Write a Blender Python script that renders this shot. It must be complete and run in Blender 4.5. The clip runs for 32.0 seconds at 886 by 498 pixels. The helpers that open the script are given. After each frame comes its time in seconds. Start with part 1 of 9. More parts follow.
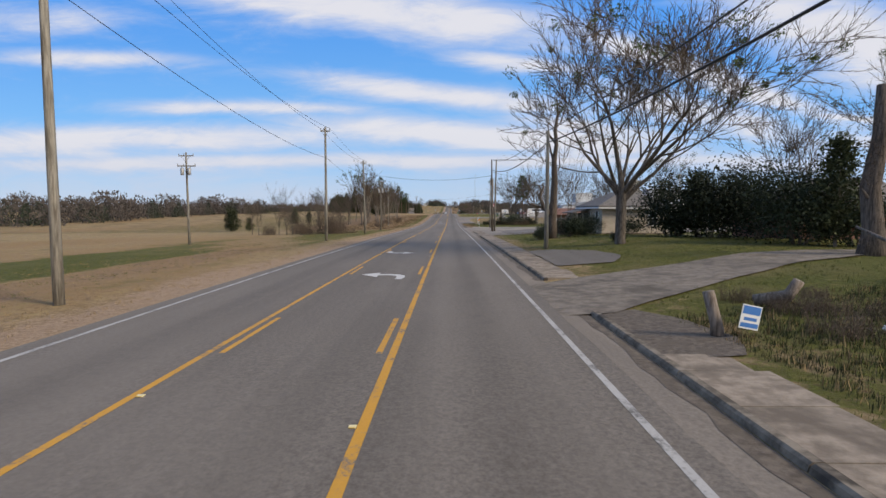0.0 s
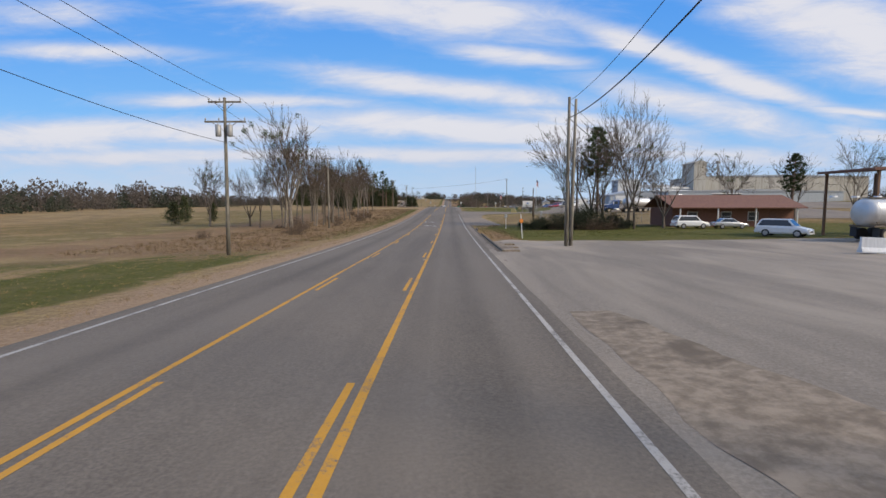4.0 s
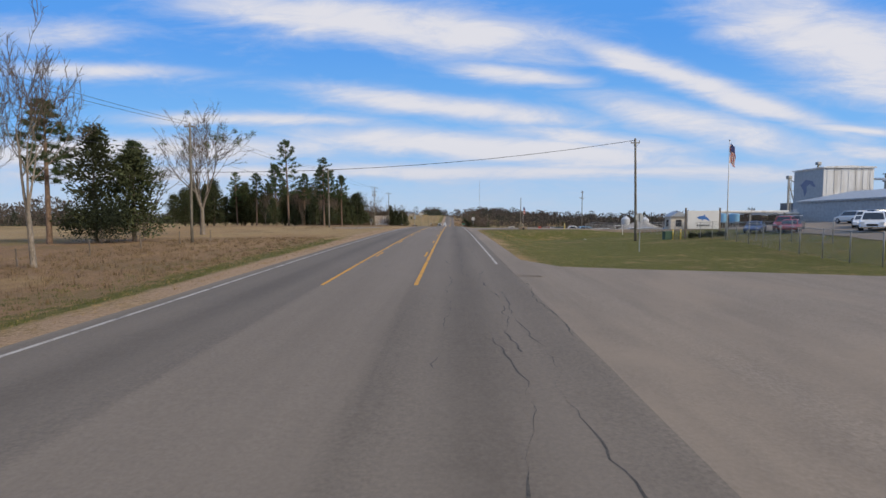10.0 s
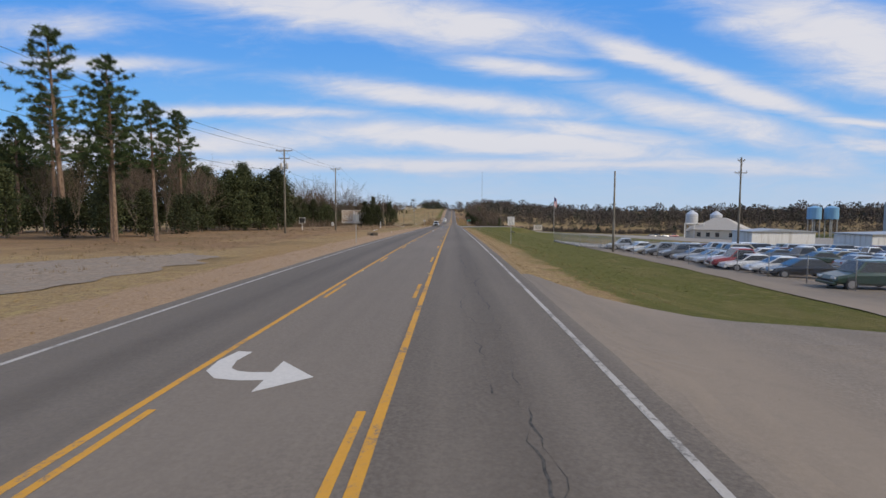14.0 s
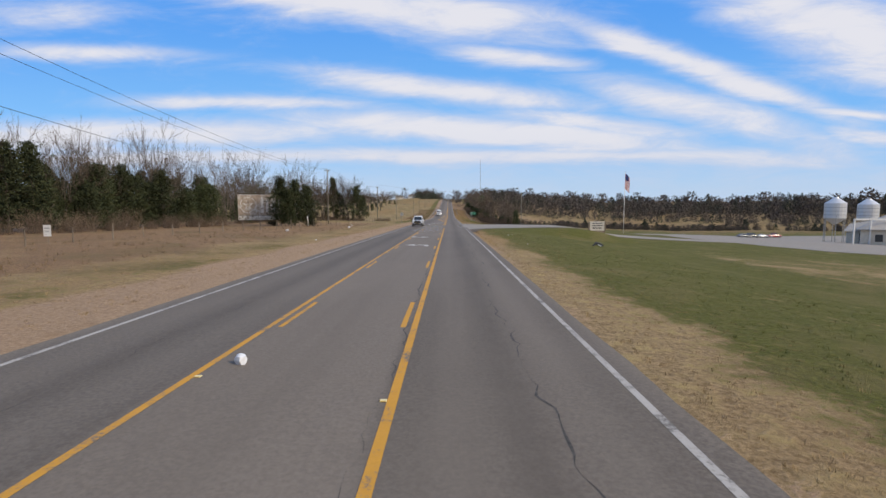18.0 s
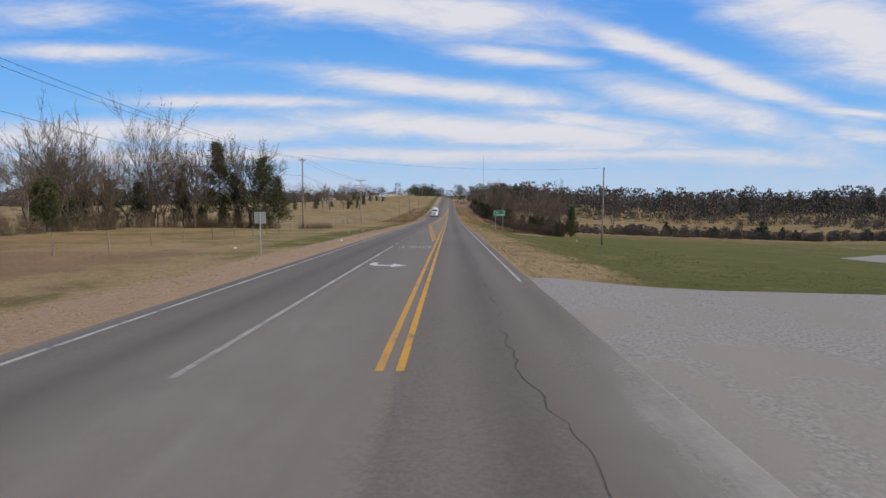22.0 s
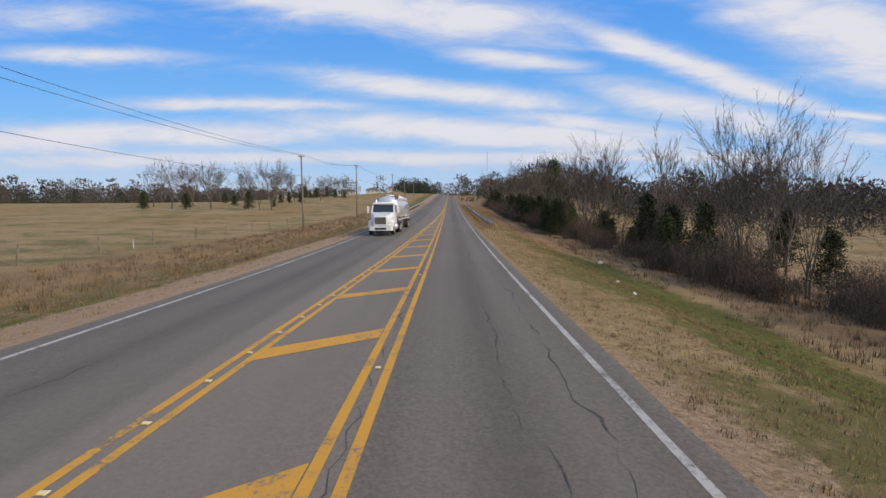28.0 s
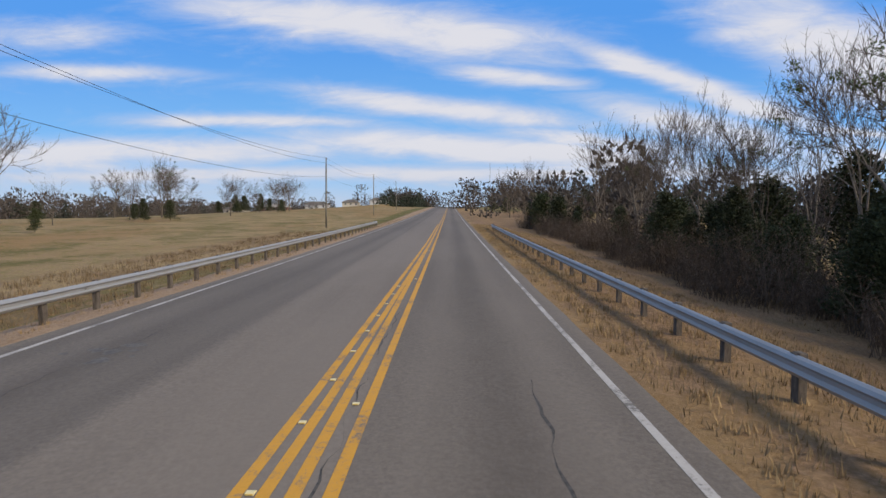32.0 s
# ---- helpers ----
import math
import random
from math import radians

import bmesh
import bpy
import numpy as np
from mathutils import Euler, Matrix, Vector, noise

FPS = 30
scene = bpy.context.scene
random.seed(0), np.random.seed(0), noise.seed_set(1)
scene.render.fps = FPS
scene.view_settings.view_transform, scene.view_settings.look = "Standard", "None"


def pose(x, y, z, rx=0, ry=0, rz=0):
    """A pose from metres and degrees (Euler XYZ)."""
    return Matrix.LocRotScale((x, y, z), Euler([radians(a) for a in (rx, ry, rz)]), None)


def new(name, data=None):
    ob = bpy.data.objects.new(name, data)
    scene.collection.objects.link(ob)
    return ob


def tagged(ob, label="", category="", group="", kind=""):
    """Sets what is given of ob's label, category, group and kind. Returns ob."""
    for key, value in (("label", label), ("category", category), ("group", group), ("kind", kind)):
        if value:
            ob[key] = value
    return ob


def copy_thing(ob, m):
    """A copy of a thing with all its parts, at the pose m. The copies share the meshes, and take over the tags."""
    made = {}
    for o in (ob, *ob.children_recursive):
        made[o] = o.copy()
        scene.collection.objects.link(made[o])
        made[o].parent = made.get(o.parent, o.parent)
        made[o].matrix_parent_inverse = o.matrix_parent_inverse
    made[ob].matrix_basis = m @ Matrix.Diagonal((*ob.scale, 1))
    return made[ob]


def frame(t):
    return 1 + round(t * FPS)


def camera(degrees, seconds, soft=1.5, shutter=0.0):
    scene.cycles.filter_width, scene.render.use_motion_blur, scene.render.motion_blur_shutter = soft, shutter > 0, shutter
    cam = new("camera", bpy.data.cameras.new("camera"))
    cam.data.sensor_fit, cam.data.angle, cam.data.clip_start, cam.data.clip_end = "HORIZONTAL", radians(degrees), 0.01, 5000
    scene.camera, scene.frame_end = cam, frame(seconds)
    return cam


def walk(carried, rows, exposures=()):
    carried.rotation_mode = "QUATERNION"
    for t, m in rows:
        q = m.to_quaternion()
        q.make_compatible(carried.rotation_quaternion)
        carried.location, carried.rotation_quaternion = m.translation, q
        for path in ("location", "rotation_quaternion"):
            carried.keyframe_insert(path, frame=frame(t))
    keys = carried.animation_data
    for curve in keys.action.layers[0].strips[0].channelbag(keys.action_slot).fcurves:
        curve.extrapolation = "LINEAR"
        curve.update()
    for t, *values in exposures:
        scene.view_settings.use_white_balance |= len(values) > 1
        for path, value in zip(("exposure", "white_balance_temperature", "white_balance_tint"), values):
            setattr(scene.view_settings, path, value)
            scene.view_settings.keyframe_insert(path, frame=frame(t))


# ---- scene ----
cam = camera(84.0, 32.0, soft=1.5)
PATH = [
    (0.0, pose(0.000, 0.00, 2.700, 85.469, 0.000, 0.833)),
    (0.5, pose(0.022, 9.74, 2.644, 85.338, 0.000, 0.875)),
    (1.0, pose(0.045, 19.48, 2.584, 85.273, 0.000, 0.901)),
    (1.5, pose(0.067, 29.21, 2.507, 85.142, 0.000, 0.883)),
    (2.0, pose(0.089, 38.97, 2.406, 85.012, 0.000, 0.845)),
    (2.5, pose(0.111, 48.80, 2.284, 84.914, 0.000, 0.794)),
    (3.0, pose(0.134, 58.69, 2.151, 84.816, 0.000, 0.754)),
    (3.5, pose(0.155, 68.66, 2.006, 84.751, 0.000, 0.762)),
    (5.5, pose(0.240, 109.35, 1.370, 84.816, 0.000, 0.806)),
    (6.0, pose(0.221, 119.76, 1.242, 84.816, 0.000, 0.799)),
    (6.5, pose(0.202, 130.28, 1.155, 85.114, 0.000, 0.803)),
    (7.0, pose(0.183, 140.89, 1.105, 85.511, 0.000, 0.821)),
    (7.5, pose(0.192, 151.59, 1.111, 86.108, 0.000, 0.865)),
    (8.0, pose(0.201, 162.35, 1.187, 86.506, 0.000, 0.911)),
    (8.5, pose(0.211, 173.16, 1.313, 86.307, 0.000, 0.934)),
    (9.0, pose(0.220, 183.99, 1.456, 86.407, 0.000, 0.953)),
    (9.5, pose(0.214, 194.82, 1.622, 86.506, 0.000, 0.987)),
    (10.0, pose(0.208, 205.63, 1.808, 86.706, 0.000, 1.012)),
    (10.5, pose(0.203, 216.36, 2.012, 87.005, 0.000, 0.999)),
    (11.0, pose(0.197, 227.09, 2.241, 87.005, 0.000, 0.984)),
    (11.5, pose(0.166, 237.90, 2.463, 86.805, 0.000, 0.999)),
    (12.0, pose(0.135, 248.77, 2.658, 86.606, 0.000, 1.028)),
    (12.5, pose(0.088, 259.75, 2.837, 86.606, 0.000, 1.071)),
    (13.0, pose(0.040, 270.77, 2.979, 86.307, 0.000, 1.109)),
    (13.5, pose(-0.047, 281.78, 3.077, 86.008, 0.000, 1.128)),
    (14.0, pose(-0.133, 292.79, 3.136, 85.909, 0.000, 1.121)),
    (14.5, pose(-0.220, 303.80, 3.155, 85.610, 0.000, 1.066)),
    (16.5, pose(-0.430, 348.46, 2.856, 84.915, 0.000, 0.776)),
    (17.0, pose(-0.384, 359.89, 2.717, 84.915, 0.000, 0.729)),
    (17.5, pose(-0.338, 371.46, 2.571, 84.915, 0.000, 0.702)),
    (18.0, pose(-0.292, 383.18, 2.414, 84.915, 0.000, 0.698)),
    (18.5, pose(-0.246, 395.05, 2.255, 84.915, 0.000, 0.731)),
    (19.0, pose(-0.200, 407.05, 2.094, 84.915, 0.000, 0.776)),
    (19.5, pose(-0.208, 419.19, 1.924, 84.865, 0.000, 0.812)),
    (20.0, pose(-0.217, 431.42, 1.740, 84.816, 0.000, 0.839)),
    (20.5, pose(-0.225, 443.74, 1.547, 84.717, 0.000, 0.845)),
    (21.0, pose(-0.233, 456.10, 1.351, 84.617, 0.000, 0.841)),
    (21.5, pose(-0.242, 468.48, 1.151, 84.816, 0.000, 0.831)),
    (22.0, pose(-0.250, 480.87, 0.954, 84.816, 0.000, 0.814)),
    (22.5, pose(-0.215, 493.30, 0.765, 84.816, 0.000, 0.787)),
    (23.0, pose(-0.180, 505.75, 0.577, 84.816, 0.000, 0.760)),
    (23.5, pose(-0.164, 518.22, 0.381, 84.766, 0.000, 0.747)),
    (24.0, pose(-0.148, 530.69, 0.181, 84.717, 0.000, 0.741)),
    (24.5, pose(-0.132, 543.16, -0.022, 84.717, 0.000, 0.740)),
    (25.0, pose(-0.116, 555.61, -0.228, 84.717, 0.000, 0.744)),
    (25.5, pose(-0.100, 568.03, -0.433, 84.717, 0.000, 0.752)),
    (27.5, pose(-0.060, 617.47, -1.156, 84.915, 0.000, 0.800)),
    (28.0, pose(-0.050, 629.76, -1.276, 85.114, 0.000, 0.790)),
    (28.5, pose(-0.041, 642.03, -1.348, 85.412, 0.000, 0.780)),
    (29.0, pose(-0.033, 654.28, -1.369, 85.809, 0.000, 0.771)),
    (29.5, pose(-0.024, 666.50, -1.310, 86.008, 0.000, 0.768)),
    (30.0, pose(-0.015, 678.69, -1.168, 86.307, 0.000, 0.769)),
    (30.5, pose(-0.006, 690.86, -0.969, 86.506, 0.000, 0.777)),
    (31.0, pose(0.003, 703.02, -0.735, 86.706, 0.000, 0.785)),
    (31.5, pose(0.011, 715.17, -0.460, 86.805, 0.000, 0.786)),
    (32.0, pose(0.020, 727.32, -0.146, 86.905, 0.000, 0.784)),
]
walk(cam, PATH, ((0.0, 0.03), (1.0, 0.05), (2.0, 0.22), (3.0, 0.06), (6.0, 0.0), (8.0, 0.08), (11.0, -0.06), (14.0, -0.06), (18.0, 0.06), (22.0, -0.04), (25.0, 0.02), (29.0, 0.0), (32.0, -0.02)))

# ---- world, sun ----
SUN_AZ, SUN_EL = 116.0, 35.0      # degrees clockwise from straight ahead (+y), and above the horizon
_a, _e = radians(SUN_AZ), radians(SUN_EL)
sun_way = Vector((math.sin(_a) * math.cos(_e), math.cos(_a) * math.cos(_e), math.sin(_e)))


class Nodes:
    """Short hand for a node tree."""

    def __init__(self, tree):
        self.tree = tree
        tree.nodes.clear()

    def add(self, kind, ins=None, **props):
        n = self.tree.nodes.new(kind)
        if "operation" in props:
            n.operation = props["operation"]
        if "interpolation_type" in props:
            n.interpolation_type = props["interpolation_type"]
        if "layer_name" in props:
            n.layer_name = props["layer_name"]
        if "blend_type" in props:
            n.data_type, n.blend_type = "RGBA", props["blend_type"]
        for k, v in (ins or {}).items():
            self.set(n.inputs[k], v)
        return n

    def set(self, socket, v):
        if isinstance(v, bpy.types.NodeSocket):
            self.tree.links.new(v, socket)
        elif isinstance(v, bpy.types.Node):
            self.tree.links.new(v.outputs[0], socket)
        else:
            socket.default_value = v

    def math(self, op, a, b=0.0, c=0.0):
        return self.add("ShaderNodeMath", {0: a, 1: b, 2: c}, operation=op).outputs[0]

    def noise(self, vec, scale, detail=4.0, rough=0.55, dist=0.0):
        return self.add("ShaderNodeTexNoise", {"Vector": vec, "Scale": scale, "Detail": detail, "Roughness": rough, "Distortion": dist}).outputs["Fac"]

    def ramp(self, fac, a, b):
        """0 below a, 1 above b, smooth."""
        return self.add("ShaderNodeMapRange", {"Value": fac, "From Min": a, "From Max": b}, interpolation_type="SMOOTHSTEP").outputs[0]

    def mix(self, fac, a, b, blend="MIX"):
        n = self.add("ShaderNodeMix", blend_type=blend)
        self.set(n.inputs[0], fac), self.set(n.inputs[6], a), self.set(n.inputs[7], b)
        return n.outputs[2]


def rgb(r, g, b):
    return (r, g, b, 1.0)


world = bpy.data.worlds.new("sky")
scene.world = world
world.use_nodes = True
N = Nodes(world.node_tree)
sky = N.add("ShaderNodeTexSky")
sky.sky_type, sky.sun_disc, sky.sun_elevation, sky.sun_rotation = "NISHITA", False, _e, _a
sky.altitude, sky.air_density, sky.dust_density, sky.ozone_density = 100.0, 1.0, 0.6, 2.2
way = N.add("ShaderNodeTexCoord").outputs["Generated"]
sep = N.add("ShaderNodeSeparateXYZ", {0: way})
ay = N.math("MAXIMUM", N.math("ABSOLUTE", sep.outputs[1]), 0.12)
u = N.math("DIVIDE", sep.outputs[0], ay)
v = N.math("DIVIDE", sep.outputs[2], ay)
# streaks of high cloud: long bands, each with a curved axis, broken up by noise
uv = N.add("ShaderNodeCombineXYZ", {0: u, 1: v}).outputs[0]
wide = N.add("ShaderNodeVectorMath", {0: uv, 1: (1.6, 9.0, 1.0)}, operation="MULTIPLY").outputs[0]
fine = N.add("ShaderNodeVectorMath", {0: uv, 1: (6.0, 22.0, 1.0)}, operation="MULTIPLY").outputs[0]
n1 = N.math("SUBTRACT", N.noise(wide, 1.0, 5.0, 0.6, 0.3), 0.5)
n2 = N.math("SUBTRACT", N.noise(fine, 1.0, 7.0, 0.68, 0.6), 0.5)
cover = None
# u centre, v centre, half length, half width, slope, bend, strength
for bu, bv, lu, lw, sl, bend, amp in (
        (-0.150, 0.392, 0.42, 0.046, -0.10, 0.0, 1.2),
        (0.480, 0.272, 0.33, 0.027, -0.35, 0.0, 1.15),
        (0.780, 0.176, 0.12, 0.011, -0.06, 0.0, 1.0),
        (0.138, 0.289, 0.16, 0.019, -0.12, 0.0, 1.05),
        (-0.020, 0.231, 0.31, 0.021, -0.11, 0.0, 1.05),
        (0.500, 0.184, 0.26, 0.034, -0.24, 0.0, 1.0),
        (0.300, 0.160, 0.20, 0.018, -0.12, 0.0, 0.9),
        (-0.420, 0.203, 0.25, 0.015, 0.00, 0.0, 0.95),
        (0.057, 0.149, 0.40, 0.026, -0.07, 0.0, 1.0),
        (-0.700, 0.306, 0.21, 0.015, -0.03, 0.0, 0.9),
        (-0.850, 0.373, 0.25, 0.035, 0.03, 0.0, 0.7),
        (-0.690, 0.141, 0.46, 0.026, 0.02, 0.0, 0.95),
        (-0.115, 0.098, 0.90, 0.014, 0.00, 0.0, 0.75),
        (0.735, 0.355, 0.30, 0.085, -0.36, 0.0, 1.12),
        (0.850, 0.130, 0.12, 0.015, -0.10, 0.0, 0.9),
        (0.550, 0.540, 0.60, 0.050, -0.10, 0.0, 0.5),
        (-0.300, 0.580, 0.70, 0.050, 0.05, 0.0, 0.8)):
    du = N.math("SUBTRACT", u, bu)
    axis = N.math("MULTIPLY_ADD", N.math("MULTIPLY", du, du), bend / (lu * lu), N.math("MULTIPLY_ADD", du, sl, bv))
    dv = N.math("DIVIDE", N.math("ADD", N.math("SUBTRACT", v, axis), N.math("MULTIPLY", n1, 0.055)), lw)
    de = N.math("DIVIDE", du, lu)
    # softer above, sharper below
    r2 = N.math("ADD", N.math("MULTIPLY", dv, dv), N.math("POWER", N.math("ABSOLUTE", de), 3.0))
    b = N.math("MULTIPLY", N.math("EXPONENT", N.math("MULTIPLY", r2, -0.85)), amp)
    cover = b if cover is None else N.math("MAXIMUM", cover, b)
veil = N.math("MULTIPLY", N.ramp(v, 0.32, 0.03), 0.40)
# extra cloud overhead and behind, out of view, added to whiten the skylight
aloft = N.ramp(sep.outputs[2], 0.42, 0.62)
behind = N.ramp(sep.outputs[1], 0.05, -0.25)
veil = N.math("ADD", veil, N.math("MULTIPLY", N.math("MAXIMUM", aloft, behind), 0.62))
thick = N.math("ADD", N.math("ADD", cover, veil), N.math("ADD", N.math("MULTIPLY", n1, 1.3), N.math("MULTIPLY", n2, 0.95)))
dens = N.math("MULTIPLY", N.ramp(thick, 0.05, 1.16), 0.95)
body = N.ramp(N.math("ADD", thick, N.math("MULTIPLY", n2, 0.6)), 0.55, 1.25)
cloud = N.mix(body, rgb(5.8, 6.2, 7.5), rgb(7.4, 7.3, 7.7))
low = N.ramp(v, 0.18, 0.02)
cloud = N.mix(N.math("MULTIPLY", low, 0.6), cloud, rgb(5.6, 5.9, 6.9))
azure = N.mix(N.ramp(v, 0.10, 0.42), rgb(2.0, 4.9, 9.0), rgb(0.85, 3.3, 8.6))
azure = N.mix(N.ramp(v, 0.16, 0.0), azure, rgb(4.5, 6.0, 8.1))
blue = N.mix(0.88, sky.outputs[0], azure)
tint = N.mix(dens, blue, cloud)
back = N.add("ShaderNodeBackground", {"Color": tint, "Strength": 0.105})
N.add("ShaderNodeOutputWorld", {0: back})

sun = new("sun", bpy.data.lights.new("sun", "SUN"))
sun.data.energy, sun.data.angle, sun.data.color = 3.8, radians(16.0), (1.0, 0.87, 0.69)
sun.matrix_basis = Matrix.Translation((60, -40, 80)) @ sun_way.to_track_quat("Z", "Y").to_matrix().to_4x4()


# ---- materials ----
def material(name, c1, c2, scale=4.0, rough=0.8, bump=0.2, metal=0.0, c3=None, big=0.15, spread=0.0, stretch=(1, 1, 1), local=False, spec=0.3, depth=0.02):
    """A surface of two colours mixed by grain, a third in large stains, with relief. spread: how far alike things differ."""
    m = bpy.data.materials.new(name)
    m.use_nodes = True
    n = Nodes(m.node_tree)
    vec = n.add("ShaderNodeTexCoord").outputs["Object"] if local else n.add("ShaderNodeNewGeometry").outputs["Position"]
    if stretch != (1, 1, 1):
        vec = n.add("ShaderNodeVectorMath", {0: vec, 1: stretch}, operation="MULTIPLY").outputs[0]
    g = n.noise(vec, scale, 6.0, 0.65)
    col = n.mix(n.ramp(g, 0.32, 0.68), rgb(*c1), rgb(*c2))
    if c3:
        col = n.mix(n.ramp(n.noise(vec, scale * big, 4.0, 0.6, 0.4), 0.48, 0.66), col, rgb(*c3))
    if spread:
        rnd = n.add("ShaderNodeObjectInfo").outputs["Random"]
        hsv = n.add("ShaderNodeHueSaturation", {"Color": col, "Value": n.math("MULTIPLY_ADD", rnd, spread, 1.0 - spread / 2)})
        col = hsv.outputs[0]
    b = n.add("ShaderNodeBsdfPrincipled", {"Base Color": col, "Roughness": n.math("MULTIPLY_ADD", g, 0.2, rough - 0.1), "Metallic": metal, "Specular IOR Level": spec})
    if bump:
        n.set(b.inputs["Normal"], n.add("ShaderNodeBump", {"Height": n.noise(vec, scale * 3, 5.0, 0.7), "Strength": bump, "Distance": depth}).outputs[0])
    n.add("ShaderNodeOutputMaterial", {0: b})
    return m


def plain(name, c, rough=0.5, metal=0.0, coat=0.0, emit=0.0):
    m = bpy.data.materials.new(name)
    m.use_nodes = True
    n = Nodes(m.node_tree)
    vec = n.add("ShaderNodeTexCoord").outputs["Object"]
    dirt = n.noise(vec, 2.3, 5.0, 0.6)
    col = n.mix(n.math("MULTIPLY", n.ramp(dirt, 0.45, 0.75), 0.25), rgb(*c), rgb(c[0] * 0.7 + 0.02, c[1] * 0.68 + 0.02, c[2] * 0.62 + 0.015))
    b = n.add("ShaderNodeBsdfPrincipled", {"Base Color": col, "Roughness": n.math("MULTIPLY_ADD", dirt, 0.15, rough - 0.07), "Metallic": metal, "Coat Weight": coat, "Coat Roughness": 0.08})
    n.add("ShaderNodeOutputMaterial", {0: b})
    return m


def ground_material():
    m = bpy.data.materials.new("winter_grass")
    m.use_nodes = True
    n = Nodes(m.node_tree)
    vec = n.add("ShaderNodeNewGeometry").outputs["Position"]
    zone = n.add("ShaderNodeSeparateColor", {0: n.add("ShaderNodeVertexColor", layer_name="zone").outputs[0]})
    blades = n.noise(vec, 9.0, 7.0, 0.75)
    tuft = n.noise(vec, 1.7, 5.0, 0.65)
    patch = n.noise(vec, 0.16, 5.0, 0.6, 0.5)
    field = n.noise(n.add("ShaderNodeVectorMath", {0: vec, 1: (1.0, 0.35, 1.0)}, operation="MULTIPLY").outputs[0], 0.03, 4.0, 0.6)
    dry = n.mix(n.ramp(blades, 0.3, 0.7), rgb(0.135, 0.088, 0.042), rgb(0.38, 0.27, 0.14))
    dry = n.mix(n.ramp(tuft, 0.45, 0.72), dry, rgb(0.36, 0.27, 0.115))
    dry = n.mix(n.math("MULTIPLY", n.ramp(field, 0.45, 0.62), 0.6), dry, rgb(0.25, 0.145, 0.062))
    green = n.mix(n.ramp(blades, 0.3, 0.7), rgb(0.038, 0.044, 0.008), rgb(0.128, 0.124, 0.026))
    green = n.mix(n.ramp(tuft, 0.50, 0.75), green, rgb(0.155, 0.125, 0.045))
    green = n.mix(n.math("MULTIPLY", n.ramp(patch, 0.48, 0.66), 0.55), green, rgb(0.150, 0.118, 0.046))
    litter = n.mix(n.ramp(blades, 0.3, 0.7), rgb(0.100, 0.061, 0.033), rgb(0.310, 0.192, 0.104))
    litter = n.mix(n.ramp(tuft, 0.54, 0.76), litter, rgb(0.300, 0.198, 0.104))
    litter = n.mix(n.math("MULTIPLY", n.ramp(patch, 0.50, 0.68), 0.6), litter, rgb(0.140, 0.108, 0.048))
    earth = n.mix(n.ramp(blades, 0.3, 0.7), rgb(0.250, 0.165, 0.098), rgb(0.390, 0.272, 0.172))
    earth = n.mix(n.ramp(tuft, 0.5, 0.8), earth, rgb(0.27, 0.175, 0.100))
    mess = n.math("ADD", n.math("MULTIPLY", n.math("SUBTRACT", patch, 0.5), 1.3), n.math("ADD", n.math("MULTIPLY", n.math("SUBTRACT", tuft, 0.5), 1.1), n.math("MULTIPLY", n.math("SUBTRACT", blades, 0.5), 0.9)))
    col = n.mix(n.ramp(n.math("ADD", zone.outputs[0], mess), 0.34, 0.66), dry, green)
    col = n.mix(n.ramp(n.math("ADD", zone.outputs[2], n.math("MULTIPLY", mess, 0.9)), 0.36, 0.64), col, litter)
    col = n.mix(n.ramp(n.math("ADD", zone.outputs[1], n.math("MULTIPLY", mess, 0.8)), 0.42, 0.66), col, earth)
    b = n.add("ShaderNodeBsdfPrincipled", {"Base Color": col, "Roughness": 0.95, "Specular IOR Level": 0.12})
    h = n.math("ADD", blades, n.math("MULTIPLY", tuft, 1.5))
    n.set(b.inputs["Normal"], n.add("ShaderNodeBump", {"Height": h, "Strength": 0.7, "Distance": 0.12}).outputs[0])
    n.add("ShaderNodeOutputMaterial", {0: b})
    return m


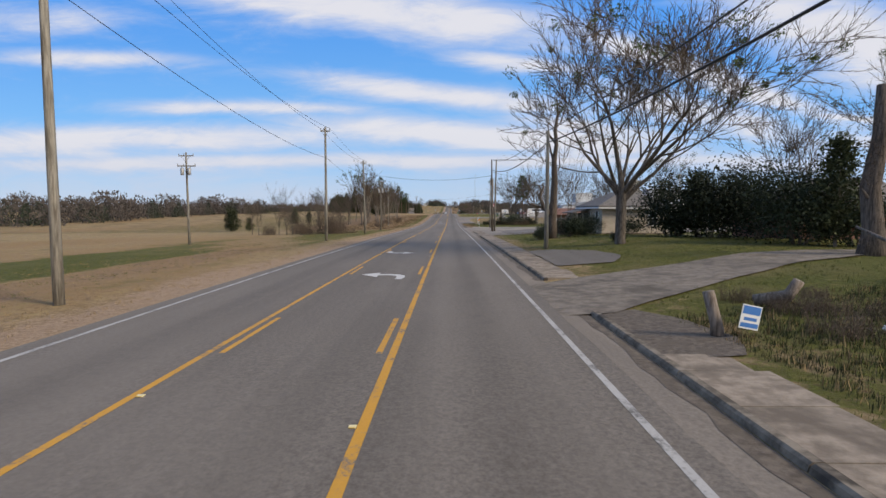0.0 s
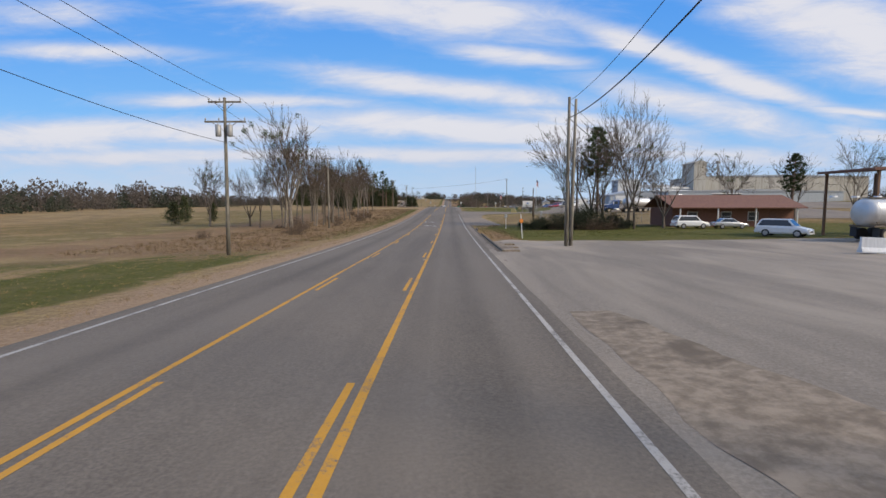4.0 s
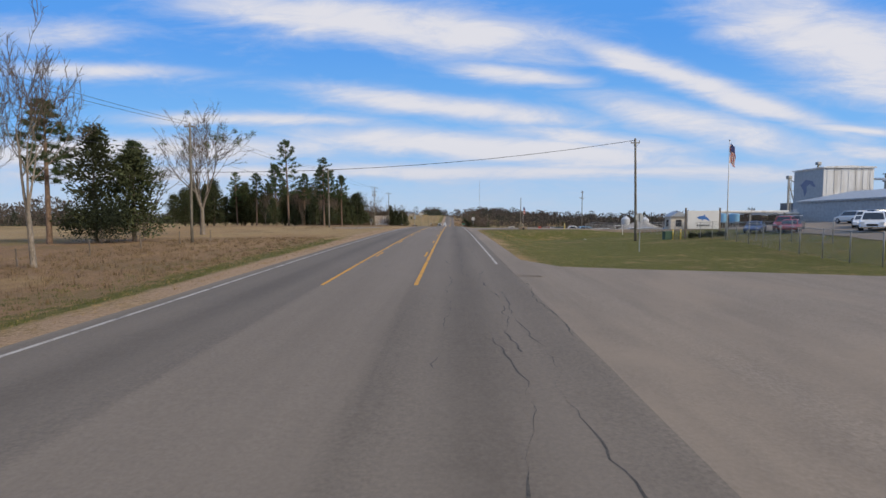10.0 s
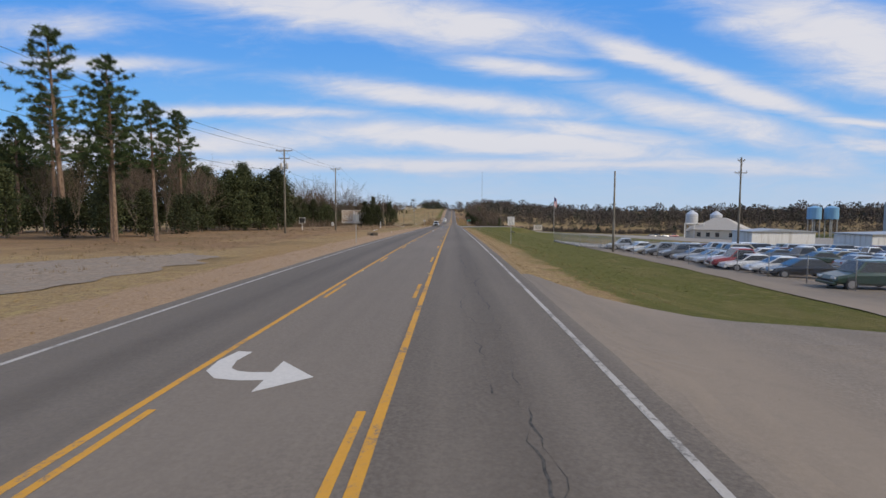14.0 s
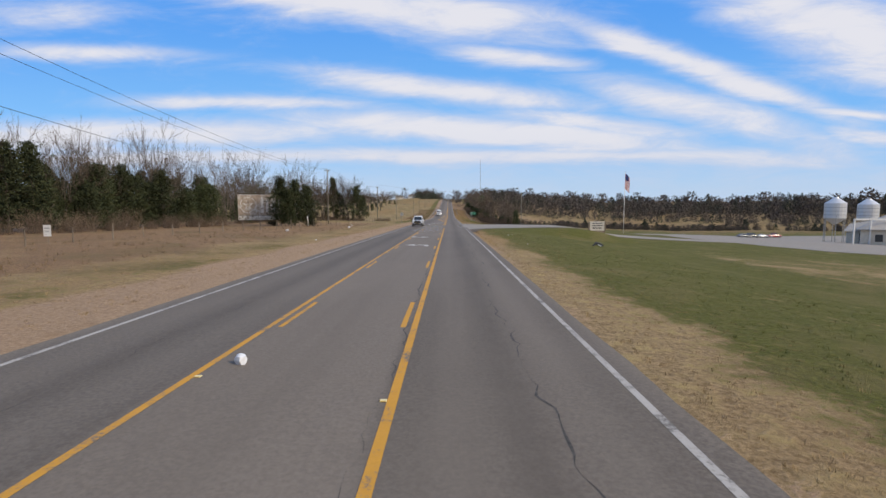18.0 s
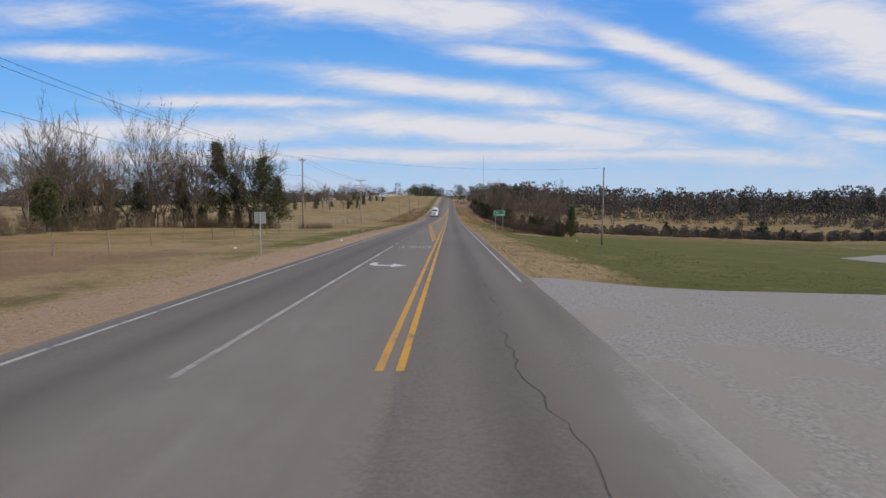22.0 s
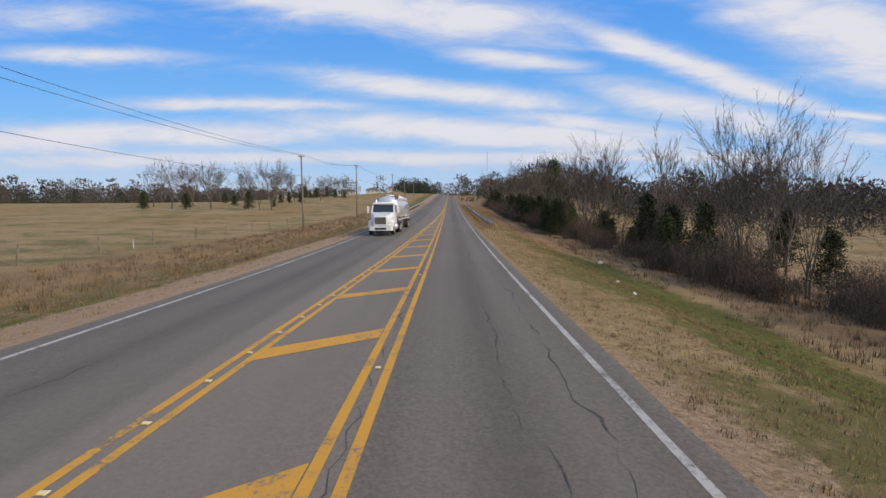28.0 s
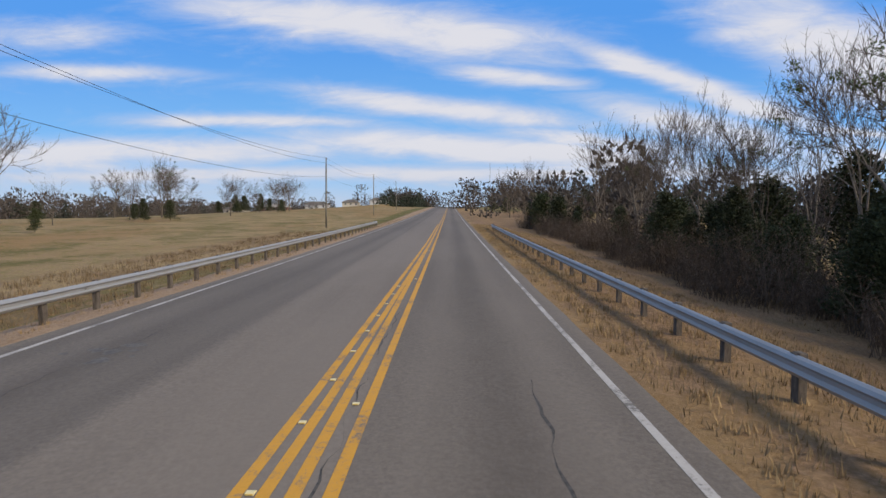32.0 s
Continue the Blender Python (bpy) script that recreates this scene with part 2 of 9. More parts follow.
def asphalt_material(name, dark, light, patchy=0.5, old=(0.27, 0.245, 0.205), lanes=False):
    """Worn asphalt. lanes: the three lanes differ in age beyond the mill entrance."""
    m = bpy.data.materials.new(name)
    m.use_nodes = True
    n = Nodes(m.node_tree)
    vec = n.add("ShaderNodeNewGeometry").outputs["Position"]
    sep_ = n.add("ShaderNodeSeparateXYZ", {0: vec})
    x, y = sep_.outputs[0], sep_.outputs[1]
    chip = n.noise(vec, 15.0, 7.0, 0.85)
    mid = n.noise(vec, 2.2, 6.0, 0.65)
    long = n.noise(n.add("ShaderNodeVectorMath", {0: vec, 1: (1.1, 0.035, 1.0)}, operation="MULTIPLY").outputs[0], 1.0, 5.0, 0.6)
    big = n.noise(n.add("ShaderNodeVectorMath", {0: vec, 1: (1.0, 0.35, 1.0)}, operation="MULTIPLY").outputs[0], 0.13, 4.0, 0.6, 0.6)
    pit = n.noise(vec, 60.0, 3.0, 0.7)
    col = n.mix(n.ramp(chip, 0.33, 0.68), rgb(*dark), rgb(*light))
    col = n.mix(n.math("MULTIPLY", n.ramp(pit, 0.56, 0.70), 0.55), col, rgb(*(c * 0.45 for c in dark)))
    col = n.mix(n.math("MULTIPLY", n.ramp(pit, 0.40, 0.30), 0.5), col, rgb(*(c * 1.5 for c in light)))
    col = n.mix(n.math("MULTIPLY", n.ramp(long, 0.40, 0.66), 0.34), col, rgb(*(c * 0.86 for c in dark)))
    col = n.mix(n.math("MULTIPLY", n.ramp(big, 0.42, 0.66), patchy), col, rgb(*old))
    col = n.mix(n.math("MULTIPLY", n.ramp(mid, 0.5, 0.8), 0.22), col, rgb(*(c * 0.75 for c in dark)))
    if lanes:
        # beyond the mill entrance the turn lane is paler and the through lanes are newer
        wob = n.math("MULTIPLY_ADD", long, 0.5, -0.25)
        xw = n.math("ADD", x, wob)
        newer = n.ramp(n.math("ADD", y, n.math("MULTIPLY", mid, 8.0)), 206.0, 218.0)
        right = n.math("MULTIPLY", n.ramp(xw, -1.30, -1.00), n.ramp(xw, 2.95, 2.62))
        left = n.math("MULTIPLY", n.ramp(xw, -4.45, -4.80), n.ramp(xw, -8.75, -8.3))
        col = n.mix(n.math("MULTIPLY", n.math("MULTIPLY", right, newer), 0.24), col, rgb(0.070, 0.060, 0.050))
        col = n.mix(n.math("MULTIPLY", n.math("MULTIPLY", left, newer), 0.32), col, rgb(0.072, 0.064, 0.056))
        turn = n.math("MULTIPLY", n.ramp(xw, -4.75, -4.35), n.ramp(xw, -1.05, -1.40))
        pale = n.math("MULTIPLY", turn, n.math("MULTIPLY_ADD", newer, 0.30, 0.05))
        col = n.mix(pale, col, rgb(*old))
        # darker rubbed film down the middle of each lane, polished wheel paths beside it
        for centre, width, amount, tone in ((-0.25, 0.42, 0.20, light), (1.65, 0.42, 0.20, light), (0.72, 0.38, 0.30, tuple(c * 0.72 for c in dark)), (-6.35, 0.40, 0.30, tuple(c * 0.62 for c in dark)), (-7.4, 0.40, 0.12, light), (-5.4, 0.40, 0.12, light)):
            d = n.math("DIVIDE", n.math("SUBTRACT", x, centre), width)
            w = n.math("EXPONENT", n.math("MULTIPLY", n.math("MULTIPLY", d, d), -1.0))
            col = n.mix(n.math("MULTIPLY", n.math("MULTIPLY", w, amount), n.math("MULTIPLY_ADD", mid, 1.2, 0.4)), col, rgb(*tone))
    b = n.add("ShaderNodeBsdfPrincipled", {"Base Color": col, "Roughness": n.math("MULTIPLY_ADD", chip, 0.15, 0.78), "Specular IOR Level": 0.25})
    n.set(b.inputs["Normal"], n.add("ShaderNodeBump", {"Height": n.math("ADD", chip, mid), "Strength": 0.4, "Distance": 0.010}).outputs[0])
    n.add("ShaderNodeOutputMaterial", {0: b})
    return m


def paint_material(name, c, worn):
    """Road paint, worn through to the asphalt in spots."""
    m = bpy.data.materials.new(name)
    m.use_nodes = True
    n = Nodes(m.node_tree)
    vec = n.add("ShaderNodeNewGeometry").outputs["Position"]
    chip = n.noise(vec, 14.0, 6.0, 0.8)
    wear = n.noise(vec, 1.1, 5.0, 0.7)
    k = n.ramp(n.math("ADD", n.math("MULTIPLY", chip, 0.6), n.math("MULTIPLY", wear, 0.6)), worn, worn + 0.16)
    col = n.mix(k, n.mix(n.ramp(chip, 0.3, 0.7), rgb(*(q * 0.85 for q in c)), rgb(*c)), rgb(0.13, 0.118, 0.10))
    b = n.add("ShaderNodeBsdfPrincipled", {"Base Color": col, "Roughness": 0.75, "Specular IOR Level": 0.25})
    n.add("ShaderNodeOutputMaterial", {0: b})
    return m


GRASS = ground_material()
ASPHALT = asphalt_material("asphalt", (0.096, 0.078, 0.060), (0.202, 0.169, 0.133), 0.45, (0.190, 0.158, 0.124), True)
PATCH_ASPHALT = asphalt_material("newer_patch_asphalt", (0.092, 0.077, 0.061), (0.192, 0.163, 0.131), 0.5, (0.205, 0.170, 0.132))
OLD_ASPHALT = asphalt_material("worn_apron_asphalt", (0.135, 0.109, 0.083), (0.248, 0.205, 0.158), 0.75, (0.245, 0.193, 0.140))
DUSTY_YARD = asphalt_material("dusty_yard_asphalt", (0.150, 0.124, 0.096), (0.285, 0.240, 0.190), 0.8, (0.33, 0.275, 0.212))
GRAVEL = material("gravel", (0.17, 0.152, 0.13), (0.30, 0.273, 0.235), 13.0, 0.95, 0.5, c3=(0.24, 0.205, 0.165), big=0.02, depth=0.02)
CONCRETE = material("weathered_concrete", (0.150, 0.115, 0.080), (0.285, 0.226, 0.164), 3.0, 0.9, 0.4, c3=(0.125, 0.096, 0.067), big=0.25, spread=0.25)
YELLOW = paint_material("yellow_road_paint", (0.54, 0.27, 0.035), 0.60)
WHITE = paint_material("white_road_paint", (0.41, 0.38, 0.335), 0.57)
ARROW_WHITE = paint_material("thick_white_road_paint", (0.52, 0.49, 0.44), 0.70)
TAR = material("tar_crack", (0.035, 0.031, 0.027), (0.085, 0.077, 0.066), 12.0, 0.85, 0.3)
POLE_WOOD = material("weathered_pole_wood", (0.13, 0.115, 0.09), (0.30, 0.27, 0.215), 2.5, 0.9, 0.5, stretch=(6, 6, 0.5), spread=0.5, c3=(0.10, 0.082, 0.06), big=0.4)
DARK_WOOD = material("creosoted_pole_wood", (0.05, 0.038, 0.028), (0.12, 0.092, 0.068), 2.5, 0.9, 0.5, stretch=(6, 6, 0.5), spread=0.3)
WIRE = plain("cable_black", (0.02, 0.02, 0.022), 0.6)
BARK = material("grey_bark", (0.06, 0.048, 0.037), (0.18, 0.148, 0.112), 5.0, 0.95, 0.6, stretch=(2, 2, 0.5), spread=0.5, local=True)
PALE_BARK = material("pale_bark", (0.10, 0.084, 0.066), (0.24, 0.203, 0.16), 5.0, 0.95, 0.6, stretch=(2, 2, 0.5), spread=0.4, local=True)
TWIG = material("bare_twigs", (0.06, 0.045, 0.033), (0.145, 0.112, 0.083), 3.0, 0.95, 0.0, spread=0.5, local=True)
PINE_BARK = material("pine_bark", (0.10, 0.065, 0.045), (0.24, 0.165, 0.115), 4.0, 0.95, 0.6, stretch=(2, 2, 0.6), spread=0.3, local=True)
MISTLETOE = material("mistletoe_leaves", (0.032, 0.05, 0.012), (0.10, 0.125, 0.04), 3.0, 0.85, 0.0, spread=0.5)
NEEDLES = material("pine_needles", (0.022, 0.042, 0.014), (0.075, 0.105, 0.035), 2.0, 0.85, 0.0, spread=0.5, local=True)
CEDAR = material("cedar_sprays", (0.019, 0.028, 0.011), (0.072, 0.080, 0.032), 2.0, 0.9, 0.0, spread=0.6, local=True)
# kept extra dark: shade on the hedge's near side is in this colour
SHRUB = material("shade_dark_shrub_leaves", (0.008, 0.013, 0.005), (0.028, 0.037, 0.014), 2.5, 0.8, 0.0, spread=0.5, local=True)
BRUSH = material("winter_brush", (0.065, 0.045, 0.031), (0.15, 0.108, 0.073), 2.0, 0.95, 0.0, spread=0.5, local=True)
DRY_GRASS = material("dry_grass_blades", (0.165, 0.110, 0.052), (0.38, 0.262, 0.128), 2.0, 0.95, 0.0, local=True)
GREEN_GRASS = material("green_grass_blades", (0.048, 0.060, 0.014), (0.135, 0.140, 0.038), 2.0, 0.95, 0.0, local=True)
STEEL = plain("galvanised_steel", (0.33, 0.325, 0.31), 0.55, 0.45)
RUST = plain("rusty_steel", (0.17, 0.10, 0.06), 0.8, 0.2)


# ---- mesh helpers ----
class Mesh:
    """Collects vertices and faces for one mesh."""

    def __init__(self):
        self.v, self.f = [], []

    def quad(self, a, b, c, d):
        i = len(self.v)
        self.v += [a, b, c, d]
        self.f.append((i, i + 1, i + 2, i + 3))

    def tri(self, a, b, c):
        i = len(self.v)
        self.v += [a, b, c]
        self.f.append((i, i + 1, i + 2))

    def box(self, x0, y0, z0, x1, y1, z1, bevel=0.0):
        if bevel:
            b = bevel
            self.loft([[(x0 + b, y0 + b, z0), (x1 - b, y0 + b, z0), (x1 - b, y1 - b, z0), (x0 + b, y1 - b, z0)],
                       [(x0, y0, z0 + b), (x1, y0, z0 + b), (x1, y1, z0 + b), (x0, y1, z0 + b)],
                       [(x0, y0, z1 - b), (x1, y0, z1 - b), (x1, y1, z1 - b), (x0, y1, z1 - b)],
                       [(x0 + b, y0 + b, z1), (x1 - b, y0 + b, z1), (x1 - b, y1 - b, z1), (x0 + b, y1 - b, z1)]])
        else:
            self.loft([[(x0, y0, z0), (x1, y0, z0), (x1, y1, z0), (x0, y1, z0)], [(x0, y0, z1), (x1, y0, z1), (x1, y1, z1), (x0, y1, z1)]])
        return self

    def loft(self, rings, caps=True):
        i, n = len(self.v), len(rings[0])
        for r in rings:
            self.v += [tuple(p) for p in r]
        for k in range(len(rings) - 1):
            for j in range(n):
                a, b = i + k * n + j, i + k * n + (j + 1) % n
                self.f.append((a, b, b + n, a + n))
        if caps:
            self.f.append(tuple(reversed(range(i, i + n))))
            self.f.append(tuple(range(i + (len(rings) - 1) * n, i + len(rings) * n)))
        return self

    def tube(self, points, radii, n=6, caps=True):
        pts = [Vector(p) for p in points]
        rings = []
        for k, p in enumerate(pts):
            d = (pts[min(k + 1, len(pts) - 1)] - pts[max(k - 1, 0)]).normalized()
            a = d.cross(Vector((0, 0, 1)) if abs(d.z) < 0.9 else Vector((1, 0, 0))).normalized()
            b = d.cross(a)
            rings.append([p + (a * math.cos(2 * math.pi * j / n) + b * math.sin(2 * math.pi * j / n)) * radii[k] for j in range(n)])
        return self.loft(rings, caps)

    def spike(self, p, q, r):
        """A thin three-sided taper from p to a point at q."""
        p, q = Vector(p), Vector(q)
        d = q - p
        a = d.cross(Vector((0.3, 0.2, 1))).normalized() * r
        b = d.cross(a).normalized() * r
        i = len(self.v)
        self.v += [tuple(p + a), tuple(p - a * 0.5 + b * 0.87), tuple(p - a * 0.5 - b * 0.87), tuple(q)]
        self.f += [(i, i + 1, i + 3), (i + 1, i + 2, i + 3), (i + 2, i, i + 3)]

    def data(self, name, mat, smooth=False):
        me = bpy.data.meshes.new(name)
        me.from_pydata([tuple(p) for p in self.v], [], self.f)
        me.materials.append(mat)
        if smooth:
            me.polygons.foreach_set("use_smooth", [True] * len(me.polygons))
        me.update()
        return me

    def make(self, name, mat, parent=None, label="", smooth=False):
        ob = new(name, self.data(name, mat, smooth))
        if parent:
            ob.parent = parent
        if label:
            ob["label"] = label
        return ob


def part(name, mesh, mat, parent, label="", smooth=False):
    return mesh.make(name, mat, parent, label, smooth)


def share(name, data, parent, m=None):
    """One more object on a mesh that is there already."""
    ob = new(name, data)
    ob.parent = parent
    if m is not None:
        ob.matrix_basis = m
    return ob


def thing(name, label, category, group="", m=None, kind=""):
    ob = tagged(new(name), label, category, group, kind)
    ob.empty_display_size = 0.2
    if m is not None:
        ob.matrix_basis = m
    return ob


PROTO = {}


def put(key, build, x, y, size=1.0, turn=0.0, z=None, lean=0.0, label="", group=""):
    """The thing that build() makes, or a copy of it, standing on the ground at x, y."""
    z = ground(x, y) if z is None else z
    m = pose(x, y, z, lean, 0, turn) @ Matrix.Scale(size, 4)
    if key not in PROTO:
        PROTO[key] = build()
        PROTO[key].matrix_basis = m
        ob = PROTO[key]
    else:
        s = PROTO[key].scale[0]
        ob = copy_thing(PROTO[key], m @ Matrix.Scale(1 / s, 4))
    return tagged(ob, label, "", group)


# ---- the lie of the land ----
PROFILE = np.array([(-200, 1.00), (-60, 0.30), (0, 0.00), (30, -0.20), (60, -0.57), (90, -1.03), (120, -1.46), (150, -1.59), (180, -1.30), (210, -0.81), (240, -0.20), (270, 0.27), (300, 0.45), (330, 0.34), (360, 0.02), (390, -0.38), (420, -0.79), (450, -1.25), (480, -1.73), (510, -2.19), (540, -2.67), (570, -3.16), (600, -3.63), (630, -3.98), (660, -4.05), (700, -3.50), (740, -2.49), (780, -1.17), (840, 1.15), (900, 3.79), (960, 6.42), (1020, 8.90), (1070, 10.61), (1110, 11.69), (1150, 11.85), (1250, 10.14), (1500, 0.84), (2500, -3.81)])


def zr(y):
    """Height of the road's crown line at y."""
    i = int(np.clip(np.searchsorted(PROFILE[:, 0], y) - 1, 0, len(PROFILE) - 2))
    p = PROFILE
    h = p[i + 1, 0] - p[i, 0]
    t = min(max((y - p[i, 0]) / h, 0.0), 1.0)

    def slope(k):
        a, b = max(k - 1, 0), min(k + 1, len(p) - 1)
        return (p[b, 1] - p[a, 1]) / (p[b, 0] - p[a, 0])

    return float((2 * t**3 - 3 * t * t + 1) * p[i, 1] + (t**3 - 2 * t * t + t) * h * slope(i) + (3 * t * t - 2 * t**3) * p[i + 1, 1] + (t**3 - t * t) * h * slope(i + 1))


RIGHT_Y = (0, 35, 60, 110, 130, 152, 190, 220, 250, 290, 330, 360, 400, 450, 490, 510, 560, 600, 650, 700, 760, 900)
RIGHT = {
    5.6: (.12, .10, .08, -.02, -.05, -.1, -.1, -.1, -.25, -.3, -.25, -.3, -.2, -.15, -.1, -.1, -.15, -.25, -.3, -.14, -.12, -.1),
    6.9: (.20, .20, .12, -.03, -.1, -.15, -.15, -.15, -.4, -.6, -.45, -.5, -.35, -.3, -.2, -.2, -.35, -.5, -.55, -.22, -.2, -.2),
    9.0: (.35, .35, .25, -.05, -.2, -.25, -.25, -.25, -.7, -1.1, -.8, -.9, -.6, -.5, -.35, -.4, -.7, -1.0, -1.6, -1.6, -1.2, -.4),
    14.0: (.75, .85, .5, -.05, -.2, -.2, -.4, -.4, -.8, -1.8, -1.5, -1.6, -1.3, -1.0, -.7, -.9, -1.7, -2.2, -3.0, -2.8, -2, -.3),
    25.0: (.8, .8, .5, -.1, 0, -.1, -.5, -.2, -.2, -1.2, -2.0, -2.3, -2.6, -2.4, -1.6, -1.7, -3.0, -3.2, -3.5, -3.2, -2.5, 0),
    60.0: (.9, .8, .6, .3, .4, .2, .8, 2.0, 1.9, 1.0, -2.9, -3.4, -4.0, -4.2, -3.6, -3.4, -4.6, -5.0, -5, -4.5, -4, 0),
    200.0: (0, 0, 0, 0, 0, 0, 2, 3, 2, 1, -4, -6, -7, -8, -8.5, -9, -10, -10, -10, -9, -8, -3),
}
LEFT_Y = (0, 60, 120, 200, 260, 310, 365, 420, 490, 560, 620, 690, 760, 820, 900)
LEFT = {
    -10.4: (-.08, -.1, -.15, -.2, -.15, -.1, 0, 0, -.05, -.12, -.2, -.25, -.25, -.2, -.1),
    -14.0: (-.05, -.15, -.5, -.8, -.4, -.2, .1, .05, -.1, -.3, -.7, -.9, -1.1, -.9, -.2),
    -30.0: (-.8, -.9, -.9, -1.2, -.7, -.2, .4, .2, 0, -.4, -.7, -1.2, -1.6, -1.2, 0),
    -90.0: (-1.2, -1.2, -1.3, -1.5, -1.0, -.6, .2, .2, .3, .2, -.5, -.8, -.8, 0, 1),
    -300.0: (-2, -2, -2, -2, -2, -1.5, -1, 0, 0, 0, 0, 0, 0, 0, 0),
}
R_X = np.array(sorted(RIGHT))
L_X = np.array(sorted(LEFT))
EDGE_R, EDGE_L = 2.95, -8.75       # the edges of the asphalt


def smooth_noise(x, y, s):
    return noise.noise(Vector((x / s, y / s, 3.7)))


FILLS = ((206, 228), (286, 304), (470, 498))


def ground(x, y):
    base = zr(y)
    if EDGE_L - 0.25 <= x <= EDGE_R + 0.25:
        return base - 0.07
    if x > 0:
        st = np.array([np.interp(y, RIGHT_Y, RIGHT[k]) for k in R_X])
        off = float(np.interp(x, np.r_[EDGE_R + 0.25, R_X], np.r_[-0.05, st]))
    else:
        st = np.array([np.interp(y, LEFT_Y, LEFT[k]) for k in L_X])
        off = float(np.interp(x, np.r_[L_X, EDGE_L - 0.25], np.r_[st, -0.05]))
    # entrances cross the ditch on a level fill
    if 3.0 < x < 34.0:
        for a, b in FILLS:
            k = min(max((y - a + 6) / 6, 0), 1) * min(max((b + 6 - y) / 6, 0), 1) * min((34.0 - x) / 12.0, 1.0)
            off += (max(off, -0.12) - off) * k * k * (3 - 2 * k)
    far = max(abs(x) - 120.0, 0.0)
    level = min(base, -3.2) if y > 700 else base
    hill = math.exp(-max(-x - 45.0, x - 60.0, 0.0) / 130.0)
    z = (level + (base - level) * hill) * math.exp(-far / 350.0) + off
    rough_ = min(max((abs(x + 2.9) - 6.5) / 8.0, 0.0), 1.0)
    z += rough_ * (0.10 * smooth_noise(x, y, 7.0) + 0.03 * smooth_noise(x, y, 1.9))
    if far > 0 or y > 900:
        d = max(far, (y - 900.0) * 0.6 if abs(x) > 40 else 0.0)
        z += min(d / 500.0, 1.0) * (6.0 + 8.0 * smooth_noise(x, y, 420.0) + (9.0 if x > 0 else 0.0))
    return z


def stations(*spans):
    out = []
    for a, b, step in spans:
        out += list(np.arange(a, b, step))
    return out + [spans[-1][1]]


def litter_at(x, y):
    """How much brown weed and leaf litter lies on the ground."""
    if x < 0:
        if 112 < y < 268 and x < -12.6:
            return 0.62 if x > -45 else 0.4
        if 330 < y < 520 and x < -18:
            return 0.66 - 0.5 * min(max((-x - 60.0) / 60.0, 0.0), 1.0)
        if 268 < y < 520 and x < -14:
            return 0.35
        if 640 < y < 800 and -26 < x < -12:
            return 0.45
        if y < 44 and -19 < x < -14:
            return 0.55
        if y < 60 and -16 < x < -11:
            return 0.3
        return 0.1
    if y < 14 and x > 5.4:
        return 0.28
    if 14 < y < 62 and 5.2 < x < 6.6:
        return 0.5
    if 120 < y < 146 and 4.0 < x < 7.2:
        return 0.55
    if 226 < y < 300 and x > 5.2:
        return 0.25
    if 158 < y < 212 and x > 9:
        return 0.45
    if 600 < y < 900 and 16 < x < 30:
        return 0.7
    if y > 600 and x > 30:
        return 0.42
    if 490 < y < 600 and 3.0 < x < 7.0:
        return 0.42
    if 684 < y < 900 and x > 3:
        return 0.62
    return 0.08


def zone_at(x, y):
    """How green and how earthy the ground is."""
    green, earth = 0.12, 0.0
    if x > 0:
        if y < 70:
            green = 0.78 if x > 6.3 else 0.4
            if y < 14 and x > 5.4:
                green, earth = 0.85, 0.05
        elif y < 125:
            green = 0.2
        elif y < 158:
            green = 0.8 if x > (6.4 if y < 143 else 4.6) else 0.3
        elif y < 222:
            green, earth = (0.52, 0.12) if x > 8 else (0.15, 0.2)
        elif y < 300:
            green = 0.35 if x < 5.2 else 0.74
        elif y < 470:
            green = 0.12 if x < 4.7 else (0.5 if x < 5.8 else (0.8 if x < 30 else 0.5))
        elif y < 590 or (y < 630 and x > 22):
            green = 0.30 if x < 5.5 else (0.48 if x < 8 else 0.78)
        elif y < 760:
            green = 0.25 if x < 4.6 else (0.5 if x < 6.5 else (0.8 if x < 14.5 else (0.3 if x < 60 else 0.5)))
        else:
            green = 0.55
        if 448 < y < 476 and x > 4.4:
            green = 0.8
        if y > 215 and x < 4.6:
            earth = 0.45
        if y > 684 and x < 15.0:
            earth, green = 0.25, 0.0
    else:
        green = (0.62 if (math.sin(y * 0.11 + x * 0.35) > -0.2) else 0.30) if -34 < x < -12 and y < 110 else 0.22
        if 112 < y < 268 and x < -14.5:
            green = 0.55
        if y < 44 and x < -10.8:
            green = 0.5 if x > -14 else (0.12 if x > -19 else (0.88 if x > -32 else 0.2))
        if 66 < y < 118 and x > -22:
            green = 0.85
        if x > -12.5:
            green, earth = 0.1, 0.30
        if x > (-11.0 if y < 260 else -12.4):
            earth = 0.72 if y < 260 else 0.95
        if 380 < y < 540 and -20 < x < -12.5:
            green = 0.42
        if 150 < y < 260 and -14.5 < x < -10.9:
            green = 0.78 if y > 172 else 0.5
        if y > 520:
            green = 0.62 if -17 < x < -11.5 else 0.34
            if x < -17:
                green = 0.40
        if x < -90:
            green = 0.38
    if x > 70 and not (490 < y < 630 and x < 230):
        green, earth = 0.5, 0.0
    return green, earth, litter_at(x, y)


def region(x, y):
    """The same with the borders worked into each other."""
    q = [zone_at(x + a, y + b) for a, b in ((0, 0), (-0.9, -2.5), (0.9, 2.5), (-0.9, 2.5), (0.9, -2.5), (0, 6), (0, -6))]
    return tuple(sum(c[i] for c in q) / 7 for i in range(3))


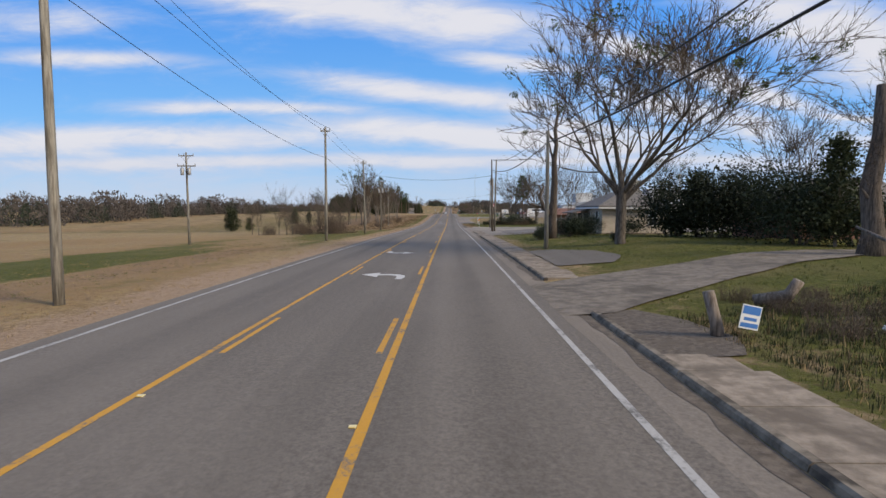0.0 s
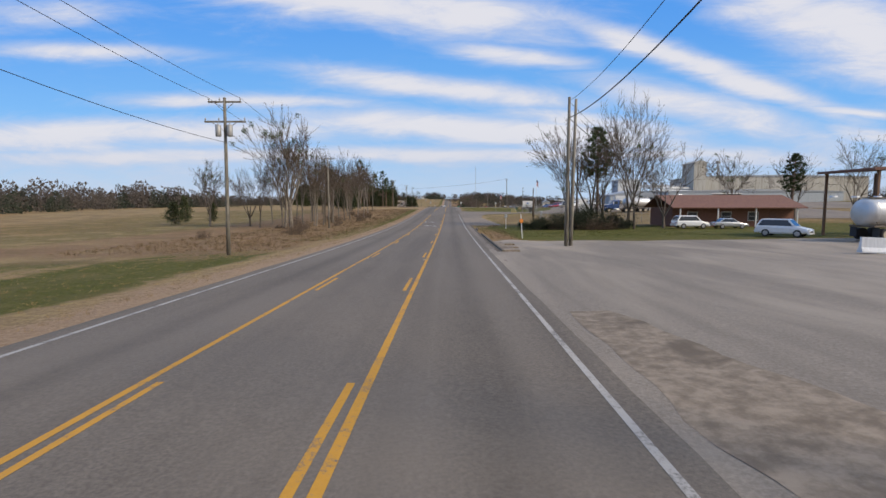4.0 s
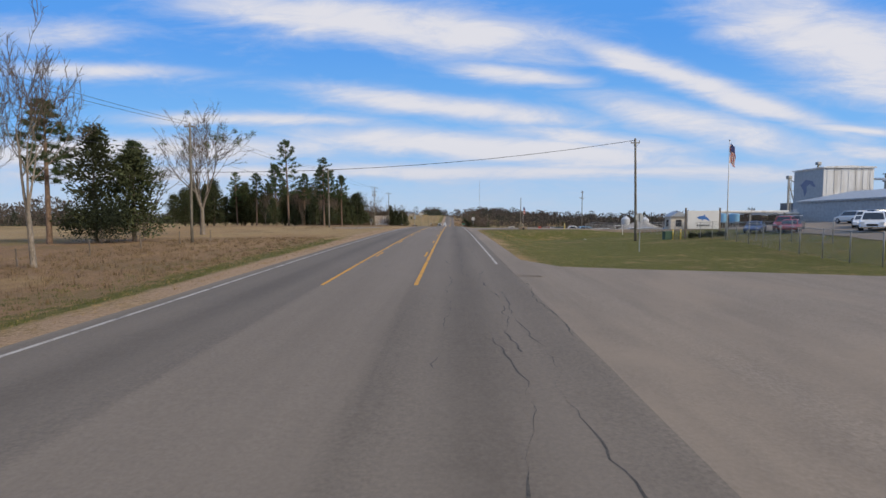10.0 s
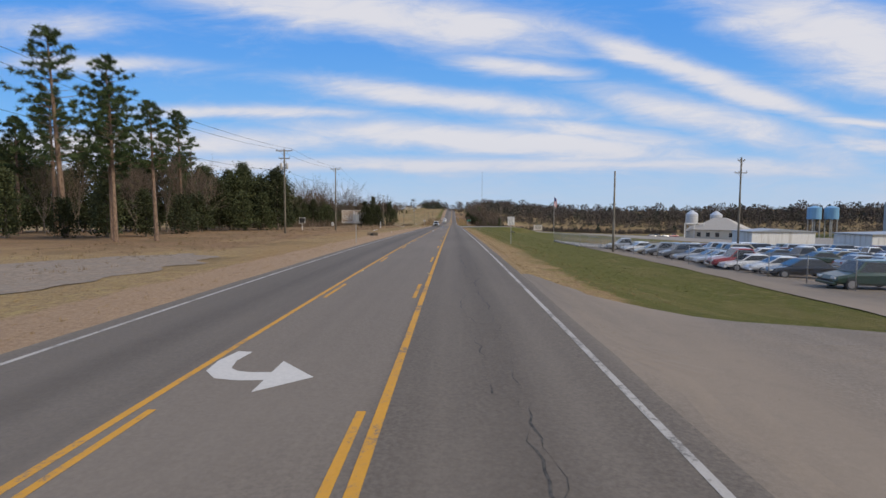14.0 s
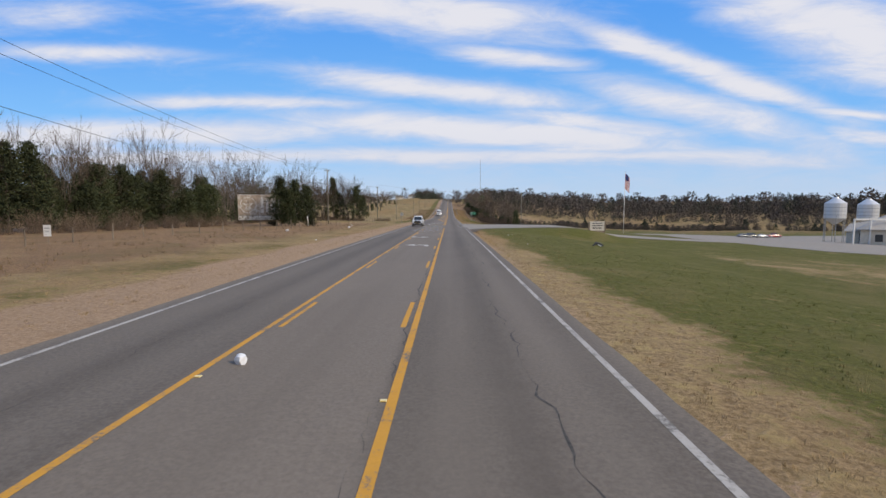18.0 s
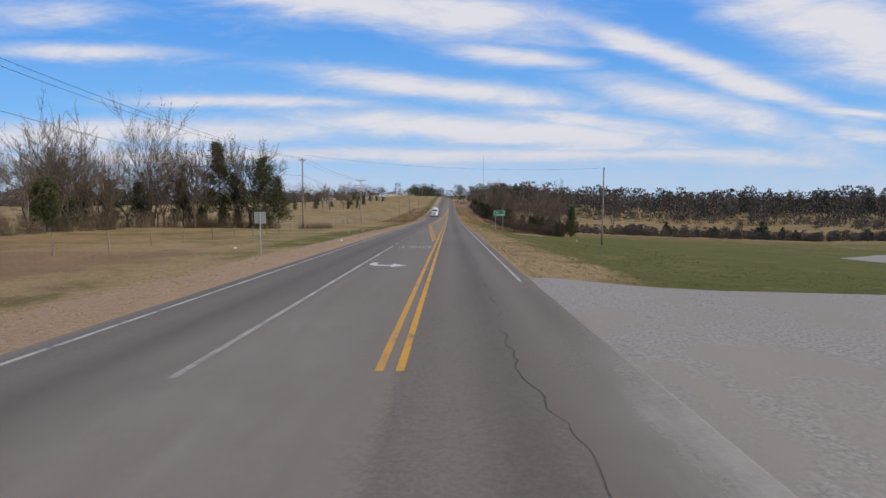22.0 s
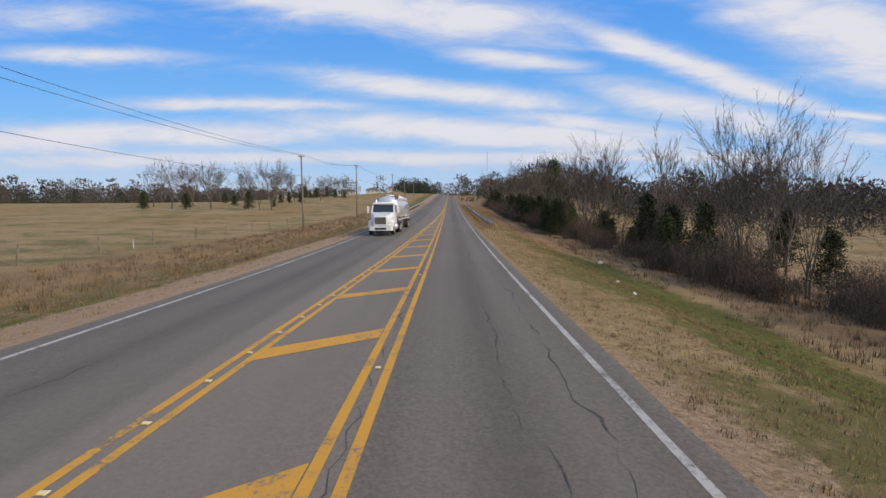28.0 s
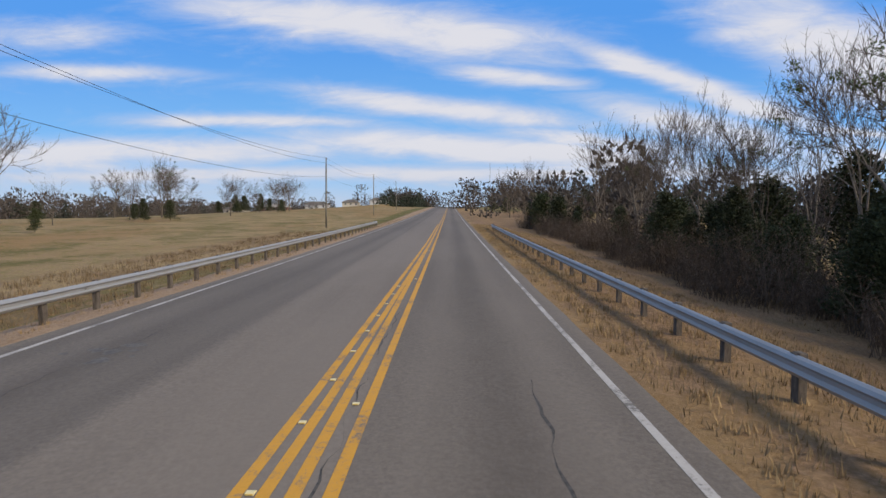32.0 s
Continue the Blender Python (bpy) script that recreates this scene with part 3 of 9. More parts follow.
xs = stations((-2600, -700, 150), (-700, -250, 30), (-250, -70, 10), (-70, -24, 3), (-24, -9.0, 0.75), (-9.0, 3.2, 3.05), (3.2, 20, 0.75), (20, 80, 3), (80, 260, 10), (260, 700, 30), (700, 2600, 150))
ys = stations((-260, -40, 20), (-40, 780, 3.0), (780, 1300, 13), (1300, 4300, 150))
gm = Mesh()
gm.v = [(x, y, ground(x, y)) for y in ys for x in xs]
w = len(xs)
gm.f = [(j * w + i, j * w + i + 1, (j + 1) * w + i + 1, (j + 1) * w + i) for j in range(len(ys) - 1) for i in range(w - 1)]
land = tagged(gm.make("ground", GRASS, smooth=True), "rolling winter grassland, tan with patches of green", "ground", kind="structure")
layer = land.data.color_attributes.new("zone", "FLOAT_COLOR", "POINT")
layer.data.foreach_set("color", [c for y in ys for x in xs for c in (*region(x, y), 1.0)])


def strip(x0, x1, y0, y1, lift, step=4.0, fx0=None, fx1=None, over=None):
    """A ribbon along the road between two lines, laid on its surface. fx0, fx1: offsets that change with y."""
    m = Mesh()
    n = max(1, int(math.ceil((y1 - y0) / step)))
    for k in range(n + 1):
        y = y0 + (y1 - y0) * k / n
        a = x0 + (fx0(y) if fx0 else 0.0)
        b = x1 + (fx1(y) if fx1 else 0.0)
        za, zb = (over(a, y), over(b, y)) if over else (zr(y), zr(y))
        m.v += [(a, y, za + lift), (b, y, zb + lift)]
        if k:
            i = 2 * k
            m.f.append((i - 2, i - 1, i + 1, i))
    return m


def ragged(seed, size):
    return lambda y: size * (noise.noise(Vector((y / 2.3, seed, 0.0))) + 0.6 * noise.noise(Vector((y / 0.7, seed, 5.0))))


# ---- the road ----
road = tagged(strip(EDGE_L, EDGE_R, -260, 1500, 0.0, 2.0, ragged(1.0, 0.07), ragged(2.0, 0.06)).make("road", ASPHALT), "worn grey asphalt three-lane highway", "road", kind="structure")

Y_R, Y_L, W_R, W_L = -1.10, -4.68, 2.50, -8.20
Y_L2 = -4.53
LINE = 0.004


def line(name, x, width, y0, y1, mat, label, fx=None, step=4.0):
    return tagged(strip(x - width / 2, x + width / 2, y0, y1, LINE, step, fx, fx).make(name, mat), label, "road marking", kind="structure")


for a, b in ((-260, 207.8), (230.5, 462.8), (499.7, 1400)):
    line("edge_line", W_R, 0.125, a, b, WHITE, "solid white edge line")
line("edge_line", W_L, 0.13, -260, 1400, WHITE, "solid white edge line")
for a, b in ((-260, 208), (223.4, 467.5)):
    line("centre_line", Y_R, 0.15, a, b, YELLOW, "solid yellow turn-lane line")
    line("centre_line", Y_L if a < 0 else Y_L2, 0.13, a, b - 1.5, YELLOW, "solid yellow turn-lane line")

# broken yellow lines beside the solid ones
DASH, CYCLE = 3.2, 12.3


def dashes(first, last, gap0, gap1, x, width, mat, label):
    y = first
    while y < last:
        if not gap0 < y < gap1:
            line("lane_dash", x, width, y, y + DASH, mat, label, step=2.0)
        y += CYCLE


for first, end in ((-39.96, 205), (234.6, 466)):
    dashes(first, end, 999, 999, Y_R - 0.27, 0.13, YELLOW, "short yellow lane dash")
    dashes(first, end, 999, 999, (Y_L if first < 0 else Y_L2) + 0.27, 0.12, YELLOW, "short yellow lane dash")


def turn_arrow(y, facing):
    """A left-turn arrow painted in the middle lane, for traffic that goes the way of facing (1 or -1)."""
    m = Mesh()
    inner, outer = [], []
    # the stem runs along the lane and bends round to the left
    path = [(0.80, -1.55), (0.88, -0.95), (0.80, -0.45), (0.55, -0.18), (0.2, -0.1), (-0.2, -0.12)]
    half = [0.15, 0.17, 0.20, 0.22, 0.21, 0.20]
    for k, (px, py) in enumerate(path):
        a, b = path[max(k - 1, 0)], path[min(k + 1, len(path) - 1)]
        dx, dy = b[0] - a[0], b[1] - a[1]
        ln = math.hypot(dx, dy)
        inner.append((px - dy / ln * half[k], py + dx / ln * half[k]))
        outer.append((px + dy / ln * half[k], py - dx / ln * half[k]))
    for k in range(len(path) - 1):
        m.quad(*[(q[0], q[1], 0) for q in (inner[k], outer[k], outer[k + 1], inner[k + 1])])
    m.tri((-0.15, -0.95, 0), (-0.2, 0.62, 0), (-0.95, -0.08, 0))
    x = -2.95 - 0.42 * (facing < 0)
    m.v = [(x + facing * a, y + facing * b, zr(y + facing * b) + LINE) for a, b, _ in m.v]
    return tagged(m.make("turn_arrow", ARROW_WHITE), "white curved turn arrow painted on the asphalt", "road marking", "turn arrows", "structure")


for ay_, fac in ((21.5, 1), (33.5, -1), (156.1, 1), (168.1, -1), (288.8, 1), (300.6, -1), (423.6, 1), (436.3, -1), (505.4, -1)):
    turn_arrow(ay_, fac)

# the turn pocket beyond the side road
line("centre_line", Y_R, 0.15, 489, 1400, YELLOW, "solid yellow centre line")


def taper(y):
    """How far the left pair of yellow lines stands off the right pair."""
    return float(np.interp(y, (520, 524, 586, 594, 634, 734, 765), (0, 0, -3.0, -3.05, -2.35, -0.24, 0)))


line("centre_line", Y_R - 0.36, 0.15, 489, 1400, YELLOW, "solid yellow centre line")
line("centre_line", Y_R - 0.62, 0.14, 526, 800, YELLOW, "solid yellow line of the painted island", taper, 3.0)
line("centre_line", Y_R - 0.36, 0.14, 529, 764, YELLOW, "solid yellow line of the painted island", lambda y: taper(y) * 0.985, 3.0)
line("pocket_line", Y_L - 0.1, 0.14, 488.6, 520, WHITE, "solid white turn pocket line")
y = 522.0
while y < 606:
    line("pocket_dash", Y_L - 0.12, 0.14, y, y + 0.95, WHITE, "short white lane dash", step=1.0)
    y += 2.75
y = 960.0
while y < 1300:
    line("lane_dash", Y_L, 0.12, y, y + 3.0, WHITE, "short white climbing-lane dash", step=1.5)
    y += 12.2

# diagonal bars of the painted island
y = 532.0
while y < 735:
    left = Y_R - 0.3 + taper(y - 1.2)
    if left < Y_R - 0.9:
        m = Mesh()
        right = Y_R - 0.45
        skew = (right - left) * 0.8
        m.v = [(left, y - skew, zr(y - skew) + LINE + 0.003), (right, y, zr(y) + LINE + 0.003), (right, y + 0.8, zr(y + 0.8) + LINE + 0.003), (left, y + 0.8 - skew, zr(y + 0.8 - skew) + LINE + 0.003)]
        m.f = [(0, 1, 2, 3)]
        tagged(m.make("island_bar", YELLOW), "wide yellow diagonal bar across the painted island", "road marking", "island bars", "structure")
    y += 6.0


def flat_text(word, x, y, height, width, turn, mat, label):
    """Letters painted on the road, as a mesh."""
    cu = bpy.data.curves.new("road_word", "FONT")
    cu.body, cu.size, cu.align_x = word, 1.0, "CENTER"
    tmp = new("road_word", cu)
    bpy.context.view_layer.update()
    me = bpy.data.meshes.new_from_object(tmp.evaluated_get(bpy.context.evaluated_depsgraph_get()))
    bpy.data.objects.remove(tmp)
    xs_ = [p.co.x for p in me.vertices]
    ys_ = [p.co.y for p in me.vertices]
    for p in me.vertices:
        a = ((p.co.x - min(xs_)) / (max(xs_) - min(xs_)) - 0.5) * width
        b = ((p.co.y - min(ys_)) / (max(ys_) - min(ys_)) - 0.5) * height
        p.co = (x + turn * a, y + turn * b, zr(y + turn * b) + LINE)
    me.materials.clear()
    me.materials.append(mat)
    return tagged(new("road_word", me), label, "road marking", kind="structure")


flat_text("ONLY", -2.95, 518.6, 2.3, 2.5, -1, WHITE, "white painted word ONLY, upside down to oncoming lane")


# ---- utility poles and their lines ----
def utility_pole(x, y, height, mat, arms=(), lean=0.0, lean_y=0.0, gear=False, thick=0.15, label="weathered grey wooden utility pole"):
    """A round pole with crossarms at given heights (height, half length), on the ground."""
    z0 = ground(x, y)
    p = thing("utility_pole", label, "utility pole", "utility poles", pose(x, y, z0))
    top = Vector((lean * height, lean_y * height, height))
    part("pole", Mesh().tube([top * t - Vector((0, 0, 0.4 if t == 0 else 0)) for t in (0, 0.3, 0.65, 1)], [thick * 1.05, thick * 0.92, thick * 0.78, thick * 0.66], 9), mat, p, smooth=True)
    ends = []
    for ah, al in arms:
        c = top * (ah / height)
        m = Mesh().box(c.x - al, c.y - 0.06, c.z - 0.06, c.x + al, c.y + 0.06, c.z + 0.06, 0.01)
        m.tube([(c.x - al * 0.6, c.y - 0.1, c.z - 0.05), (c.x, c.y - 0.14, c.z - 0.7)], [0.02, 0.02], 4)
        m.tube([(c.x + al * 0.6, c.y - 0.1, c.z - 0.05), (c.x, c.y - 0.14, c.z - 0.7)], [0.02, 0.02], 4)
        arm = part("crossarm", m, mat, p)
        for s in (-0.95, -0.3, 0.95):
            q = Vector((c.x + al * s, c.y, c.z + 0.06))
            part("insulator", Mesh().tube([q, q + Vector((0, 0, 0.08)), q + Vector((0, 0, 0.12)), q + Vector((0, 0, 0.22))], [0.025, 0.03, 0.065, 0.03], 7), CERAMIC, arm, "grey ceramic insulator", True)
            ends.append(Vector((x, y, z0)) + q + Vector((0, 0, 0.22)))
    if gear:
        c = top * 0.80
        for s in (-0.42, 0.42):
            m = Mesh().tube([(c.x + s, c.y - 0.2, c.z - 0.5), (c.x + s, c.y - 0.2, c.z - 0.45), (c.x + s, c.y - 0.2, c.z + 0.3), (c.x + s, c.y - 0.2, c.z + 0.36)], [0.17, 0.2, 0.2, 0.08], 12)
            m.tube([(c.x + s, c.y - 0.2, c.z + 0.36), (c.x + s, c.y - 0.2, c.z + 0.6)], [0.035, 0.02], 6)
            part("transformer", m, STEEL, p, "grey steel transformer can", True)
    base = Vector((x, y, z0)) + top
    return p, base, ends


def wire(a, b, sag, radius=0.016, label="sagging black overhead cable", n=14):
    pts = []
    for k in range(n + 1):
        t = k / n
        q = Vector(a).lerp(Vector(b), t)
        q.z -= sag * 4 * t * (1 - t)
        pts.append(q)
    return tagged(Mesh().tube(pts, [radius] * (n + 1), 4).make("power_line", WIRE), label, "power line", "overhead lines")


CERAMIC = plain("insulator_ceramic", (0.30, 0.29, 0.28), 0.35)

# the line along the left side: x, y, height, arms, transformers
LEFT_POLES = (
    (-11.8, 14.5, 12.5, (), False), (-13.3, 52.6, 12.0, ((11.6, 0.5),), False), (-13.9, 80.1, 11.8, ((11.4, 0.5),), False),
    (-16.2, 114.8, 11.4, ((11.1, 1.2), (9.7, 1.5)), True), (-20.5, 163.0, 12.0, ((11.8, 1.2),), False), (-27.9, 258.4, 12.8, ((12.4, 0.6),), False),
    (-26.3, 311.8, 12.6, ((12.3, 1.2),), False), (-25.0, 365.4, 12.4, ((12.1, 1.2), (11.0, 0.8)), True), (-23.6, 391.1, 12.4, ((12.2, 1.0),), False),
    (-29.5, 502.2, 13.2, ((12.9, 0.7),), False), (-28.0, 573.5, 13.2, ((12.9, 0.7),), False), (-25.9, 622.7, 12.6, ((12.4, 1.3), (11.0, 1.6)), True),
    (-23.5, 708.4, 11.4, ((11.2, 0.5),), False), (-22.2, 747.3, 12.2, ((12.0, 0.5),), False), (-21.3, 812.0, 12.0, (), False), (-22.0, 870.0, 11.6, (), False), (-22.0, 930.0, 11.6, (), False))
last = None
for x, y, h, arms, gear in LEFT_POLES:
    p, top, ends = utility_pole(x, y, h, POLE_WOOD, arms, gear=gear, lean=0.012 * math.sin(y), label="tall weathered grey wooden utility pole" if not gear else "wooden utility pole with double crossarm and transformers")
    pts = [top, top + Vector((0, 0, -0.9)), top + Vector((0.1, 0, -3.2))] if len(ends) < 3 else [ends[0], ends[2], top + Vector((0.1, 0, -3.2))]
    if last:
        span = (top - last[0]).length
        for a, b in zip(last, pts):
            wire(a, b, span * 0.018)
    last = pts
wire((-11.8, -40, 12.6), (-11.8, 14.5, 12.4), 0.9)
wire((-11.8, -40, 11.7), (-11.8, 14.5, 11.5), 0.9)
utility_pole(-31.5, 58.9, 11.0, POLE_WOOD, ((10.6, 0.9), (9.4, 1.1)), gear=True, label="wooden utility pole in the field with transformers")

# poles on the right
RIGHT_POLES = (
    (6.85, 35.1, 8.3, POLE_WOOD, 0.0, ()), (7.0, 81.9, 11.8, DARK_WOOD, -0.015, ()), (7.4, 82.5, 11.8, POLE_WOOD, 0.02, ()),
    (9.6, 118.5, 11.8, POLE_WOOD, 0.0, ()), (10.1, 119.1, 11.8, POLE_WOOD, 0.015, ()), (21.4, 161.5, 11.0, DARK_WOOD, 0.0, ()),
    (21.6, 263.2, 11.8, POLE_WOOD, -0.025, ((11.3, 0.5),)), (21.8, 360.3, 11.0, POLE_WOOD, 0.0, ()), (42.7, 367.4, 14.5, POLE_WOOD, 0.0, ((12.2, 0.9), (14.0, 0.5))),
    (26.8, 568.7, 13.6, POLE_WOOD, 0.0, ()), (20.1, 197.1, 7.0, DARK_WOOD, 0.0, ()), (20.8, 200.1, 5.0, DARK_WOOD, 0.0, ()))
rt = []
for x, y, h, wood, ln, arms in RIGHT_POLES:
    rt.append(utility_pole(x, y, h, wood, arms, lean=ln, thick=0.16)[1])
wire(rt[0], rt[1], 0.9, 0.03)
wire(rt[0] - Vector((0, 0, 0.8)), rt[1] - Vector((0, 0, 1.6)), 1.0, 0.045, "thick black telephone cable between roadside poles")
wire((7.2, -30, 9.6), rt[0], 1.2, 0.03)
wire((7.2, -30, 8.4), rt[0] - Vector((0, 0, 0.8)), 1.3, 0.045, "thick black telephone cable between roadside poles")
for k in (0, 1):
    wire(rt[1] - Vector((0, 0, 0.3 + k * 1.5)), rt[3] - Vector((0, 0, 0.3 + k * 1.3)), 1.1, 0.02 + 0.02 * k)
    wire(rt[3] - Vector((0, 0, 0.3 + k * 1.3)), rt[5] + Vector((6, -10, -k)), 0.8, 0.02 + 0.02 * k)
wire(rt[1] - Vector((0, 0, 2.6)), (-13.9, 80.1, 8.6), 0.9, 0.022, "cable slung across the road")
wire(rt[1] - Vector((0, 0, 2.0)), (50, 120, 7), 1.2, 0.02)
wire(rt[6] - Vector((0, 0, 0.2)), (-27.9, 258.4, zr(258.4) + 6.9), 1.0, 0.026, "cable slung across the road")
wire(rt[9] - Vector((0, 0, 0.1)), (-28.0, 573.5, 10.2), 1.2, 0.012, "thin cable slung across the road")


# ---- trees ----
def grow(wood, twigs, tips, rng, p, d, length, radius, level, top, lift, kids, wander, twig_r):
    """One branch and, from it, its own branches; the thin ones go into the twigs."""
    n = 5 if level == 0 else 4
    pts, rad = [p.copy()], [radius]
    q, way_ = p.copy(), d.copy()
    for k in range(n):
        way_ = (way_ + Vector((rng.uniform(-1, 1), rng.uniform(-1, 1), rng.uniform(-0.6, 0.8))) * wander + Vector((0, 0, lift))).normalized()
        q = q + way_ * (length / n)
        pts.append(q.copy())
        rad.append(radius * (1 - 0.62 * (k + 1) / n))
    if level < top - 1:
        wood.tube(pts, rad, (8, 6, 5, 4)[min(level, 3)], caps=False)
    else:
        for a, b, r in zip(pts, pts[1:], rad):
            twigs.spike(a, b + (b - a) * 0.25, max(r, twig_r))
            if level >= top - 1:
                for _ in range(2 if level == top else 1):
                    e = (b - a).length * rng.uniform(0.9, 1.9)
                    s_ = a.lerp(b, rng.random())
                    twigs.spike(s_, s_ + ((b - a).normalized() + Vector((rng.uniform(-1, 1), rng.uniform(-1, 1), rng.uniform(-0.5, 0.9))) * 0.8).normalized() * e, twig_r * 0.8)
    if level >= top:
        tips.append(pts[-1])
        return
    for k in range(kids[level]):
        t = rng.uniform(0.38, 1.0) if level else rng.uniform(0.45, 1.0)
        if k == 0:
            t = 1.0
        i = min(int(t * n), n - 1)
        at = pts[i].lerp(pts[i + 1], t * n - i)
        base = (pts[i + 1] - pts[i]).normalized()
        side = base.cross(Vector((rng.uniform(-1, 1), rng.uniform(-1, 1), rng.uniform(-1, 1)))).normalized()
        ang = rng.uniform(0.35, 0.95) if k else rng.uniform(0.1, 0.4)
        nd = (base * math.cos(ang) + side * math.sin(ang)).normalized()
        grow(wood, twigs, tips, rng, at, nd, length * rng.uniform(0.55, 0.82), max(rad[min(i + 1, n)] * rng.uniform(0.6, 0.85), twig_r * 1.5), level + 1, top, lift, kids, wander, twig_r)


def clump(m, c, r, n, rng, size, flat=1.0):
    """Small leaves scattered through a ball."""
    for _ in range(n):
        d = Vector((rng.gauss(0, 1), rng.gauss(0, 1), rng.gauss(0, 1) * flat)).normalized() * r * rng.uniform(0.35, 1.0)
        a = Vector((rng.uniform(-1, 1), rng.uniform(-1, 1), rng.uniform(-1, 1))).normalized() * size
        b = a.cross(Vector((rng.uniform(-1, 1), rng.uniform(-1, 1), rng.uniform(-1, 1)))).normalized() * size * 0.6
        p = Vector(c) + d
        m.tri(p - a * 0.5, p + a * 0.5 + b * 0.3, p + b)


def bare_tree(seed, height=14.0, trunk=0.38, fork=0.28, top=4, kids=(5, 4, 4, 3), lift=0.05, wander=0.16, spread=0.7, balls=0, bark=None, stems=1, twig_r=0.012, label="bare deciduous tree with grey bark", ivy=0):
    """A leafless tree: forked trunk, limbs, twigs, and where it has them balls of mistletoe."""
    def build():
        rng = random.Random(seed)
        wood, twigs, tips = Mesh(), Mesh(), []
        for s in range(stems):
            off = Vector((rng.uniform(-1, 1), rng.uniform(-1, 1), 0)) * (0.0 if stems == 1 else 0.5)
            h0 = height * fork * rng.uniform(0.85, 1.1)
            lean_ = Vector((rng.uniform(-0.08, 0.08) + off.x * 0.3, rng.uniform(-0.08, 0.08) + off.y * 0.3, 1)).normalized()
            tr = trunk * (1 if stems == 1 else rng.uniform(0.6, 0.9))
            wood.tube([off - Vector((0, 0, 0.5)), off + lean_ * h0 * 0.1, off + lean_ * h0 * 0.5, off + lean_ * h0], [tr * 1.35, tr * 1.05, tr * 0.9, tr * 0.82], 9, caps=False)
            nlimb = kids[0]
            for k in range(nlimb):
                a = 2 * math.pi * (k + rng.uniform(-0.25, 0.25)) / nlimb
                out = spread * rng.uniform(0.55, 1.1) if k else spread * 0.2
                d = Vector((math.cos(a) * out, math.sin(a) * out, 1.0)).normalized()
                start = off + lean_ * h0 * rng.uniform(0.8, 1.0)
                grow(wood, twigs, tips, rng, start, d, height * (1 - fork) * rng.uniform(0.42, 0.56), tr * rng.uniform(0.5, 0.68), 1, top, lift, kids, wander, twig_r)
        t = thing("tree", label, "tree", "bare trees")
        part("trunk", wood, bark or BARK, t, smooth=True)
        part("crown", twigs, TWIG, t, "leafless crown of fine brown twigs")
        if balls:
            high = [q for q in tips if q.z > height * 0.45]
            m = Mesh()
            for q in rng.sample(high, min(balls, len(high))):
                clump(m, q, rng.uniform(0.28, 0.6), 70, rng, 0.17)
            tagged(part("mistletoe", m, MISTLETOE, t, "green balls of mistletoe in the crown"), kind="stuff")
        if ivy:
            m = Mesh()
            for k in range(ivy):
                clump(m, Vector((rng.uniform(-0.3, 0.3), rng.uniform(-0.3, 0.3), rng.uniform(0.2, height * 0.5))), 0.6, 60, rng, 0.16)
            part("ivy", m, SHRUB, t, "dark green ivy climbing the trunk")
        return t
    return build


def pine_tree(seed, height=18.0, bare=0.5, width=3.2, label="tall loblolly pine with a clear trunk"):
    def build():
        rng = random.Random(seed)
        wood, leaf = Mesh(), Mesh()
        lean_ = Vector((rng.uniform(-0.03, 0.03), rng.uniform(-0.03, 0.03), 1))
        wood.tube([lean_ * height * t - Vector((0, 0, 0.4 if t == 0 else 0)) for t in (0, 0.25, 0.5, 0.75, 1)], [0.27, 0.23, 0.18, 0.11, 0.03], 8, caps=False)
        for k in range(6):
            z = height * rng.uniform(bare * 0.45, bare)
            a = rng.uniform(0, 6.28)
            wood.spike(lean_ * z, lean_ * z + Vector((math.cos(a), math.sin(a), 0.2)) * rng.uniform(0.5, 1.6), 0.035)
        n = 64
        for k in range(n):
            t = (k + rng.random()) / n
            z = height * (bare + (1 - bare) * t)
            reach = width * (0.35 + 0.9 * math.sin(math.pi * min(1, (0.12 + t * 0.88))) ** 0.8) * rng.uniform(0.45, 1.0) * (1.0 - 0.45 * t)
            a = k * 2.4 + rng.uniform(-0.4, 0.4)
            end = lean_ * z + Vector((math.cos(a) * reach, math.sin(a) * reach, reach * rng.uniform(0.1, 0.45)))
            wood.spike(lean_ * z, end, 0.045)
            for j in range(5):
                c = (lean_ * z).lerp(end, rng.uniform(0.5, 1.02)) + Vector((rng.uniform(-.3, .3), rng.uniform(-.3, .3), rng.uniform(0, .35)))
                for _ in range(30):
                    d = Vector((rng.gauss(0, 1), rng.gauss(0, 1), rng.gauss(0.25, 0.8))).normalized()
                    leaf.spike(c, c + d * rng.uniform(0.3, 0.62), 0.034)
        t = thing("pine_tree", label, "tree", "pines")
        part("trunk", wood, PINE_BARK, t, smooth=True)
        part("crown", leaf, NEEDLES, t, "green needle tufts, open and uneven")
        return t
    return build


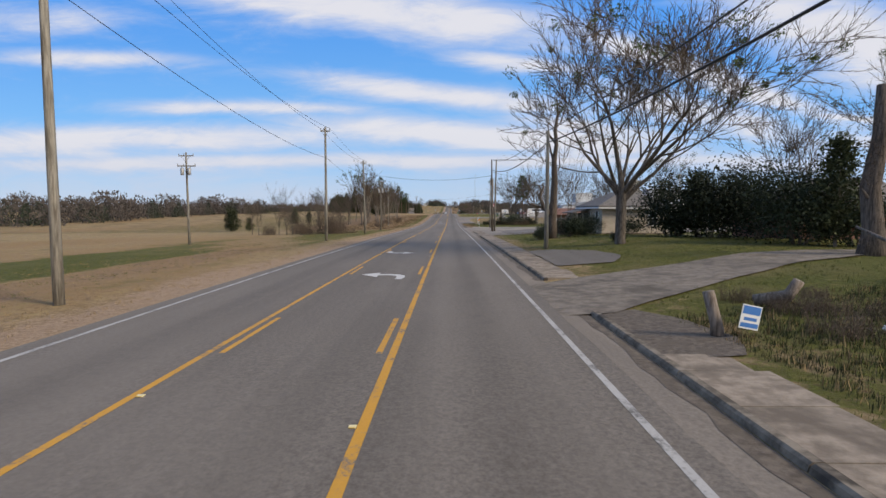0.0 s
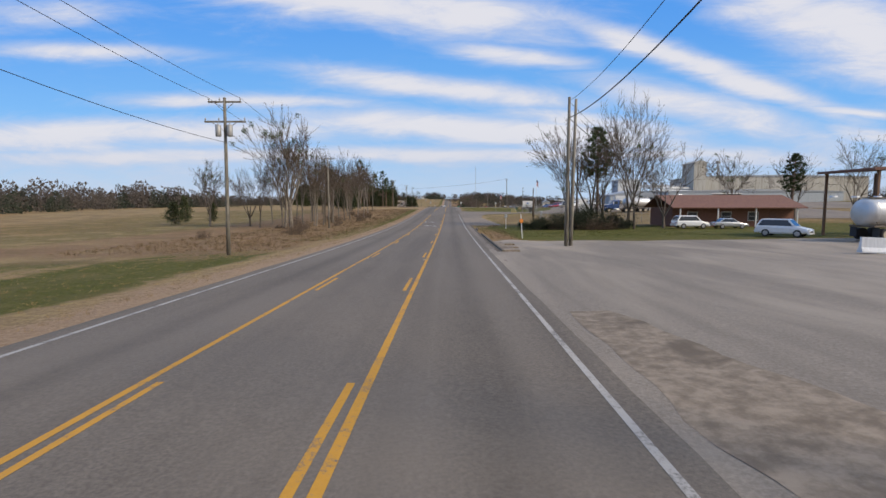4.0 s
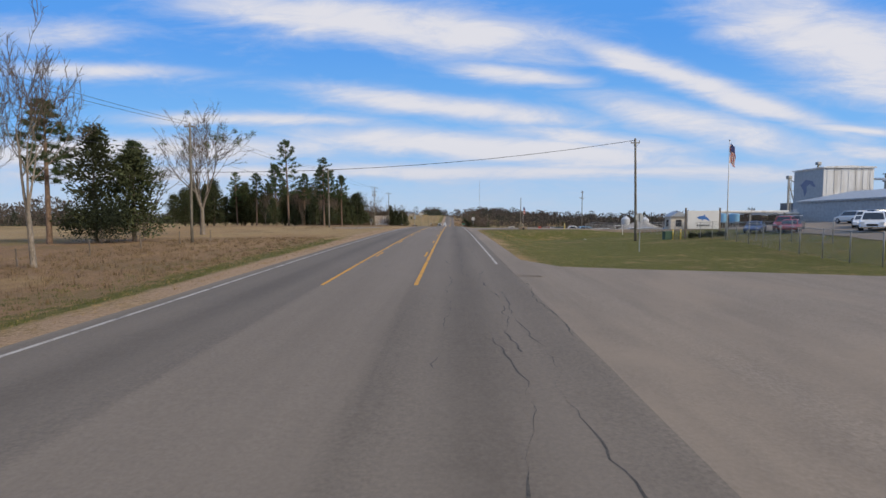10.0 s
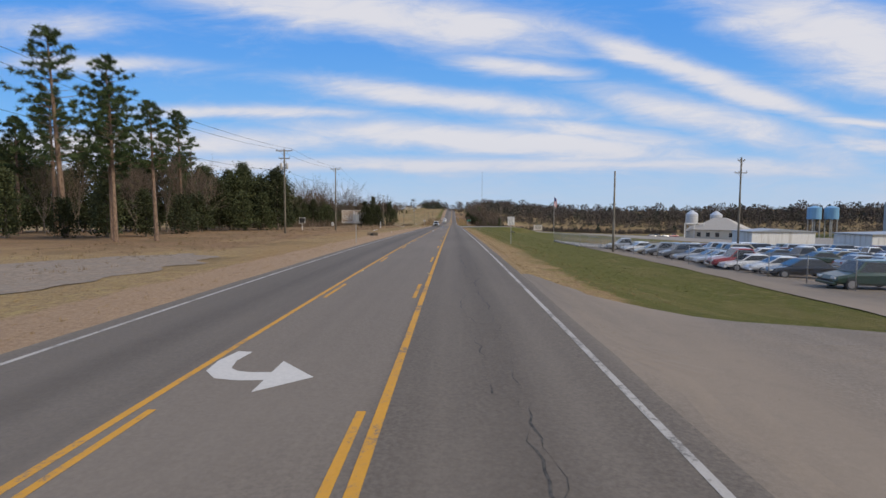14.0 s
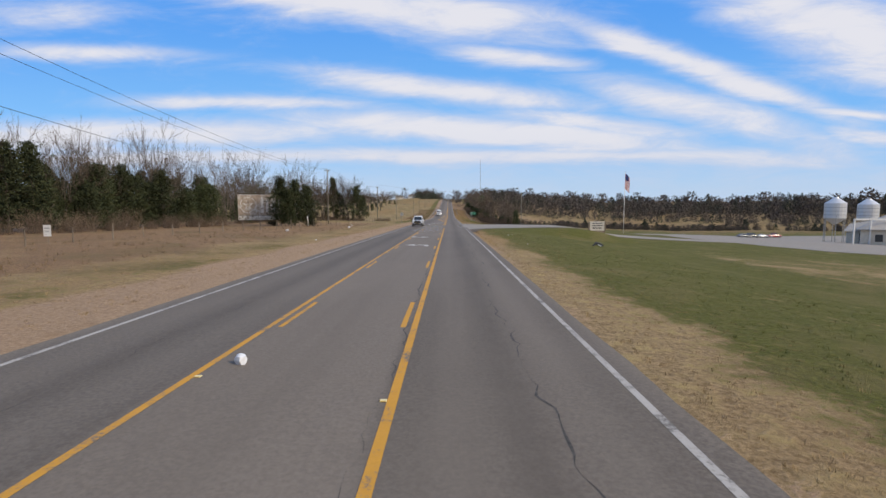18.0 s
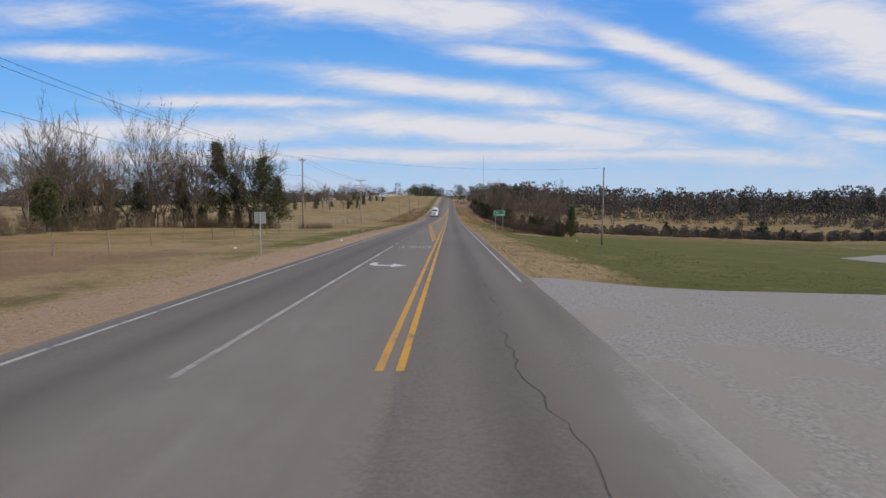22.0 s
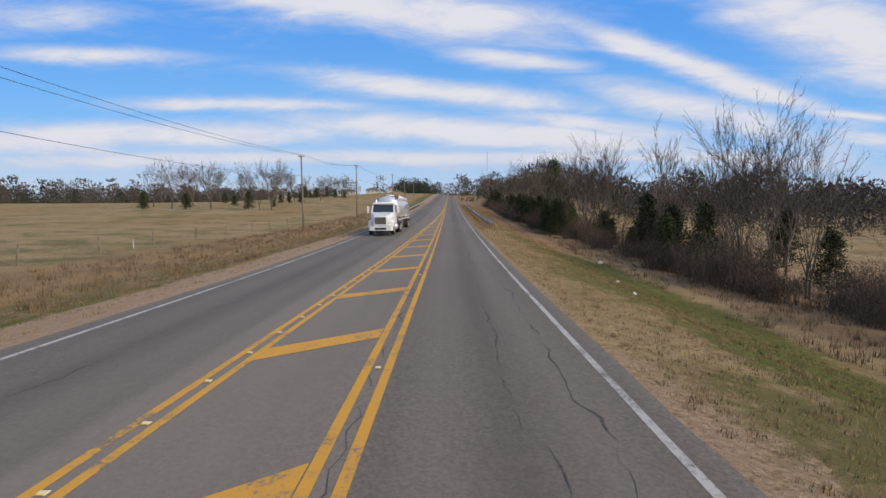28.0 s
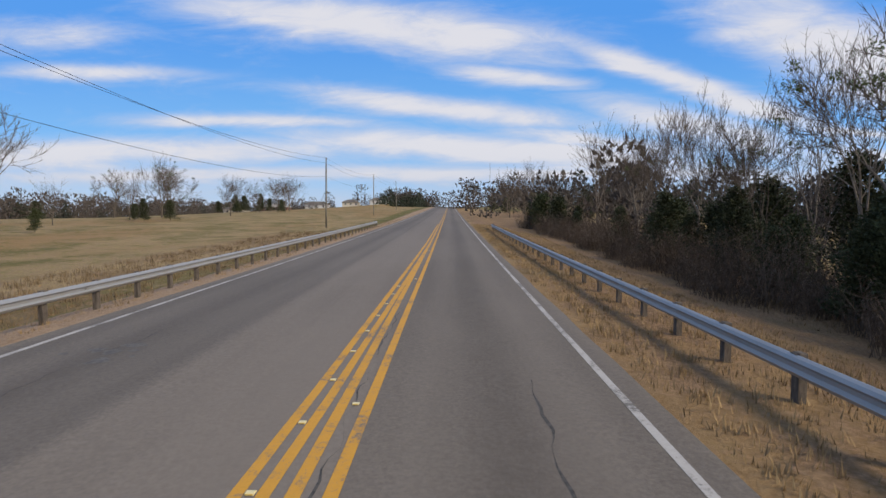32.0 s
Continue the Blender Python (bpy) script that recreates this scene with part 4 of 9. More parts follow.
def cedar_tree(seed, height=8.0, width=2.1, leaves=3400, mat=None, label="dark green cedar, dense down to the ground", skirt=0.06, size=0.30, clumped=1.0):
    def build():
        rng = random.Random(seed)
        wood, leaf = Mesh(), Mesh()
        wood.tube([(0, 0, -0.3), (rng.uniform(-.2, .2), 0, height * 0.5), (rng.uniform(-.4, .4), 0, height * 0.92)], [0.16, 0.1, 0.02], 6, caps=False)
        n = 40
        for k in range(n):
            t = skirt + (0.97 - skirt) * ((k + rng.random()) / n)
            shape = (math.sin(math.pi * min(0.5 + t * 0.52, 1.0)) ** 0.75) * (0.8 + 0.2 * math.sin(t * 9 + seed))
            r = width * max(shape, 0.10) * rng.uniform(0.55, 1.15)
            a = k * 2.4 + rng.uniform(-0.6, 0.6)
            end = Vector((math.cos(a) * r, math.sin(a) * r, height * t + r * rng.uniform(0.05, 0.5)))
            wood.spike((0, 0, height * t), end, 0.035)
            for _ in range(leaves // n):
                p = Vector((0, 0, height * t)).lerp(end, rng.random() ** 0.55) + Vector((rng.gauss(0, 1), rng.gauss(0, 1), rng.gauss(0, 0.8))) * (0.16 + 0.11 * width) * clumped
                p.z = max(p.z, 0.05)
                d = Vector((math.cos(a) + rng.uniform(-.9, .9), math.sin(a) + rng.uniform(-.9, .9), rng.uniform(-0.2, 1.3))).normalized() * size * rng.uniform(0.6, 1.3)
                b = d.cross(Vector((rng.uniform(-1, 1), rng.uniform(-1, 1), rng.uniform(-1, 1)))).normalized() * size * 0.33
                leaf.tri(p - b, p + b, p + d)
        t = thing("cedar_tree", label, "tree", "cedars")
        part("trunk", wood, BARK, t)
        part("crown", leaf, mat or CEDAR, t, "dense dark evergreen sprays")
        return t
    return build


def bush(seed, height=2.2, width=1.6, leaves=2200, mat=None, label="rounded dark evergreen bush", size=0.17, name="bush"):
    def build():
        rng = random.Random(seed)
        wood, leaf = Mesh(), Mesh()
        cs = [(Vector((rng.uniform(-1, 1) * width * 0.55, rng.uniform(-1, 1) * width * 0.55, height * rng.uniform(0.3, 0.72))), rng.uniform(0.4, 0.7)) for _ in range(9)]
        for c, r in cs:
            wood.spike((c.x * 0.2, c.y * 0.2, -0.1), c, 0.04)
            clump(leaf, c, height * 0.42 * r / 0.55, leaves // 9, rng, size, 0.8)
        leaf.v = [(p[0], p[1], max(p[2], 0.02)) for p in leaf.v]
        t = thing(name, label, "bush", "bushes")
        tagged(part("stem", wood, BARK, t), kind="stuff")
        part("foliage", leaf, mat or SHRUB, t)
        return t
    return build


def thicket(seed, height=3.0, width=2.4, stems=150, label="tangled clump of leafless winter brush"):
    """A clump of bare stems and twigs, with a few dry leaves."""
    def build():
        rng = random.Random(seed)
        m, leaf = Mesh(), Mesh()
        for _ in range(stems):
            p = Vector((rng.uniform(-1, 1) * width * 0.6, rng.uniform(-1, 1) * width * 0.6, -0.1))
            d = Vector((rng.uniform(-.5, .5), rng.uniform(-.5, .5), 1)).normalized()
            h = height * rng.uniform(0.4, 1.0)
            q = p + d * h
            m.spike(p, q, 0.018)
            for _ in range(5):
                s = p.lerp(q, rng.uniform(0.25, 0.95))
                e = s + Vector((rng.uniform(-1, 1), rng.uniform(-1, 1), rng.uniform(0.1, 1))).normalized() * h * rng.uniform(0.12, 0.32)
                m.spike(s, e, 0.010)
                if rng.random() < 0.5:
                    clump(leaf, e, 0.12, 3, rng, 0.09)
        t = thing("brush", label, "bush", "brush")
        tagged(part("stem", m, BRUSH, t), kind="stuff")
        tagged(part("leaf", leaf, BRUSH, t, "a few dry brown leaves"), kind="stuff")
        return t
    return build


# kinds of tree: several of each, so that no two neighbours are alike
BIG_OAK = bare_tree(11, 16.5, 0.40, 0.20, 4, (5, 4, 5, 5), 0.03, 0.20, 1.15, 60, BARK, stems=2, twig_r=0.022, label="large spreading bare tree with mistletoe in its crown")
TALL = [bare_tree(100 + k, 15 + 1.5 * (k % 3), 0.20 + 0.03 * (k % 2), 0.24, 4, (3, 4, 4, 3), 0.13, 0.12, 0.34, 4 if k % 2 else 0, PALE_BARK if k % 3 else None, twig_r=0.021, label="slender tall bare tree on the field edge") for k in range(5)]
ROUND = [bare_tree(200 + k, 12 + k, 0.26, 0.2, 4, (4, 4, 4, 4), 0.06, 0.15, 0.75, (14, 0, 8)[k], twig_r=0.021, label="round-headed bare tree with brown twigs") for k in range(3)]
MISTLE = bare_tree(301, 13.5, 0.28, 0.26, 4, (5, 4, 4, 3), 0.07, 0.16, 0.55, 24, PALE_BARK, twig_r=0.022, label="bare tree dotted with mistletoe balls")
WOODS = [bare_tree(400 + k, 13 + 2 * k, 0.19, 0.18, 4, (4, 4, 3, 3), 0.10, 0.14, 0.42, 3 if k == 1 else 0, stems=1 + k % 2, twig_r=0.022, ivy=8 if k == 2 else 0, label="bare woodland tree with grey trunk") for k in range(4)]
PINES = [pine_tree(500, 19.0, 0.32, 4.3), pine_tree(501, 17.0, 0.5, 3.2), pine_tree(502, 14.0, 0.42, 3.0)]
CEDARS = [cedar_tree(600, 8.0, 2.7, 3600, size=0.35), cedar_tree(601, 10.0, 3.1, 4200, size=0.36), cedar_tree(602, 6.5, 2.9, 3200, size=0.34), cedar_tree(603, 9.0, 2.9, 3800, size=0.35)]
LOOSE_CEDARS = [cedar_tree(610, 10.0, 3.9, 5200, size=0.32, clumped=0.75), cedar_tree(611, 9.0, 4.1, 4800, size=0.32, clumped=0.75), cedar_tree(612, 11.0, 3.8, 5200, size=0.32, clumped=0.75)]
BUSHES = [bush(700), bush(701, 3.2, 2.2, 5200, size=0.14), bush(702, 1.4, 1.3, 1600)]
BRAKE = [thicket(800), thicket(801, 4.2, 3.0, 190), thicket(802, 1.8, 2.2, 130)]


def tree(kinds, k, x, y, size=1.0, turn=None, label="", z=None):
    b = kinds[k % len(kinds)] if isinstance(kinds, list) else kinds
    return put(id(b), b, x, y, size, (x * 37 + y * 91) % 360 if turn is None else turn, z, label=label)


# front gardens on the right
tree(BIG_OAK, 0, 11.7, 34.2, 1.0, 205)
tree(ROUND, 0, 27.0, 66.0, 0.8), tree(ROUND, 1, 36.0, 52.0, 1.0), tree(ROUND, 2, 44.0, 45.0, 1.1)
for x, y, s, k in ((21.0, 40.0, 1.45, 1), (19.0, 42.5, 1.3, 1), (22.4, 40.5, 1.5, 1), (23.6, 38.0, 1.15, 1), (24.6, 33.5, 1.25, 1), (21.5, 30.6, 1.3, 1), (23.8, 29.0, 1.2, 0), (19.4, 42.0, 0.8, 0)):
    tree(BUSHES, k, x, y, s * 1.25)
tree(CEDARS, 1, 22.0, 28.4, 0.62), tree(CEDARS, 2, 20.6, 41.5, 0.8)
for x, y, s, k in ((11.4, 47.6, 1.0, 0), (8.6, 46.2, 0.7, 2), (9.6, 49.6, 0.9, 2), (13.0, 47.2, 0.7, 2), (12.4, 36.2, 0.5, 2), (18.0, 49.5, 0.8, 0)):
    tree(BUSHES, k, x, y, s)

# behind the tank yard and round the corner plot
for x, y, k, s in ((31, 150, 1, 0.8), (55, 175, 0, 0.9), (74, 170, 2, 0.9), (62, 168, 1, 0.8)):
    tree(ROUND, k, x, y, s)
tree(PINES, 2, 60.0, 166.0, 0.8), tree(PINES, 1, 22.6, 154.0, 0.86)
tree(ROUND, 0, 19.6, 158.0, 1.05), tree(ROUND, 1, 21.2, 152.5, 1.1), tree(WOODS, 1, 23.8, 156.0, 0.85), tree(ROUND, 2, 25.8, 150.0, 0.95)
tree(WOODS, 2, 26.0, 148.0, 0.9)
for x, y, s, k in ((17.8, 148.5, 0.9, 1), (20.6, 149.5, 1.15, 1), (23.4, 149.6, 1.1, 0), (13.0, 148.6, 0.9, 0)):
    tree(BUSHES, k, x, y, s)
for x, y, s in ((18.4, 147.2, 1.0), (19.4, 148.0, 1.2), (20.8, 147.2, 1.1), (22.2, 147.6, 1.2), (16.4, 147.4, 0.9), (15.0, 147.6, 0.75)):
    tree(BRAKE, 2, x, y, s)
for k in range(16):
    tree(BUSHES, (k * 2) % 3, 10.6 + k * 0.95, 148.0 + 1.0 * math.sin(k * 2.1), 0.62 + 0.2 * math.sin(k * 1.7))

# the left side: scrub in the meadow, then a long row of bare trees
for x, y, s, k in ((-20.5, 87, 1.0, 1), (-23.0, 91, 1.1, 1), (-26.0, 89, 0.9, 0), (-22, 95, 0.9, 1), (-30, 97, 1.0, 1), (-18.5, 92, 0.7, 2), (-34, 92, 0.8, 0)):
    tree(BRAKE, k, x, y, s)
for x, y, s, k in ((-22, 90, 0.8, 0), (-27, 94, 0.9, 2), (-31, 93, 0.7, 1), (-21, 94, 0.75, 3), (-24.5, 92, 0.9, 1), (-29, 90, 0.85, 0), (-33.5, 96, 0.9, 3), (-36, 92, 0.8, 0), (-38.5, 95, 0.85, 1), (-26, 98, 0.8, 0)):
    tree(WOODS, k, x, y, s * 0.44)
rng = random.Random(5)
tree(MISTLE, 0, -29.0, 169.0, 1.36), tree(MISTLE, 0, -31.0, 172.0, 1.1)
tree(MISTLE, 0, -47.0, 175.0, 0.82), tree(ROUND, 1, -39.0, 175.0, 0.78)
for k in range(30):
    y = 167 + k * 2.45 + rng.uniform(-1, 1)
    x = -24.0 - 1.5 * math.sin(k) - rng.choice((0.0, 2.5, 6.0, 11.0, 16.0)) * rng.uniform(0.6, 1.1)
    tree(TALL, k * 3 + k // 5, x, y, rng.uniform(0.62, 0.86))
tree(PINES, 2, -42.4, 257.0, 1.05), tree(LOOSE_CEDARS, 2, -38.8, 259.0, 1.15), tree(LOOSE_CEDARS, 1, -35.8, 261.0, 1.15), tree(BUSHES, 1, -37.5, 258.0, 1.5), tree(PINES, 2, -36.6, 262.0, 0.8)
tree(MISTLE, 0, -35.7, 276.0, 1.15), tree(ROUND, 1, -41.0, 271.0, 0.85)
for x, y, s in ((-60, 190, 1.0), (-58, 182, 1.2), (-56, 195, 0.9), (-52, 118, 0.9), (-54, 120, 1.1), (-50, 122, 0.8)):
    tree(CEDARS, int(y) % 3, x, y, s * 0.6)
for k in range(18):
    tree(BRAKE, k, -19.0 - rng.uniform(0, 12), 140 + k * 5.2, rng.uniform(0.35, 0.62))

# pines and cedars left of the bare verge
for x, y, s, k in ((-49.0, 354.0, 1.32, 0), (-35.6, 343.5, 0.98, 0), (-33.6, 341.0, 0.86, 1), (-30.4, 342.5, 0.80, 1), (-45.5, 358.0, 0.9, 1), (-44.0, 372.0, 1.1, 1), (-55.0, 360.0, 1.1, 1), (-47.0, 376.0, 0.9, 2), (-62.0, 362.0, 0.95, 1), (-70.0, 366.0, 0.9, 0)):
    tree(PINES, k, x, y, s)
for k in range(50):
    t = k / 49
    x = -36.0 - 50 * t + rng.uniform(-2.5, 2.5)
    tree(LOOSE_CEDARS, k, x, 394 - 34 * t + rng.uniform(-5, 6), rng.uniform(0.9, 1.35))
for x, y, s in ((-37.5, 352, 0.7), (-40.0, 349, 0.8), (-42.5, 352, 0.75), (-38.5, 362, 0.8), (-40.5, 370, 0.9), (-37.5, 380, 0.85), (-36.5, 387, 0.8), (-46, 350, 0.7), (-52, 349, 0.8)):
    tree(CEDARS, int(y), x, y, s)
for k in range(10):
    tree(WOODS, k, rng.uniform(-60, -37), rng.uniform(350, 375), rng.uniform(0.5, 0.7))
# the tree line beyond the brown field
for k in range(84):
    t = k / 83
    x, y = -57.5 + 10.5 * t - abs(rng.gauss(0, 4.5)), 404 + 78 * t
    if k % 3:
        tree(LOOSE_CEDARS, k, x, y, rng.uniform(0.72, 1.08))
    else:
        tree(WOODS, k // 3, x - 2, y, rng.uniform(0.55, 0.78))
for k in range(20):
    tree(BRAKE, k % 2, -53.0 + 0.45 * k + rng.uniform(-1, 1), 408 + 3.6 * k, rng.uniform(0.6, 0.9))
for k in range(16):
    tree(WOODS if k % 2 else LOOSE_CEDARS, k, -56 - rng.uniform(0, 12), 486 + 5 * k, rng.uniform(0.5, 0.75))
for x, y, s in ((-33.4, 480.0, 0.95), (-30.9, 480.8, 0.90), (-28.7, 481.6, 0.80), (-31.8, 479.4, 0.70)):
    tree(CEDARS, 1, x, y, s)
tree(LOOSE_CEDARS, 0, -50.5, 484.0, 0.95), tree(BUSHES, 0, -27.4, 481.0, 0.8), tree(BUSHES, 2, -35.6, 480.6, 0.9)
for k in range(22):
    tree((ROUND, LOOSE_CEDARS, WOODS)[k % 3], k, -50.0 - 6 * (k / 21) - rng.uniform(0, 8), 500 + 3.0 * k, rng.uniform(0.65, 0.95))
for k in range(12):
    tree(BRAKE, k % 2, -50.0 - 0.5 * k, 500 + 5.4 * k, rng.uniform(0.7, 1.0))
# the tall group by the fence: two open cedars, bare trees between them, low scrub
OPEN_CEDARS = [cedar_tree(620, 12.0, 3.7, 6400, size=0.24, clumped=0.62, label="tall open cedar with ragged dark branches", skirt=0.16), cedar_tree(621, 11.0, 4.2, 6800, size=0.24, clumped=0.62, label="tall open cedar with ragged dark branches", skirt=0.10)]
for x, y, s, k in ((-46.3, 579.0, 1.42, 0), (-36.6, 577.0, 1.25, 1), (-34.4, 578.6, 0.92, 1), (-44.0, 581.0, 1.0, 1)):
    tree(OPEN_CEDARS, k, x, y, s)
for x, y, s, k in ((-40.6, 580.0, 1.22, 1), (-42.2, 578.5, 1.05, 2), (-38.6, 579.0, 1.0, 0), (-51.0, 580.0, 1.2, 1), (-48.4, 578.0, 1.05, 2)):
    tree(ROUND, k, x, y, s)
for x, y, s, k in ((-37.8, 575.4, 0.30, 0), (-41.5, 576.0, 0.38, 1), (-44.6, 576.5, 0.42, 2), (-49.0, 577.0, 0.40, 0), (-35.2, 575.8, 0.26, 1)):
    tree(LOOSE_CEDARS, k, x, y, s)
for k in range(9):
    tree(BRAKE, k, -34.0 - 1.9 * k, 575.5 + rng.uniform(-1, 1), rng.uniform(0.55, 0.85))
for k in range(15):
    tree(ROUND if k % 3 else WOODS, k, -50.0 - 3.2 * k + rng.uniform(-1, 1), 578 + rng.uniform(-4, 8), rng.uniform(0.8, 1.05))
for k in range(12):
    tree(BRAKE, k % 2, -46.0 - 4.0 * k, 575 + rng.uniform(-2, 2), rng.uniform(0.7, 1.0))
for k in range(5):
    tree(LOOSE_CEDARS, k, -58.0 - 7.0 * k, 583 + rng.uniform(-2, 4), rng.uniform(0.8, 1.1))
for x, y, s, k in ((-53.0, 580.0, 1.0, 1), (-57.0, 578.0, 0.9, 2)):
    tree(ROUND, k, x, y, s)
for x, y in ((-28.5, 575.5), (-26.8, 577), (-25.6, 575.8), (-24.6, 577.6), (-46, 575.5), (-50, 575)):
    tree(BRAKE, 2, x, y, 0.8)

# the wood on the right
tree(MISTLE, 0, 32.5, 642.0, 0.72)
for x, y, s, k in ((23.0, 712, 1.0, 1), (21.0, 733, 0.92, 0), (26.0, 690, 0.85, 3), (24.8, 744, 0.9, 2)):
    tree(ROUND if k < 3 else TALL, k, x, y, s)
for k in range(150):
    y = 600 + k * 2.25 + rng.uniform(-2, 2)
    near = float(np.interp(y, (596, 630, 660, 700, 745, 770, 850, 940), (36, 25, 22, 18.5, 16.0, 15.5, 13.0, 12.0)))
    if y < 634:
        near = 24.0
    x = near + abs(rng.gauss(0, 1)) * (1.6 if y < 634 else 9)
    r_ = rng.random()
    if y > 715 and k % 2:
        continue
    if r_ < 0.62:
        tree(WOODS, k, x + 1.5, y, rng.uniform(0.38, 0.62) * (1.1 if y > 690 else 1.0))
    elif r_ < 0.86:
        tree(CEDARS, k, x + 1, y, rng.uniform(0.45, 0.8) * (1.2 if y > 700 else 1.0))
    else:
        tree(TALL, k, x + 5, y, rng.uniform(0.6, 0.85))
for k in range(170):
    y = 602 + k * 1.3 + rng.uniform(-1, 1)
    near = float(np.interp(y, (596, 630, 660, 700, 745, 770, 850), (23.5, 23, 20, 17.5, 15.0, 14.0, 12.0)))
    tree(BRAKE, k, near + rng.uniform(0, 4 if y < 634 else 8), y, rng.uniform(0.6, 1.25))
    if k % 6 == 0:
        tree(LOOSE_CEDARS, k, near + rng.uniform(2, 4 if y < 634 else 8), y, rng.uniform(0.3, 0.6))
for k in range(26):
    y = 712 + k * 2.3
    tree(LOOSE_CEDARS, k, 17.6 + rng.uniform(-0.6, 3.5), y + rng.uniform(-1, 1), rng.uniform(0.38, 0.56))
for x, y, s, k in ((24.0, 745.0, 1.3, 2), (26.0, 748.0, 1.1, 0), (28.5, 762.0, 1.0, 1)):
    tree(LOOSE_CEDARS, k, x, y, s)
for k in range(9):
    tree(MISTLE if k % 3 == 0 else TALL, k, 23.0 + rng.uniform(0, 9), 752 + k * 8.0, rng.uniform(0.8, 1.0))


# bare trees and cedars along the far side of the meadow
for x, y, s, k in ((-56.0, 784.0, 1.1, 1), (-67.0, 790.0, 0.9, 2), (-74.0, 782.0, 1.0, 0), (-83.0, 800.0, 1.1, 1), (-92.0, 792.0, 1.0, 2), (-70.0, 852.0, 0.9, 0), (-62.0, 866.0, 0.8, 1), (-78.0, 860.0, 1.0, 2), (-88.0, 880.0, 1.1, 0), (-58.0, 905.0, 0.8, 2), (-66.0, 930.0, 0.9, 1), (-74.0, 940.0, 1.0, 0), (-105.0, 830.0, 1.1, 1), (-112.0, 815.0, 1.0, 2), (-98.0, 870.0, 1.0, 0)):
    tree(ROUND, k, x, y, s)
for k in range(16):
    tree(LOOSE_CEDARS if k % 3 else WOODS, k, -58.0 - 60.0 * rng.random() ** 1.3, 786 + rng.uniform(-6, 60), rng.uniform(0.3, 0.62))
for k in range(14):
    tree(LOOSE_CEDARS if k % 2 else WOODS, k, -54.0 - 3.0 * k + rng.uniform(-1, 1), 890 + 3 * k + rng.uniform(-5, 5), rng.uniform(0.45, 0.7))


# ---- distant woods ----
def far_woods(name, spots, mat, label, seed, height=13.0, tris=170, wide=4.8, evergreen=False, fine=0.42):
    """Trees so far off that they are told apart only as clumps: trunks and ragged crowns in one mesh."""
    rng_ = random.Random(seed)
    m = Mesh()
    for x, y, s in spots:
        z = ground(x, y)
        h = height * s * rng_.uniform(0.6, 1.2) * (0.8 if evergreen else 1.0)
        if not evergreen:
            m.spike((x, y, z - 0.5), (x + rng_.uniform(-1, 1), y, z + h), 0.2)
        for _ in range(tris):
            t = rng_.random() ** (1.2 if not evergreen else 1.3)
            r = wide * s * (0.45 + 0.8 * math.sin(math.pi * (0.2 + 0.75 * t)) if not evergreen else (1.12 - t)) * rng_.random() ** 0.5
            a = rng_.uniform(0, 6.28)
            p = Vector((x + math.cos(a) * r, y + math.sin(a) * r, z + h * 0.9 * t))
            d = Vector((rng_.uniform(-.5, .5) + math.cos(a) * 0.3, rng_.uniform(-.5, .5), rng_.uniform(0.4, 1.2))) * h * fine * (0.22 if not evergreen else 0.18)
            b = Vector((rng_.uniform(-1, 1), rng_.uniform(-1, 1), rng_.uniform(-.2, .2))) * h * fine * (0.10 if not evergreen else 0.13)
            m.tri(p - b, p + b, p + d)
    return tagged(m.make(name, mat), label, "woods", kind="stuff")


FAR_BARE = material("distant_bare_wood", (0.046, 0.038, 0.032), (0.112, 0.092, 0.076), 0.4, 0.95, 0.0)
# greens raised and evened out: distance haze is put into the colour
FAR_GREEN = material("hazed_evergreen", (0.019, 0.026, 0.016), (0.046, 0.055, 0.034), 0.4, 0.95, 0.0)


def band(n, f, seed):
    r = random.Random(seed)
    return [f(r) for _ in range(n)]


def line_of(x0, y0, x1, y1, deep, smin, smax):
    def f(r):
        t = r.random()
        return (x0 + (x1 - x0) * t + r.uniform(-deep, deep), y0 + (y1 - y0) * t + r.uniform(-deep, deep), r.uniform(smin, smax))
    return f


far_woods("far_woods", band(420, line_of(-420, -40, -330, 700, 40, 0.7, 1.2), 1) + band(520, line_of(-330, 700, -150, 1250, 40, 0.7, 1.2), 2) + band(150, line_of(-150, 150, -170, 420, 18, 0.6, 1.0), 3), FAR_BARE, "brown line of distant bare trees across the fields", 1)
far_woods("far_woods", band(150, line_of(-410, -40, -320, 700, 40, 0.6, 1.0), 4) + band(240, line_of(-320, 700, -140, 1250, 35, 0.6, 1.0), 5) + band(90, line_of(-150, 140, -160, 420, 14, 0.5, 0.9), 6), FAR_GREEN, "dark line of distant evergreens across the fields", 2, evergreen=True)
far_woods("far_woods", band(900, line_of(60, 900, 900, 560, 90, 0.8, 1.3), 7) + band(300, line_of(900, 560, 700, 100, 80, 0.8, 1.3), 8) + band(240, line_of(40, 800, 330, 640, 26, 0.28, 0.5), 9) + band(260, line_of(20, 980, 260, 1500, 40, 0.7, 1.1), 10), FAR_BARE, "brown woods on the far hillside", 3)
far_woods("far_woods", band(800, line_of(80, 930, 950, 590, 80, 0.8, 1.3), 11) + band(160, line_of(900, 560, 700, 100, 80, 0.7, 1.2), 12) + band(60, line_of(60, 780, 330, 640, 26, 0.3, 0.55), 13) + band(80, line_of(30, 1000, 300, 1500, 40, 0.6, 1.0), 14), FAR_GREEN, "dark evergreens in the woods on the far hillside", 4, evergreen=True)
